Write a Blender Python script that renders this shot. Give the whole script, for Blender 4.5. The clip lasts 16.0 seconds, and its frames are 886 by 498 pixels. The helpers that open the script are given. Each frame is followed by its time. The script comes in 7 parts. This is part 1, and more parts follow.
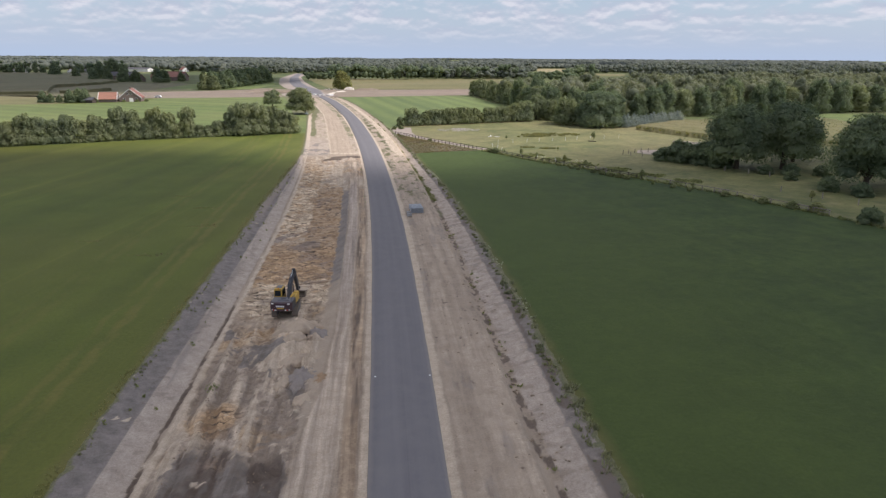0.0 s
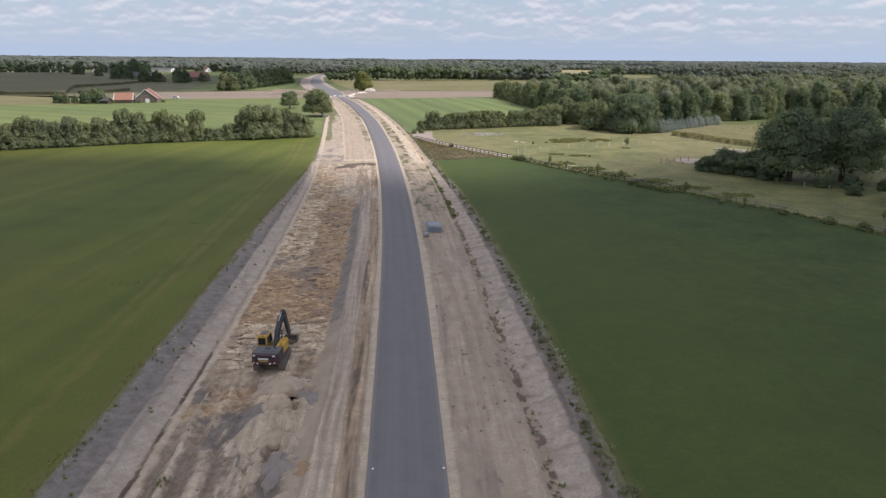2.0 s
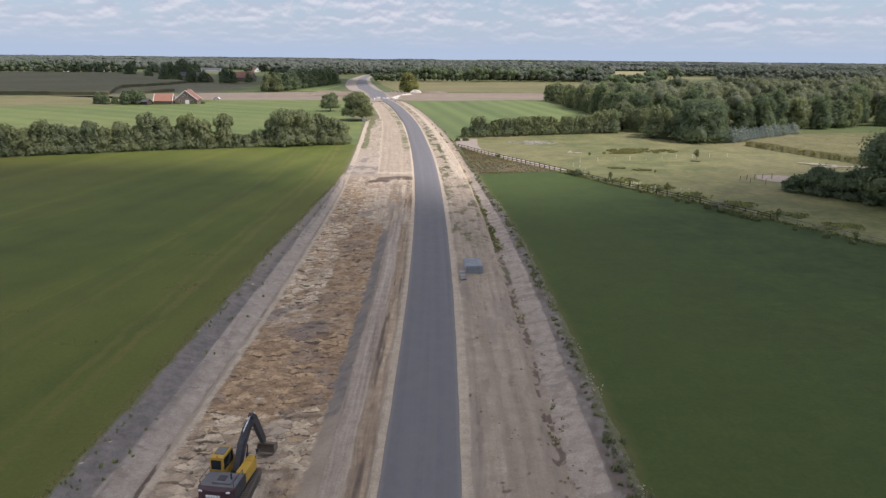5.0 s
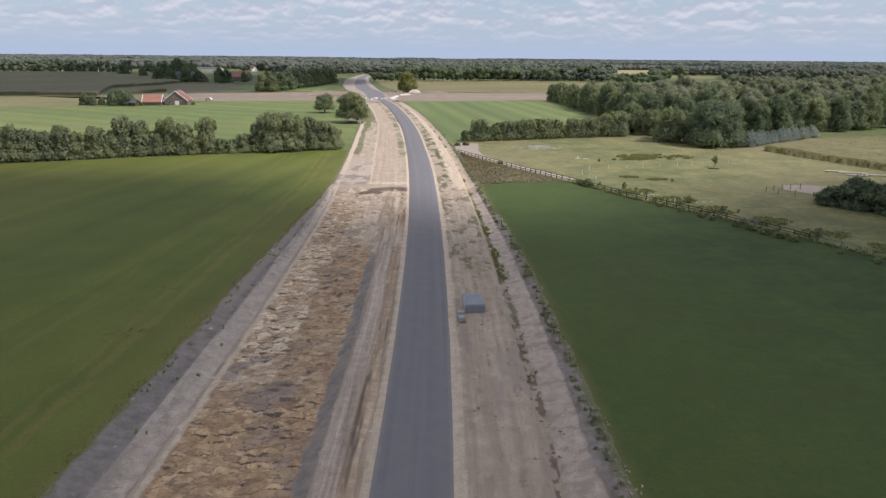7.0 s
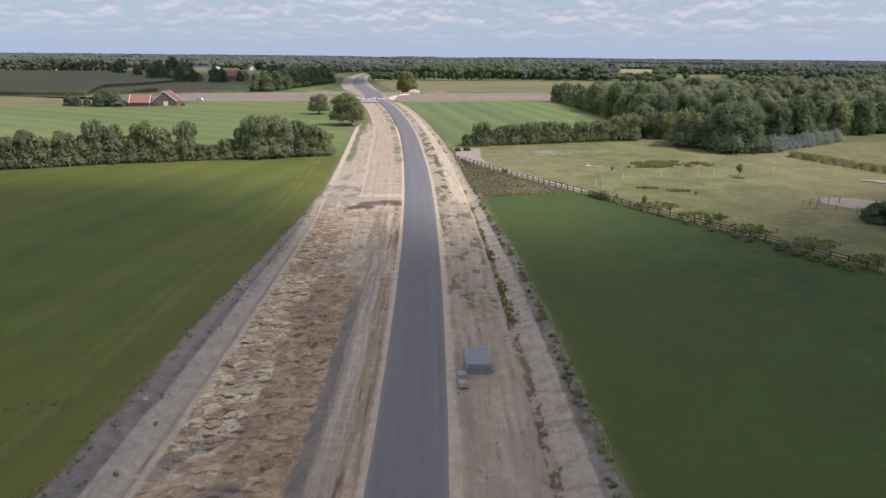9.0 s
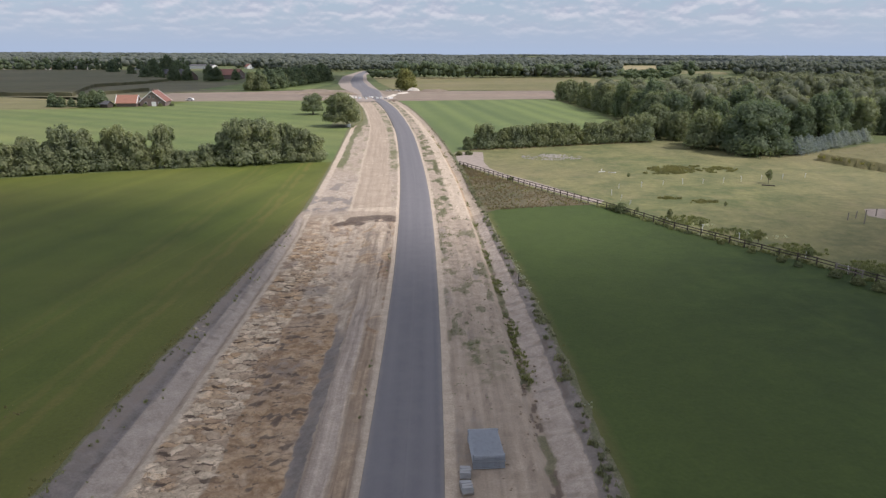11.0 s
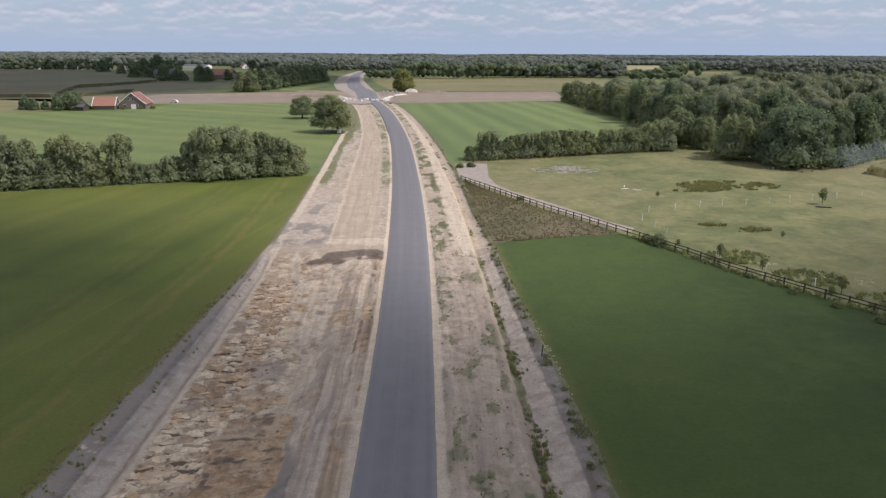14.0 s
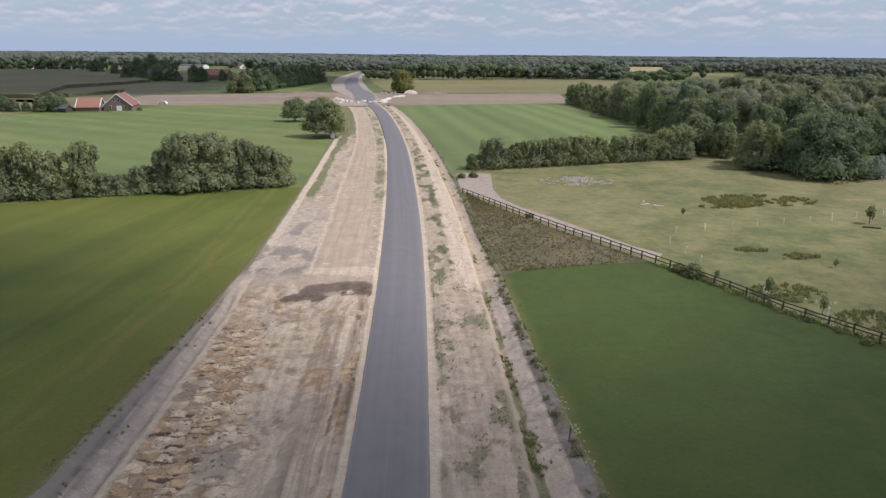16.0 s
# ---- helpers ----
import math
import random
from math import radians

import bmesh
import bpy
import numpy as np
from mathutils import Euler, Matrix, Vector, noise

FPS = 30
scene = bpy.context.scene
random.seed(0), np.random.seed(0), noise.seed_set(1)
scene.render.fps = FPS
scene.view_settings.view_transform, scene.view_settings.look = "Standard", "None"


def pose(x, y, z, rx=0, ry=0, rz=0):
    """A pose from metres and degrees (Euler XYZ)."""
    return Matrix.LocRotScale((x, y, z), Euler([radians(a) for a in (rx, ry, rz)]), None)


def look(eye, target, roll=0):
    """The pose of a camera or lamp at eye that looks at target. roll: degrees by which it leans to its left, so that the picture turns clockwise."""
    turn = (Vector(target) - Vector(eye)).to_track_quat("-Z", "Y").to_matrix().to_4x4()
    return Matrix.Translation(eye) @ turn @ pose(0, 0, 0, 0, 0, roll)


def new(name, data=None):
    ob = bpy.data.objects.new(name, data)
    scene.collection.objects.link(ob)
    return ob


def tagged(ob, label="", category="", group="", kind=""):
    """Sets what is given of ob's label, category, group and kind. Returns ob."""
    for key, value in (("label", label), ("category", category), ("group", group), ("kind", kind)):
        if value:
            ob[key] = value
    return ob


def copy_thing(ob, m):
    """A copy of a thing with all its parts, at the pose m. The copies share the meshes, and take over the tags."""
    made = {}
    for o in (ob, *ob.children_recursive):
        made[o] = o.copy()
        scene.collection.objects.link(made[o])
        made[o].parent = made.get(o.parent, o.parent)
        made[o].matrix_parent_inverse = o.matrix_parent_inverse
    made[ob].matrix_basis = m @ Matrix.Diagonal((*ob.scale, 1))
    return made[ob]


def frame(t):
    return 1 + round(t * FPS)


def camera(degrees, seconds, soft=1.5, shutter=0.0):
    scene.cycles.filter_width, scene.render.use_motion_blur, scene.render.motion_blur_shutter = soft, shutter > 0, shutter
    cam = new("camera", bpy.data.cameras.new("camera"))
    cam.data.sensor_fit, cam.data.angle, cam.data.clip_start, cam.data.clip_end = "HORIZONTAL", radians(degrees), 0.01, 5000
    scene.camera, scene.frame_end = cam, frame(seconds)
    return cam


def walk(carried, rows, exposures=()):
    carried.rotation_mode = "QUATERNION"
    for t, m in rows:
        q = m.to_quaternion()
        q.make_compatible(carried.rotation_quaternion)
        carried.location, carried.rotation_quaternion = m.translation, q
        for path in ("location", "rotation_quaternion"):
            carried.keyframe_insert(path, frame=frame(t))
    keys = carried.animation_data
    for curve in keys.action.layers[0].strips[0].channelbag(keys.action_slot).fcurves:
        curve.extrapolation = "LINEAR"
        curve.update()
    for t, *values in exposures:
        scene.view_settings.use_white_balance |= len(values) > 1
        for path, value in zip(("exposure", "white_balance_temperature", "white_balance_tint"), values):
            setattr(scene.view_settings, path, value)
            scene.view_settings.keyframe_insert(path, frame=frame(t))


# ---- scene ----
cam = camera(66.7, 16.0, 1.35)
PATH = [
    (0, (-4.658, -4.162, 28.338), (-4.369, -2.263, 27.783), 0.39),
    (0.5, (-4.153, -0.438, 28.176), (-3.864, 1.462, 27.622), 0.42),
    (1, (-3.546, 3.258, 28.076), (-3.257, 5.158, 27.523), 0.46),
    (1.5, (-2.948, 6.873, 28.015), (-2.681, 8.776, 27.463), 0.49),
    (2, (-2.384, 10.440, 28.003), (-2.158, 12.349, 27.450), 0.51),
    (2.5, (-1.826, 13.849, 27.960), (-1.639, 15.763, 27.408), 0.56),
    (3, (-1.274, 17.251, 27.956), (-1.130, 19.168, 27.404), 0.59),
    (3.5, (-0.725, 20.739, 27.984), (-0.619, 22.659, 27.432), 0.62),
    (4, (-0.231, 24.320, 27.991), (-0.138, 26.240, 27.439), 0.67),
    (6.5, (1.609, 42.077, 28.171), (1.699, 43.996, 27.616), 0.57),
    (7, (1.901, 45.831, 28.175), (1.990, 47.750, 27.619), 0.55),
    (7.5, (2.200, 49.628, 28.171), (2.289, 51.547, 27.615), 0.56),
    (8, (2.487, 53.526, 28.157), (2.576, 55.445, 27.600), 0.57),
    (8.5, (2.755, 57.476, 28.112), (2.843, 59.394, 27.554), 0.57),
    (9, (2.944, 61.485, 28.055), (3.031, 63.403, 27.496), 0.56),
    (11.5, (4.045, 80.468, 27.789), (4.128, 82.384, 27.222), 0.23),
    (12, (4.082, 84.254, 27.705), (4.166, 86.170, 27.138), 0.23),
    (12.5, (4.266, 88.004, 27.636), (4.351, 89.920, 27.070), 0.26),
    (13, (4.519, 91.759, 27.637), (4.603, 93.674, 27.069), 0.24),
    (13.5, (4.750, 95.378, 27.604), (4.834, 97.294, 27.036), 0.25),
    (14, (5.031, 99.047, 27.561), (5.115, 100.963, 26.994), 0.31),
    (14.5, (5.150, 102.672, 27.482), (5.235, 104.589, 26.915), 0.35),
    (15, (5.273, 106.331, 27.382), (5.358, 108.247, 26.816), 0.40),
    (15.5, (5.472, 110.005, 27.299), (5.557, 111.922, 26.734), 0.45),
    (16, (5.683, 113.732, 27.253), (5.768, 115.649, 26.688), 0.50),
]
walk(cam, [(t, look(eye, target, roll)) for t, eye, target, roll in PATH],
     [(0.0, 0.34, 6420, 17), (8.0, 0.24, 6360, 17), (16.0, 0.11, 6250, 17)])

# ---- light ----
SUN = Vector((0.62, -0.15, 0.77)).normalized()
world = bpy.data.worlds.new("sky")
scene.world = world
world.use_nodes = True


class Nodes:
    """Short hand for building node trees."""

    def __init__(self, tree):
        self.t = tree

    def __call__(self, kind, out=0, props=(), **ins):
        n = self.t.nodes.new(kind)
        props = dict(props)
        if "operation" in props:
            n.operation = props["operation"]
        if "clamp" in props:
            n.clamp = props["clamp"]
        if "attribute_name" in props:
            n.attribute_name = props["attribute_name"]
        if "feature" in props:
            n.feature = props["feature"]
        if "rotation_type" in props:
            n.rotation_type = props["rotation_type"]
        if "wave_profile" in props:
            n.wave_profile = props["wave_profile"]
        if "sky_type" in props:
            n.sky_type, n.sun_disc = props["sky_type"], props["sun_disc"]
            n.sun_elevation, n.sun_rotation = props["sun_elevation"], props["sun_rotation"]
            n.air_density, n.dust_density, n.ozone_density = props["air_density"], props["dust_density"], props["ozone_density"]
        for k, v in ins.items():
            key = int(k[1:]) if k[0] == "i" and k[1:].isdigit() else k
            s = n.inputs[key]
            if isinstance(v, bpy.types.NodeSocket):
                self.t.links.new(v, s)
            else:
                s.default_value = v
        return n.outputs[out]

    def math(self, op, a, b=0.0, c=0.0):
        return self("ShaderNodeMath", props={"operation": op}, i0=a, i1=b, i2=c)

    def vmath(self, op, a, b=(0, 0, 0)):
        return self("ShaderNodeVectorMath", props={"operation": op}, i0=a, i1=b)

    def noise(self, vec, scale, detail=4, rough=0.55):
        return self("ShaderNodeTexNoise", Vector=vec, Scale=scale, Detail=detail, Roughness=rough)

    def mix(self, f, a, b, blend="MIX"):
        n = self.t.nodes.new("ShaderNodeMix")
        n.data_type, n.blend_type = "RGBA", blend
        for i, v in ((0, f), (6, a), (7, b)):
            if isinstance(v, bpy.types.NodeSocket):
                self.t.links.new(v, n.inputs[i])
            else:
                n.inputs[i].default_value = (*v, 1) if isinstance(v, tuple) else v
        return n.outputs[2]

    def ramp(self, f, a, b):
        return self("ShaderNodeMapRange", props={"clamp": True}, i0=f, i1=a, i2=b, i3=0.0, i4=1.0)


w = Nodes(world.node_tree)
sky = w("ShaderNodeTexSky", props={"sky_type": "NISHITA", "sun_disc": False, "sun_elevation": math.asin(SUN.z),
        "sun_rotation": math.atan2(SUN.x, SUN.y), "air_density": 1.0, "dust_density": 0.6, "ozone_density": 3.0})
ray = w("ShaderNodeTexCoord")
px_, py_, pz_ = (w("ShaderNodeSeparateXYZ", k, i0=ray) for k in range(3))
up = w.math("MAXIMUM", pz_, 0.0)
plane = w("ShaderNodeCombineXYZ", i0=w.math("MULTIPLY", px_, 3.3), i1=w.math("MULTIPLY", w.math("LOGARITHM", w.math("ADD", up, 0.06), 2.718), 0.85), i2=w.math("MULTIPLY", py_, 0.6))
puff = w.noise(plane, 7.5, 7, 0.52)
puff_low = w.noise(w.vmath("ADD", plane, (0.0, -0.035, 0.0)), 7.5, 7, 0.52)
cover = w.math("MULTIPLY", w.ramp(puff, 0.41, 0.60), w.ramp(up, 0.008, 0.05))
lit = w.ramp(w.math("SUBTRACT", puff, puff_low), -0.07, 0.10)
tone = w.mix(lit, (4.35, 4.85, 5.75), (6.4, 6.65, 7.1))
tone = w.mix(w.ramp(up, 0.12, 0.6), tone, w.mix(lit, (11.0, 11.0, 11.2), (16.0, 15.7, 15.2)))
haze = w.mix(w.ramp(up, 0.0, 0.14), (4.0, 5.0, 6.35), sky)
world.node_tree.links.new(w.mix(w.math("MULTIPLY", cover, 0.85), haze, tone), world.node_tree.nodes["Background"].inputs[0])
world.node_tree.nodes["Background"].inputs[1].default_value = 0.09

sun = new("sun", bpy.data.lights.new("sun", "SUN"))
sun.data.energy, sun.data.angle, sun.data.color = 3.4, radians(1.6), (1.0, 0.96, 0.91)
sun.matrix_world = look(SUN * 100, (0, 0, 0))


# ---- numbers ----
def table(pairs):
    a = np.array(pairs, float)
    return lambda y: np.interp(y, a[:, 0], a[:, 1])


def smooth(pairs, width=25.0):
    f = table(pairs)
    return lambda y: sum(f(np.asarray(y, float) + k * width / 4) for k in range(-4, 5)) / 9


# the road's middle line x(y), the edges of the works beside it
MID = smooth([(-100, -9.2), (0, -3.05), (20, -1.8), (35, -0.91), (50, -0.01), (65, 0.83), (80, 1.59), (95, 2.28), (110, 2.88), (130, 3.44), (150, 3.85), (170, 4.07),
              (190, 4.1), (210, 3.94), (230, 3.6), (260, 2.75), (300, 1.25), (330, -0.5), (360, -2.7), (390, -5.3), (420, -8.3), (450, -12), (480, -17), (505, -21.5), (550, -31),
              (600, -37.5), (660, -44.5), (720, -50), (805, -56.5), (880, -59.5), (940, -58), (985, -52), (1100, -25)], 14.0)
LEFT = smooth([(20, -24.2), (60, -24.7), (100, -24.4), (125, -24.1), (140, -23.5), (150, -22.8), (166, -22.1), (180, -21.3), (190, -20.5), (330, -20.5), (352, -15), (420, -14.2), (510, -14)], 12)
RIGHT = smooth([(30, 14.9), (80, 15.0), (100, 14.8), (125, 14.7), (145, 14.4), (160, 13.7), (170, 12.9), (200, 12.6), (225, 12.3), (264, 12.2), (325, 11.4), (444, 11), (510, 10)], 12)
DITCH = smooth([(30, 10.4), (70, 10.3), (100, 10.2), (120, 10.5), (145, 10.4), (165, 10.1), (200, 10.0), (232, 10.1), (280, 9.6), (388, 8.5), (460, 7.4)])
TRACK_L = table([(190, -11.8), (250, -12.5), (310, -12.1), (340, -11.8), (412, -12.3), (480, -13.2)])
TRACK_R = table([(190, -4.3), (217, -5.0), (250, -6.0), (311, -6.0), (376, -6.7), (480, -6.8)])
PATH_D = table([(188, -18.9), (210, -19.1), (250, -19.2), (300, -19.1), (340, -17.9)])
HALF = table([(0, 2.78), (160, 2.78), (210, 2.95), (505, 2.95)])


def hash01(ix, iy, seed):
    h = (ix.astype(np.int64) * 374761393 + iy.astype(np.int64) * 668265263 + seed * 974711) & 0xFFFFFFFF
    h = ((h ^ (h >> 13)) * 1274126177) & 0xFFFFFFFF
    return ((h ^ (h >> 16)) & 0xFFFFFF) / float(0xFFFFFF)


def vnoise(x, y, seed=0):
    x, y = np.broadcast_arrays(np.asarray(x, float), np.asarray(y, float))
    ix, iy = np.floor(x), np.floor(y)
    fx, fy = x - ix, y - iy
    fx, fy = fx * fx * (3 - 2 * fx), fy * fy * (3 - 2 * fy)
    a, b = hash01(ix, iy, seed), hash01(ix + 1, iy, seed)
    c, d = hash01(ix, iy + 1, seed), hash01(ix + 1, iy + 1, seed)
    return (a * (1 - fx) + b * fx) * (1 - fy) + (c * (1 - fx) + d * fx) * fy


def fbm(x, y, seed=0, octaves=4):
    total, amp, norm = 0.0, 1.0, 0.0
    for k in range(octaves):
        total, norm = total + amp * vnoise(x * 2 ** k + 17.3 * k, y * 2 ** k + 5.1 * k, seed + k), norm + amp
        amp *= 0.55
    return total / norm


def step(x, a, b):
    t = np.clip((x - a) / (b - a), 0, 1)
    return t * t * (3 - 2 * t)


def band(x, a, b, s=0.25):
    return step(x, a - s, a + s) * (1 - step(x, b - s, b + s))


# ---- materials ----
def material(name, rough=0.9):
    m = bpy.data.materials.new(name)
    m.use_nodes = True
    n = Nodes(m.node_tree)
    b = m.node_tree.nodes["Principled BSDF"]
    b.inputs["Roughness"].default_value = rough
    b.inputs["Specular IOR Level"].default_value = 0.25
    return m, n, b


def finish(m, b, colour, bump=None, height=0.05, strength=0.6, rough=None):
    link = m.node_tree.links.new
    link(colour, b.inputs["Base Color"])
    if bump is not None:
        k = m.node_tree.nodes.new("ShaderNodeBump")
        k.inputs["Strength"].default_value, k.inputs["Distance"].default_value = strength, height
        link(bump, k.inputs["Height"])
        link(k.outputs[0], b.inputs["Normal"])
    if rough is not None:
        link(rough, b.inputs["Roughness"])
    return m


def place(n):
    return n("ShaderNodeNewGeometry")


def stretched(n, vec, x, y, z=1.0):
    return n.vmath("MULTIPLY", vec, (x, y, z))


def plain(name, colour, rough=0.6, metal=0.0, wear=0.25, scale=6.0):
    """Paint, metal or wood with grain and worn, dirty patches."""
    m, n, b = material(name, rough)
    p = n("ShaderNodeTexCoord", 3)
    a, c = n.noise(p, scale, 5), n.noise(p, scale * 7, 3)
    dirt = n.math("MULTIPLY", n.ramp(a, 0.45, 0.75), wear)
    col = n.mix(dirt, colour, (0.16, 0.13, 0.10))
    col = n.mix(n.math("MULTIPLY", n.ramp(c, 0.3, 0.8), 0.3 * wear), col, tuple(min(1.0, k * 1.5 + 0.02) for k in colour))
    b.inputs["Metallic"].default_value = metal
    return finish(m, b, col, c, 0.004, 0.4, n.math("ADD", n.math("MULTIPLY", a, 0.3), rough - 0.15))


def soil_material(name, grass):
    m, n, b = material(name, 0.95)
    p = place(n)
    sd = n("ShaderNodeAttribute", 1, props={"attribute_name": "along"})
    wt = {k: n("ShaderNodeAttribute", 2, props={"attribute_name": k}) for k in ("pale", "silt", "ochre", "grey", "dark", "green", "plates", "ruts", "blotch")}
    big, mid, fine = n.noise(p, 0.16, 5), n.noise(p, 0.9, 9, 0.68), n.noise(p, 6.0, 6, 0.75)
    streak = n.noise(n.vmath("ADD", stretched(n, sd, 1.15, 0.035), n.vmath("MULTIPLY", n("ShaderNodeTexNoise", 1, Vector=p, Scale=0.12, Detail=3.0), (0.9, 0.0, 0.0))), 1.0, 7, 0.62)
    streak_fine = n.noise(stretched(n, sd, 5.0, 0.10), 1.0, 3, 0.6)
    # bites of the digger: plates about a metre wide with a lip on the south side
    bite = n.vmath("ADD", stretched(n, p, 0.72, 1.15), n.vmath("MULTIPLY", n("ShaderNodeTexNoise", 1, Vector=p, Scale=1.7, Detail=6.0, Roughness=0.68), (1.1, 0.9, 0.0)))
    cells = n("ShaderNodeTexVoronoi", 1, props={"feature": "F1"}, Vector=bite, Scale=1.0)
    middle = n("ShaderNodeTexVoronoi", 2, props={"feature": "F1"}, Vector=bite, Scale=1.0)
    edge = n("ShaderNodeTexVoronoi", 0, props={"feature": "DISTANCE_TO_EDGE"}, Vector=bite, Scale=1.0)
    cell, cell2, cell3 = n("ShaderNodeSeparateXYZ", 0, i0=cells), n("ShaderNodeSeparateXYZ", 1, i0=cells), n("ShaderNodeSeparateXYZ", 2, i0=cells)
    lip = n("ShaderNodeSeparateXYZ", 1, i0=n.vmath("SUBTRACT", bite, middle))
    shake = n.math("SUBTRACT", n.math("ADD", n.math("MULTIPLY", mid, 0.7), n.math("MULTIPLY", fine, 0.3)), 0.5)
    for k in ("pale", "silt", "ochre", "grey", "dark"):
        cut = n.ramp(n.math("ADD", wt[k], n.math("MULTIPLY", shake, n.math("ADD", 0.7, n.math("MULTIPLY", wt["blotch"], 1.5)))), 0.36, 0.60)
        wt[k] = n.math("ADD", n.math("MULTIPLY", wt[k], 0.4), n.math("MULTIPLY", n.math("MULTIPLY", cut, 0.6), n.ramp(wt[k], 0.02, 0.25)))
    calm = n.mix(n.ramp(n.noise(p, 0.35, 5, 0.55), 0.3, 0.7), (0.335, 0.270, 0.200), (0.420, 0.342, 0.258))
    col = n.mix(wt["blotch"], calm, n.mix(n.ramp(mid, 0.40, 0.60), (0.26, 0.208, 0.157), (0.475, 0.395, 0.308)))
    col = n.mix(n.math("MULTIPLY", wt["ochre"], n.ramp(big, 0.25, 0.5)), col,
                n.mix(n.ramp(mid, 0.40, 0.62), (0.30, 0.195, 0.11), (0.58, 0.445, 0.29)))
    col = n.mix(n.math("MULTIPLY", wt["pale"], 0.9), col, n.mix(n.ramp(n.math("ADD", n.math("MULTIPLY", mid, 0.75), n.math("MULTIPLY", fine, 0.25)), 0.38, 0.62), (0.43, 0.350, 0.258), (0.59, 0.495, 0.378)))
    col = n.mix(wt["silt"], col, n.mix(n.ramp(n.math("ADD", n.math("MULTIPLY", mid, 0.7), n.math("MULTIPLY", fine, 0.3)), 0.36, 0.64), (0.325, 0.270, 0.217), (0.475, 0.405, 0.332)))
    col = n.mix(wt["grey"], col, n.mix(n.ramp(mid, 0.36, 0.64), (0.155, 0.138, 0.122), (0.250, 0.222, 0.196)))
    # dry plates of dug earth, pale, ochre or brown, broken shade painted at the lip
    pl = n.mix(n.ramp(n.math("ADD", n.math("MULTIPLY", cell2, 0.6), n.math("SUBTRACT", n.math("MULTIPLY", wt["ochre"], 0.75), n.math("MULTIPLY", wt["pale"], 0.75))), 0.22, 0.48), (0.70, 0.570, 0.400), (0.53, 0.365, 0.208))
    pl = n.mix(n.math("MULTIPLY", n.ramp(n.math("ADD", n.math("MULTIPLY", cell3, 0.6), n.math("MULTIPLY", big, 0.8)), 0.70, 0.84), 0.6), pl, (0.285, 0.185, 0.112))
    pl = n.mix(1.0, pl, n.mix(n.ramp(mid, 0.38, 0.62), (0.68, 0.66, 0.64), (1.22, 1.21, 1.20)), "MULTIPLY")
    crumb = n.math("MULTIPLY", n.ramp(n.noise(stretched(n, p, 1.0, 1.7), 2.3, 5, 0.7), 0.55, 0.63), n.ramp(n.noise(p, 0.55, 3), 0.42, 0.58))
    pl = n.mix(n.math("MULTIPLY", crumb, 0.75), pl, (0.155, 0.108, 0.072))
    pl = n.mix(n.math("MULTIPLY", wt["grey"], 0.65), pl, (0.25, 0.215, 0.195))
    col = n.mix(n.math("MULTIPLY", wt["plates"], 0.88), col, pl)
    # shade below the south lip, mixed into the soil colour beside the bump
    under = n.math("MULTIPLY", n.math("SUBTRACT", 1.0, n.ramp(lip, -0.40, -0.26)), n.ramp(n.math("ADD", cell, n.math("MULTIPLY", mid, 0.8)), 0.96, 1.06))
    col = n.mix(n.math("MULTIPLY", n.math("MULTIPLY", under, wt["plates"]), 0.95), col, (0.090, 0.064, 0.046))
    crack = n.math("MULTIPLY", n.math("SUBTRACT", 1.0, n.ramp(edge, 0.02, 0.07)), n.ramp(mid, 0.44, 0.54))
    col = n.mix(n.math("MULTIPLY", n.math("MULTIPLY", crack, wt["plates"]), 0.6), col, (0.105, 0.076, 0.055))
    # wheel and track marks
    rt = n.mix(n.ramp(streak, 0.38, 0.62), (0.70, 0.67, 0.65), (1.20, 1.18, 1.16))
    col = n.mix(wt["ruts"], col, n.mix(1.0, col, rt, "MULTIPLY"))
    col = n.mix(n.math("MULTIPLY", wt["ruts"], 0.12), col, n.mix(1.0, col, n.mix(n.ramp(streak_fine, 0.35, 0.65), (0.7, 0.7, 0.7), (1.2, 1.2, 1.2)), "MULTIPLY"))
    col = n.mix(wt["dark"], col, n.mix(n.ramp(mid, 0.3, 0.7), (0.085, 0.062, 0.048), (0.15, 0.115, 0.088)))
    g = n.mix(n.ramp(fine, 0.3, 0.7), grass, tuple(k * 1.9 for k in grass))
    col = n.mix(n.math("MULTIPLY", wt["green"], n.ramp(n.math("ADD", fine, wt["green"]), 0.75, 1.15)), col, g)
    col = n.mix(0.45, col, n.mix(1.0, col, n.mix(n.ramp(fine, 0.25, 0.75), (0.60, 0.60, 0.60), (1.36, 1.36, 1.36)), "MULTIPLY"))
    h = n.math("ADD", n.math("MULTIPLY", fine, 0.14), n.math("MULTIPLY", n.math("MULTIPLY", n.math("ADD", cell, n.ramp(lip, -0.5, -0.1)), wt["plates"]), 0.32))
    h = n.math("ADD", h, n.math("MULTIPLY", n.math("MULTIPLY", streak, wt["ruts"]), 0.8))
    return finish(m, b, col, n.math("ADD", h, n.math("MULTIPLY", mid, 0.9)), 0.25, 1.0)


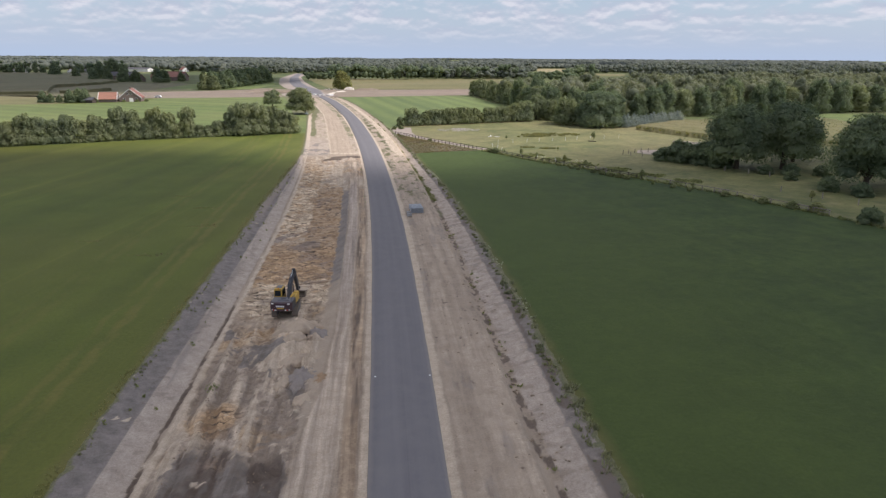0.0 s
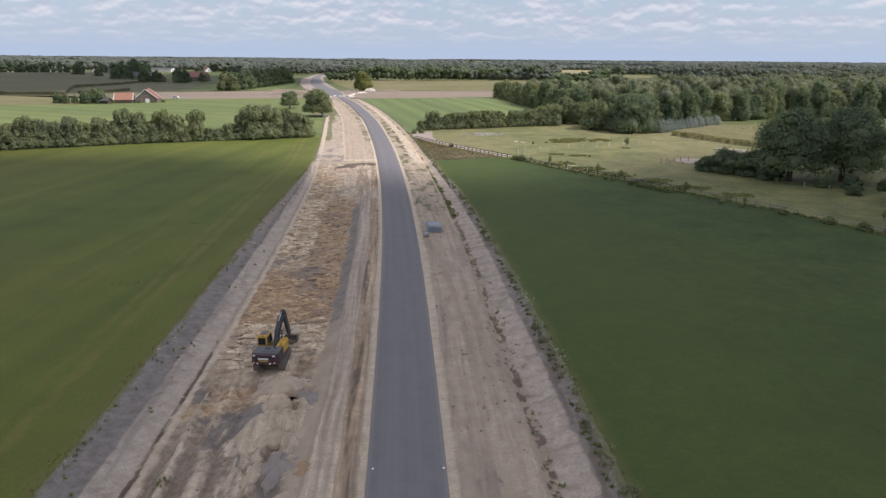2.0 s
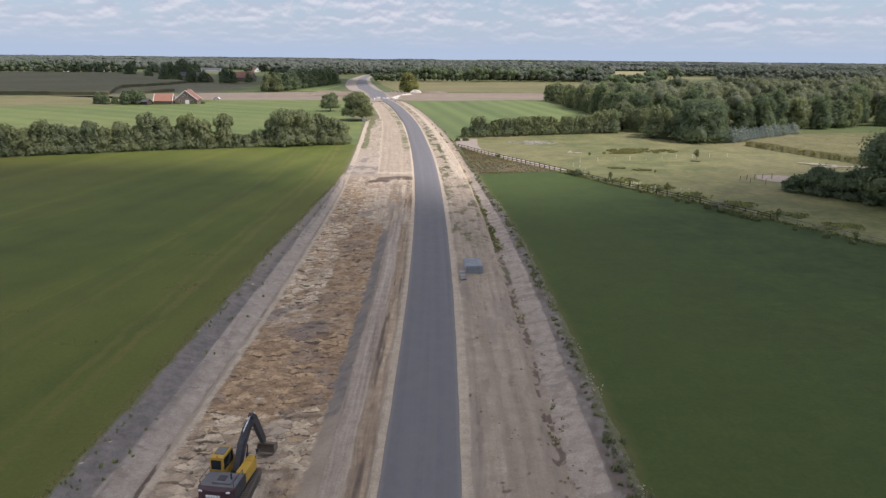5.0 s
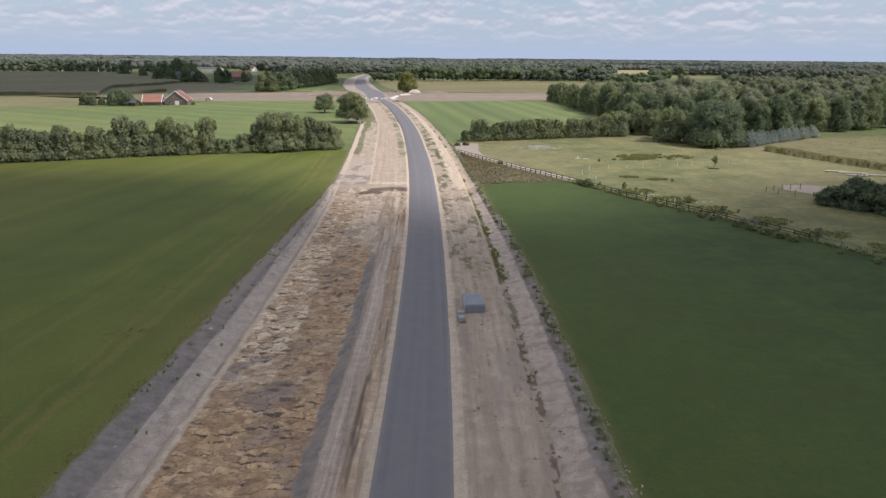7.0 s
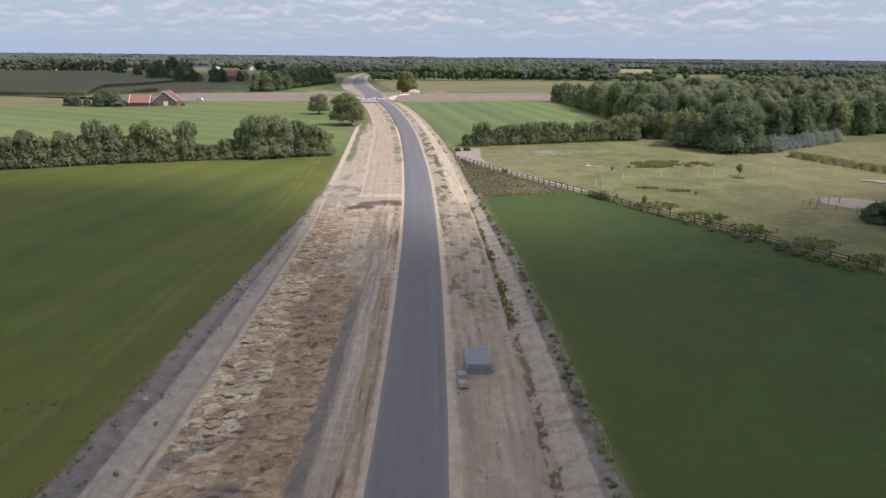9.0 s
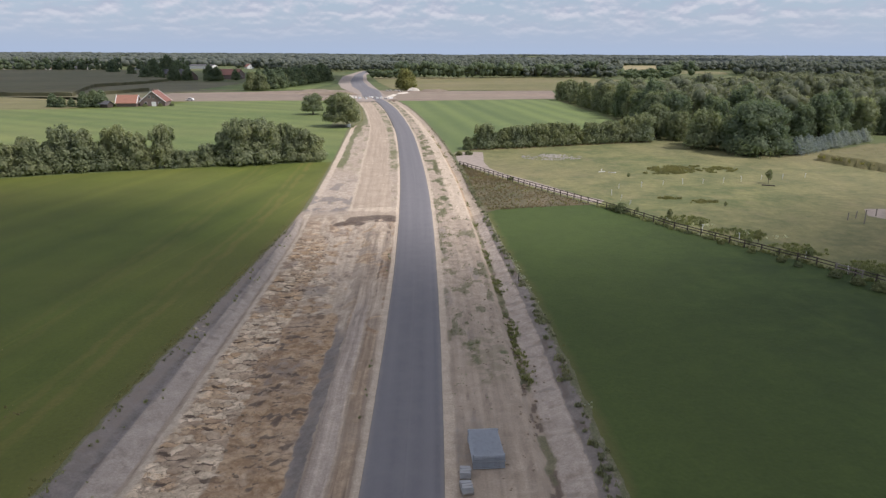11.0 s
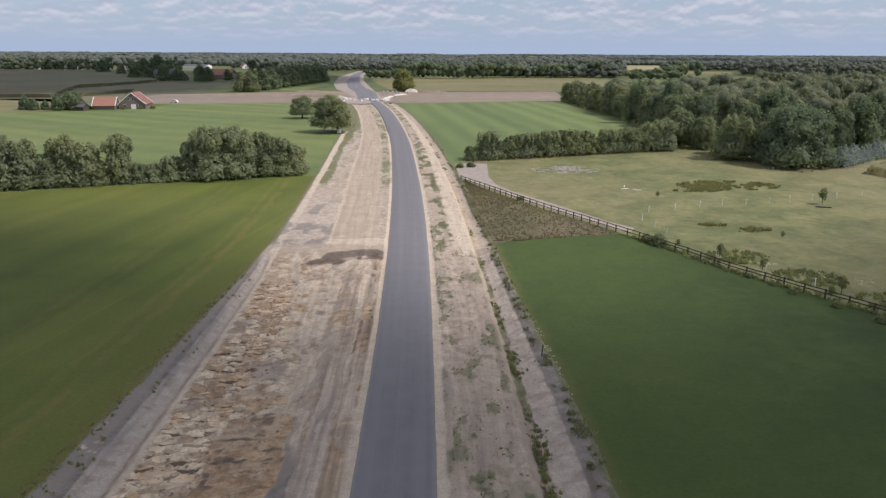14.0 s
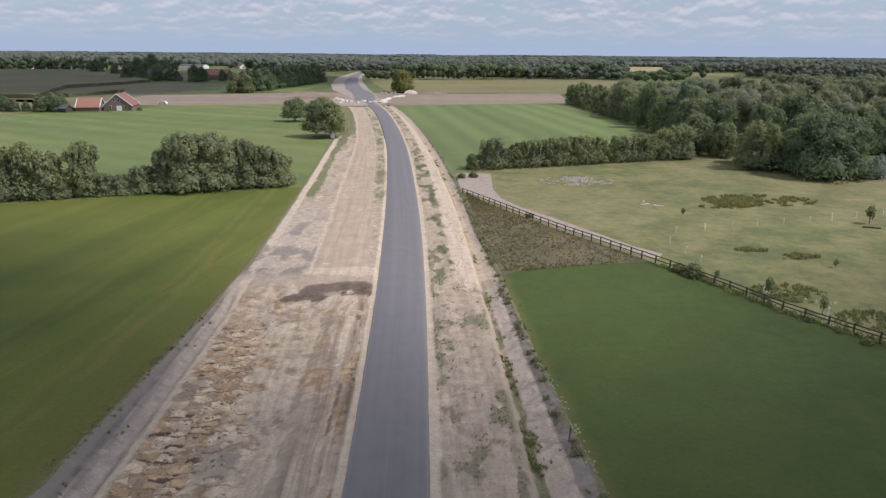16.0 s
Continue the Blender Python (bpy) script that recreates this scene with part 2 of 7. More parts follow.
def grass_material(name, dark, light, dry, stripe=0.0, angle=0.0, width=6.0, tracks=0.0, tight=0.0, margin=None, lanes=()):
    """A mown or grazed sward: blotches, bare and dry spots, mowing lanes."""
    m, n, b = material(name, 0.85)
    p = place(n)
    big, mid, fine = n.noise(p, 0.012, 5), n.noise(p, 0.12, 6, 0.6), n.noise(p, 2.6, 6, 0.7)
    col = n.mix(n.ramp(mid, 0.3 + tight, 0.72 - tight), dark, light)
    col = n.mix(n.math("MULTIPLY", n.ramp(big, 0.42, 0.66), 0.55), col, dry)
    turn = n("ShaderNodeVectorRotate", props={"rotation_type": "Z_AXIS"}, Vector=p, Angle=radians(angle))
    lane = n.noise(stretched(n, turn, 1.0 / width, 0.004), 1.0, 2, 0.4)
    if stripe:
        wave = n("ShaderNodeTexWave", props={"wave_profile": "SIN"}, Vector=stretched(n, turn, 1.0, 1.0), Scale=0.314 / width, Distortion=1.4, Detail=3.0)
        col = n.mix(n.math("MULTIPLY", wave, stripe), col, n.mix(1.0, col, (1.5, 1.42, 1.3), "MULTIPLY"))
    if tight:
        mot = n.noise(p, 0.55, 7, 0.68)
        col = n.mix(1.0, col, n.mix(n.ramp(mot, 0.36, 0.64), (0.80, 0.84, 0.80), (1.18, 1.14, 1.14)), "MULTIPLY")
        spot = n.math("MULTIPLY", n.ramp(n.noise(p, 0.21, 6, 0.6), 0.56, 0.67), 0.40)
        col = n.mix(spot, col, dry)
    col = n.mix(0.12 if tight else 0.5, col, n.mix(1.0, col, n.mix(n.ramp(lane, 0.35, 0.65), (0.78, 0.8, 0.8), (1.22, 1.18, 1.1)), "MULTIPLY"))
    if tracks:
        rut = n.noise(stretched(n, turn, 0.9, 0.006), 1.0, 2, 0.5)
        col = n.mix(n.math("MULTIPLY", n.ramp(rut, 0.62, 0.70), tracks), col, n.mix(1.0, col, (1.45, 1.25, 1.3), "MULTIPLY"))
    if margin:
        # a margin beside the works mixed towards the dry tone, and wheel lanes along it
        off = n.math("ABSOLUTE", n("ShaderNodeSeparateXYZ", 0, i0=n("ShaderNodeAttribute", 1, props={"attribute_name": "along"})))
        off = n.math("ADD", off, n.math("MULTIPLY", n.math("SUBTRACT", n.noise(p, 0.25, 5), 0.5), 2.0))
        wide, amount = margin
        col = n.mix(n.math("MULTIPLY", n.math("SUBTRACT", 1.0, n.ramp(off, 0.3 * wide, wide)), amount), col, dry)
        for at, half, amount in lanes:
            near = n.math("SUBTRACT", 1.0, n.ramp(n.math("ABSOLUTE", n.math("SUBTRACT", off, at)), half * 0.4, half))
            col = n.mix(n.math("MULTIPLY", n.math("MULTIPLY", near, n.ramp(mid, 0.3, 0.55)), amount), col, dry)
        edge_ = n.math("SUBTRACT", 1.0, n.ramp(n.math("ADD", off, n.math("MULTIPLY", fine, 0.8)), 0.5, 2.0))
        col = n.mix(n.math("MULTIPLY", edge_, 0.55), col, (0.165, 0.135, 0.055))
    col = n.mix(0.6, col, n.mix(1.0, col, n.mix(n.ramp(fine, 0.28, 0.75), (0.72, 0.74, 0.7), (1.28, 1.25, 1.2)), "MULTIPLY"))
    return finish(m, b, col, n.math("ADD", fine, n.math("MULTIPLY", mid, 1.5)), 0.12, 0.5)


def asphalt_material():
    m, n, b = material("asphalt", 0.85)
    p = place(n)
    sd = n("ShaderNodeAttribute", 1, props={"attribute_name": "along"})
    fine = n.noise(p, 18.0, 4, 0.7)
    lane = n.noise(stretched(n, sd, 1.15, 0.012), 1.0, 3, 0.5)
    col = n.mix(n.ramp(fine, 0.3, 0.7), (0.136, 0.131, 0.135), (0.188, 0.181, 0.184))
    col = n.mix(0.5, col, n.mix(1.0, col, n.mix(n.ramp(lane, 0.35, 0.68), (0.84, 0.84, 0.86), (1.16, 1.15, 1.13)), "MULTIPLY"))
    d = n("ShaderNodeSeparateXYZ", i0=sd)
    side = n.math("ADD", n.math("ABSOLUTE", d), n.math("MULTIPLY", n.noise(p, 0.8, 5), 0.5))
    dust = n.math("MULTIPLY", n.ramp(side, 2.85, 3.35), 0.7)
    col = n.mix(dust, col, (0.27, 0.24, 0.205))
    seam = n.math("SUBTRACT", 1.0, n.ramp(n.math("ABSOLUTE", n.math("SUBTRACT", d, 0.05)), 0.02, 0.07))
    col = n.mix(n.math("MULTIPLY", seam, 0.12), col, (0.05, 0.05, 0.055))
    col = n.mix(n.math("MULTIPLY", n.ramp(n.noise(p, 0.5, 6, 0.65), 0.42, 0.66), 0.35), col, (0.20, 0.192, 0.186))
    return finish(m, b, col, fine, 0.006, 0.5)


def leaf_material(name, dark, light, tint=(0.5, 0.5, 0.5)):
    m, n, b = material(name, 0.62)
    isle = n("ShaderNodeNewGeometry", "Random Per Island")
    who = n("ShaderNodeObjectInfo", "Random")
    p = place(n)
    col = n.mix(n.math("ADD", 0.2, n.math("MULTIPLY", isle, 0.6)), dark, light)
    col = n.mix(1.0, col, n.mix(n.ramp(n.noise(p, 0.085, 2), 0.36, 0.64), (0.84, 0.88, 0.90), (1.16, 1.13, 1.04)), "MULTIPLY")
    col = n.mix(n.math("MULTIPLY", n.ramp(n.noise(p, 0.35, 4), 0.38, 0.68), 0.45), col, n.mix(1.0, col, (1.32, 1.30, 1.10), "MULTIPLY"))
    col = n.mix(n.math("MULTIPLY", who, 0.6), col, n.mix(1.0, col, tuple(k * 2 for k in tint), "MULTIPLY"))
    b.inputs["Specular IOR Level"].default_value = 0.2
    thin = n("ShaderNodeBsdfTranslucent", Color=n.mix(1.0, col, (1.25, 1.3, 0.8), "MULTIPLY"))
    both = n("ShaderNodeMixShader", i0=0.45, i1=b.outputs[0], i2=thin)
    m.node_tree.links.new(both, m.node_tree.nodes["Material Output"].inputs[0])
    return finish(m, b, col)


M_ASPHALT = asphalt_material()
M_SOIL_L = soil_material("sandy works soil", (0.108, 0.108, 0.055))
M_SOIL_R = soil_material("sandy verge soil", (0.092, 0.094, 0.048))
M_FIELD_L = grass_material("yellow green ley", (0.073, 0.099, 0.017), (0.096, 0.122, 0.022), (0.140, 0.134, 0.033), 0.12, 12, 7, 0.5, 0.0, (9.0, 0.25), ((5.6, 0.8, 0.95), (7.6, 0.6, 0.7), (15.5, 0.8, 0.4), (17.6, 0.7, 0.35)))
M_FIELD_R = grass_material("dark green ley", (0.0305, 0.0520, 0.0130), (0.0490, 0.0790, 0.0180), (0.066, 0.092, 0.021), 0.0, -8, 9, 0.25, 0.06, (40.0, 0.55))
M_FIELD_2 = grass_material("mown green meadow", (0.098, 0.137, 0.046), (0.134, 0.171, 0.058), (0.162, 0.176, 0.068), 0.3, -58, 15)
M_FIELD_3 = grass_material("striped green meadow", (0.100, 0.137, 0.050), (0.117, 0.157, 0.058), (0.124, 0.159, 0.064), 0.55, -6, 11.5)
M_PASTURE = grass_material("grazed pasture", (0.108, 0.124, 0.050), (0.186, 0.184, 0.078), (0.240, 0.200, 0.112), 0.0, 30, 5, 0.0, 0.10)
M_ROUGH = grass_material("rough brown grass", (0.088, 0.080, 0.045), (0.150, 0.120, 0.076), (0.105, 0.112, 0.052), 0.0, 20, 3, 0.0, 0.1)
M_MEADOW = grass_material("far meadow", (0.06, 0.09, 0.03), (0.10, 0.12, 0.045), (0.15, 0.14, 0.07), 0.2, 40, 25)
M_STUBBLE = grass_material("green stubble", (0.12, 0.12, 0.052), (0.17, 0.16, 0.075), (0.21, 0.175, 0.10), 0.35, 80, 9)
M_STRAW = grass_material("pale straw stubble", (0.22, 0.19, 0.10), (0.30, 0.26, 0.14), (0.32, 0.27, 0.16), 0.2, 5, 9)
M_PLOUGH = grass_material("mown olive ley", (0.095, 0.096, 0.055), (0.135, 0.130, 0.076), (0.15, 0.14, 0.085), 0.35, 75, 12)
M_BANK = grass_material("bare reddish soil", (0.19, 0.148, 0.118), (0.27, 0.215, 0.175), (0.23, 0.20, 0.15), 0.15, 88, 7)
M_MAIZE = grass_material("standing maize", (0.085, 0.090, 0.046), (0.125, 0.122, 0.066), (0.15, 0.13, 0.075), 0.2, 78, 6)
M_CROP = grass_material("yellowing crop", (0.11, 0.112, 0.045), (0.155, 0.148, 0.062), (0.18, 0.155, 0.08), 0.1, 60, 5, 0.0, 0.1)
M_GRAVEL = plain("pale gravel", (0.31, 0.262, 0.218), 0.95, 0, 0.55, 0.8)
M_SAND = plain("white sand", (0.55, 0.50, 0.42), 0.95, 0, 0.25, 0.7)
M_LEAF = leaf_material("oak leaves", (0.142, 0.178, 0.108), (0.248, 0.268, 0.162), (0.55, 0.5, 0.42))
M_LEAF_HEDGE = leaf_material("alder leaves", (0.175, 0.206, 0.132), (0.285, 0.304, 0.194), (0.52, 0.5, 0.45))
M_LEAF_DARK = leaf_material("dark leaves", (0.108, 0.148, 0.092), (0.190, 0.222, 0.140), (0.5, 0.5, 0.5))
M_LEAF_GOLD = leaf_material("olive willow leaves", (0.157, 0.165, 0.062), (0.295, 0.287, 0.122))
M_LEAF_BLUE = leaf_material("blue spruce needles", (0.16, 0.19, 0.19), (0.34, 0.37, 0.365))
M_LEAF_FAR = leaf_material("far wood leaves", (0.132, 0.156, 0.108), (0.226, 0.230, 0.156), (0.5, 0.5, 0.5))
# distance haze put into the leaf colour: greyer and bluer than the near woods
M_LEAF_HORIZON = leaf_material("haze-tinted horizon leaves", (0.132, 0.152, 0.136), (0.182, 0.198, 0.172), (0.5, 0.5, 0.5))
M_WEED = leaf_material("weeds", (0.108, 0.131, 0.068), (0.261, 0.281, 0.157), (0.56, 0.5, 0.42))
M_WEED_GREY = leaf_material("dusty weeds", (0.133, 0.139, 0.093), (0.279, 0.279, 0.194), (0.52, 0.5, 0.46))
M_RUSH = leaf_material("brown rushes", (0.155, 0.152, 0.072), (0.255, 0.240, 0.122))
M_EDGE = leaf_material("fading edge grass", (0.16, 0.155, 0.07), (0.26, 0.235, 0.12))
M_DRY = leaf_material("dry reddish grass", (0.180, 0.142, 0.098), (0.27, 0.215, 0.152))
M_CROP_LEAF = leaf_material("crop leaves", (0.15, 0.15, 0.06), (0.24, 0.225, 0.10))
M_FLOWER = leaf_material("white flowers", (0.35, 0.36, 0.30), (0.7, 0.7, 0.62))
M_BARK = plain("bark", (0.075, 0.058, 0.042), 0.95, 0, 0.4, 2)
M_WOOD_DARK = plain("dark weathered wood", (0.070, 0.057, 0.047), 0.9, 0, 0.3, 3)
M_WOOD = plain("grey weathered wood", (0.26, 0.23, 0.19), 0.9, 0, 0.4, 3)
M_TIMBER = plain("pale barked timber", (0.52, 0.46, 0.37), 0.9, 0, 0.3, 2)
M_WHITE = plain("white plastic", (0.75, 0.75, 0.72), 0.5, 0, 0.15, 3)
M_CLOD = plain("dry clod", (0.26, 0.20, 0.14), 0.95, 0, 0.5, 2)
M_CONCRETE_PALE = plain("pale concrete", (0.5, 0.49, 0.46), 0.9, 0, 0.2, 1)
M_STONE = plain("pale stone", (0.34, 0.315, 0.275), 0.9, 0, 0.3, 4)


# ---- building helpers ----
def mesh_of(name, verts, faces, mat, smooth=False):
    """A mesh from arrays whose faces all have the same number of corners."""
    verts, faces = np.asarray(verts, np.float32), np.asarray(faces, np.int32)
    me = bpy.data.meshes.new(name)
    me.vertices.add(len(verts))
    me.vertices.foreach_set("co", verts.ravel())
    k = faces.shape[1]
    me.loops.add(faces.size)
    me.loops.foreach_set("vertex_index", faces.ravel())
    me.polygons.add(len(faces))
    me.polygons.foreach_set("loop_start", np.arange(0, faces.size, k, dtype=np.int32))
    me.update(calc_edges=True)
    me.materials.append(mat)
    if smooth:
        me.polygons.foreach_set("use_smooth", np.ones(len(faces), bool))
    return me


def grid_faces(rows, cols):
    i = np.arange((rows - 1) * cols).reshape(rows - 1, cols)[:, :-1].ravel()
    return np.stack([i, i + 1, i + cols + 1, i + cols], 1)


def structure(name, me, label, category):
    return tagged(new(name, me), label, category, kind="structure")


def part(name, bm, mat, parent=None, label=""):
    me = bpy.data.meshes.new(name)
    bm.to_mesh(me)
    bm.free()
    me.materials.append(mat)
    ob = new(name, me)
    ob.parent = parent
    return tagged(ob, label)


def thing(name, label, category, m=None, group=""):
    ob = tagged(new(name), label, category, group)
    if m is not None:
        ob.matrix_basis = m
    return ob


def box(bm, x0, x1, y0, y1, z0, z1, bevel=0.0, m=None):
    g = bmesh.ops.create_cube(bm, size=1)["verts"]
    for v in g:
        v.co = Vector(((x0 + x1) / 2 + v.co.x * (x1 - x0), (y0 + y1) / 2 + v.co.y * (y1 - y0), (z0 + z1) / 2 + v.co.z * (z1 - z0)))
    if bevel:
        es = list({e for v in g for e in v.link_edges})
        g = list({v for f in bmesh.ops.bevel(bm, geom=es, offset=bevel, segments=2, affect="EDGES", profile=0.6)["faces"] for v in f.verts} | {v for v in g if v.is_valid})
    if m is not None:
        bmesh.ops.transform(bm, matrix=m, verts=[v for v in g if v.is_valid])
    return bm


def rod(bm, a, b, r0, r1=None, seg=8):
    a, b = Vector(a), Vector(b)
    g = bmesh.ops.create_cone(bm, cap_ends=True, segments=seg, radius1=r0, radius2=r0 if r1 is None else r1, depth=(b - a).length)["verts"]
    turn = (b - a).to_track_quat("Z", "Y").to_matrix().to_4x4()
    bmesh.ops.transform(bm, matrix=Matrix.Translation((a + b) / 2) @ turn, verts=g)
    return bm


def prism(bm, outline, x0, x1):
    """An outline in (y, z), drawn out from x0 to x1."""
    a = [bm.verts.new((x0, y, z)) for y, z in outline]
    b = [bm.verts.new((x1, y, z)) for y, z in outline]
    bm.faces.new(a[::-1])
    bm.faces.new(b)
    for i in range(len(outline)):
        j = (i + 1) % len(outline)
        bm.faces.new((a[i], a[j], b[j], b[i]))
    bmesh.ops.recalc_face_normals(bm, faces=bm.faces)
    return bm


def sheet(name, outline, z, mat, label, category="field", kind="structure", cell=0.0):
    """A flat field of that outline."""
    me = bpy.data.meshes.new(name)
    me.from_pydata([(x, y, z) for x, y in outline], [], [list(range(len(outline)))])
    me.materials.append(mat)
    if me.polygons[0].normal.z < 0:
        me.flip_normals()
    return tagged(new(name, me), label, category, kind=kind)


# ---- the ground ----
def widening(dense, first, last, growth):
    """Grid lines: even inside dense, ever wider outside, from first to last."""
    lines, s = list(dense), dense[1] - dense[0]
    while lines[-1] < last:
        s *= growth
        lines.append(min(last, lines[-1] + s))
    s = dense[1] - dense[0]
    while lines[0] > first:
        s *= growth
        lines.insert(0, max(first, lines[0] - s))
    return np.array(lines)


gx = widening(np.arange(-48, 34, 1.2), -4600, 4600, 1.25)
gy = widening(np.arange(0, 512, 3.0), -900, 4750, 1.25)
X, Y = np.meshgrid(gx, gy)
D = X - MID(Y)
sunk = (D > LEFT(Y) + 0.25) & (D < RIGHT(Y) - 0.25) & (Y < 512) & (Y > -54)
Z = np.where(sunk, -3.0, -0.03)
structure("ground", mesh_of("ground", np.stack([X, Y, Z], -1).reshape(-1, 3), grid_faces(len(gy), len(gx)), M_MEADOW),
          "flat green farmland ground reaching to the horizon", "ground")


def strip(name, left, right, y0, y1, z, mat, label, n=60):
    """A field between two lines x(y)."""
    ys = np.linspace(y0, y1, n)
    v = np.stack([np.stack([left(ys), ys, np.full(n, z)], 1), np.stack([right(ys), ys, np.full(n, z)], 1)], 1).reshape(-1, 3)
    me = mesh_of(name, v, grid_faces(n, 2), mat)
    by = right(ys) if name == "field_1" else left(ys)
    off = np.stack([np.stack([left(ys) - by, ys, ys * 0], 1), np.stack([right(ys) - by, ys, ys * 0], 1)], 1)
    me.attributes.new("along", "FLOAT_VECTOR", "POINT").data.foreach_set("vector", off.astype(np.float32).ravel())
    structure(name, me, label, "field")


FENCE = [(15.3, 245.2), (19.6, 236.0), (25.6, 223.0), (29.4, 215.2), (33.2, 208.4), (37.0, 201.2), (40.4, 194.6), (43.5, 188.4), (46.3, 181.6), (52.8, 170.8), (58.5, 161.8), (65.5, 147.5), (77.5, 124.5), (83.2, 109.0), (87.7, 95.7), (112, 40)]
fence_x = table(sorted((y, x) for x, y in FENCE))
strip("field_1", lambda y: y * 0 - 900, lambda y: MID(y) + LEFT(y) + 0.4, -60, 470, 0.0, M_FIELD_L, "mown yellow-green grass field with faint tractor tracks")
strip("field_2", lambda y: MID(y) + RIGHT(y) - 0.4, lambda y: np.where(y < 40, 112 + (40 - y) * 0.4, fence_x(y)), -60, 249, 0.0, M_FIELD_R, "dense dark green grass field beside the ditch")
sheet("field_3", [(-17.2, 251.5), (-40, 245.5), (-75, 234), (-110, 220), (-300, 150), (-420, 150), (-330, 370), (-199, 406), (-165, 411), (-140, 418), (-122, 440), (-119, 463), (-55, 472), (-29, 470), (-27.0, 420), (-18.6, 355), (-18.8, 335)],
      0.02, M_FIELD_2, "bright green mown meadow with tractor lanes")
strip("field_4", lambda y: MID(y) + RIGHT(y) - 0.35, lambda y: y * 0 + 88.0, 262, 482, 0.015, M_FIELD_3, "green meadow striped by mowing")
sheet("pasture", FENCE + [(135, 30), (175, 180), (185, 262), (150, 276), (112, 270), (88, 305), (80, 296), (17, 271), (14.8, 266), (15.2, 256)],
      0.02, M_PASTURE, "grazed dry pasture with bare and brown patches", "pasture")
sheet("rough_grass", [(16.3, 193.5), (19, 195.8), (25.6, 197.8), (31.7, 198.8), (37.6, 199.6), (36.8, 201.2), (33.0, 208.4), (29.2, 215.2), (25.4, 223.0), (19.4, 236.0), (15.1, 245.2), (15.0, 238), (15.4, 215)], 0.04, M_ROUGH,
      "rough brown withered grass corner", "grass")
sheet("gravel_path", [(15.5, 246.5), (15.2, 256), (15.4, 267.4), (19, 268.4), (23.4, 267.6), (22.6, 258), (21.9, 249.7), (22.5, 240.5), (25.0, 233.0), (29.8, 224.0), (34.0, 215.2), (37.7, 207.3), (40.7, 203.2), (39.4, 201.0), (37.9, 201.6), (34.0, 208.9), (30.2, 215.8), (26.4, 223.5), (20.4, 236.6)],
      0.045, M_GRAVEL, "pale gravel path along the pasture fence", "path")
sheet("soil_strip", [(-232, 478), (-160, 462), (-119, 463), (-55, 472), (-22, 472), (8, 471), (92, 490.5), (104, 574), (8, 567), (-18, 572), (-62, 577), (-105, 554), (-154, 537)], 0.03, M_BANK,
      "bare reddish-brown soil strip of the crossing road", "soil")
sheet("straw_field", [(-330, 370), (-199, 406), (-165, 411), (-152, 440), (-160, 462), (-200, 496), (-300, 495), (-520, 475), (-520, 375)], 0.05, M_STUBBLE, "pale green-yellow stubble field")
sheet("olive_field", [(-240, 495), (-160, 462), (-154, 540), (-112, 575), (-150, 690), (-230, 720), (-260, 600)], 0.05, M_PLOUGH, "mown olive-brown field beside the maize")
sheet("green_field", [(-150, 575), (-72, 582), (-62, 700), (-75, 770), (-140, 690)], 0.055, M_FIELD_2, "small green meadow beside the curve")
sheet("stubble_field", [(-10, 578), (96, 574), (180, 610), (215, 745), (185, 830), (-40, 822), (-28, 700)], 0.05, M_STUBBLE, "greenish stubble field")
sheet("far_field", [(150, 640), (226, 655), (290, 790), (214, 765)], 0.07, M_FIELD_2, "far green field before the wood")
sheet("far_stubble", [(150, 590), (215, 600), (230, 640), (150, 632)], 0.08, M_STRAW, "narrow strip of pale stubble")
sheet("far_straw", [(318, 1100), (395, 1180), (490, 1460), (425, 1470)], 0.08, M_STRAW, "far pale stubble field")
sheet("far_meadow", [(285, 930), (338, 955), (400, 938), (445, 1045), (386, 1112), (318, 1062)], 0.08, M_STUBBLE, "far yellow-green meadow in the sun")
sheet("grass_clearing", [(150, 205), (240, 215), (330, 310), (240, 315), (186, 262)], 0.035, M_FIELD_2, "green meadow between the wood and the oaks")


# ---- the works beside the road ----
ys = np.concatenate([np.arange(-56, 16, 1.2), np.arange(16, 205, 0.24), 205 + np.cumsum(np.linspace(0.25, 2.2, 250))])
ys = ys[ys < 512]


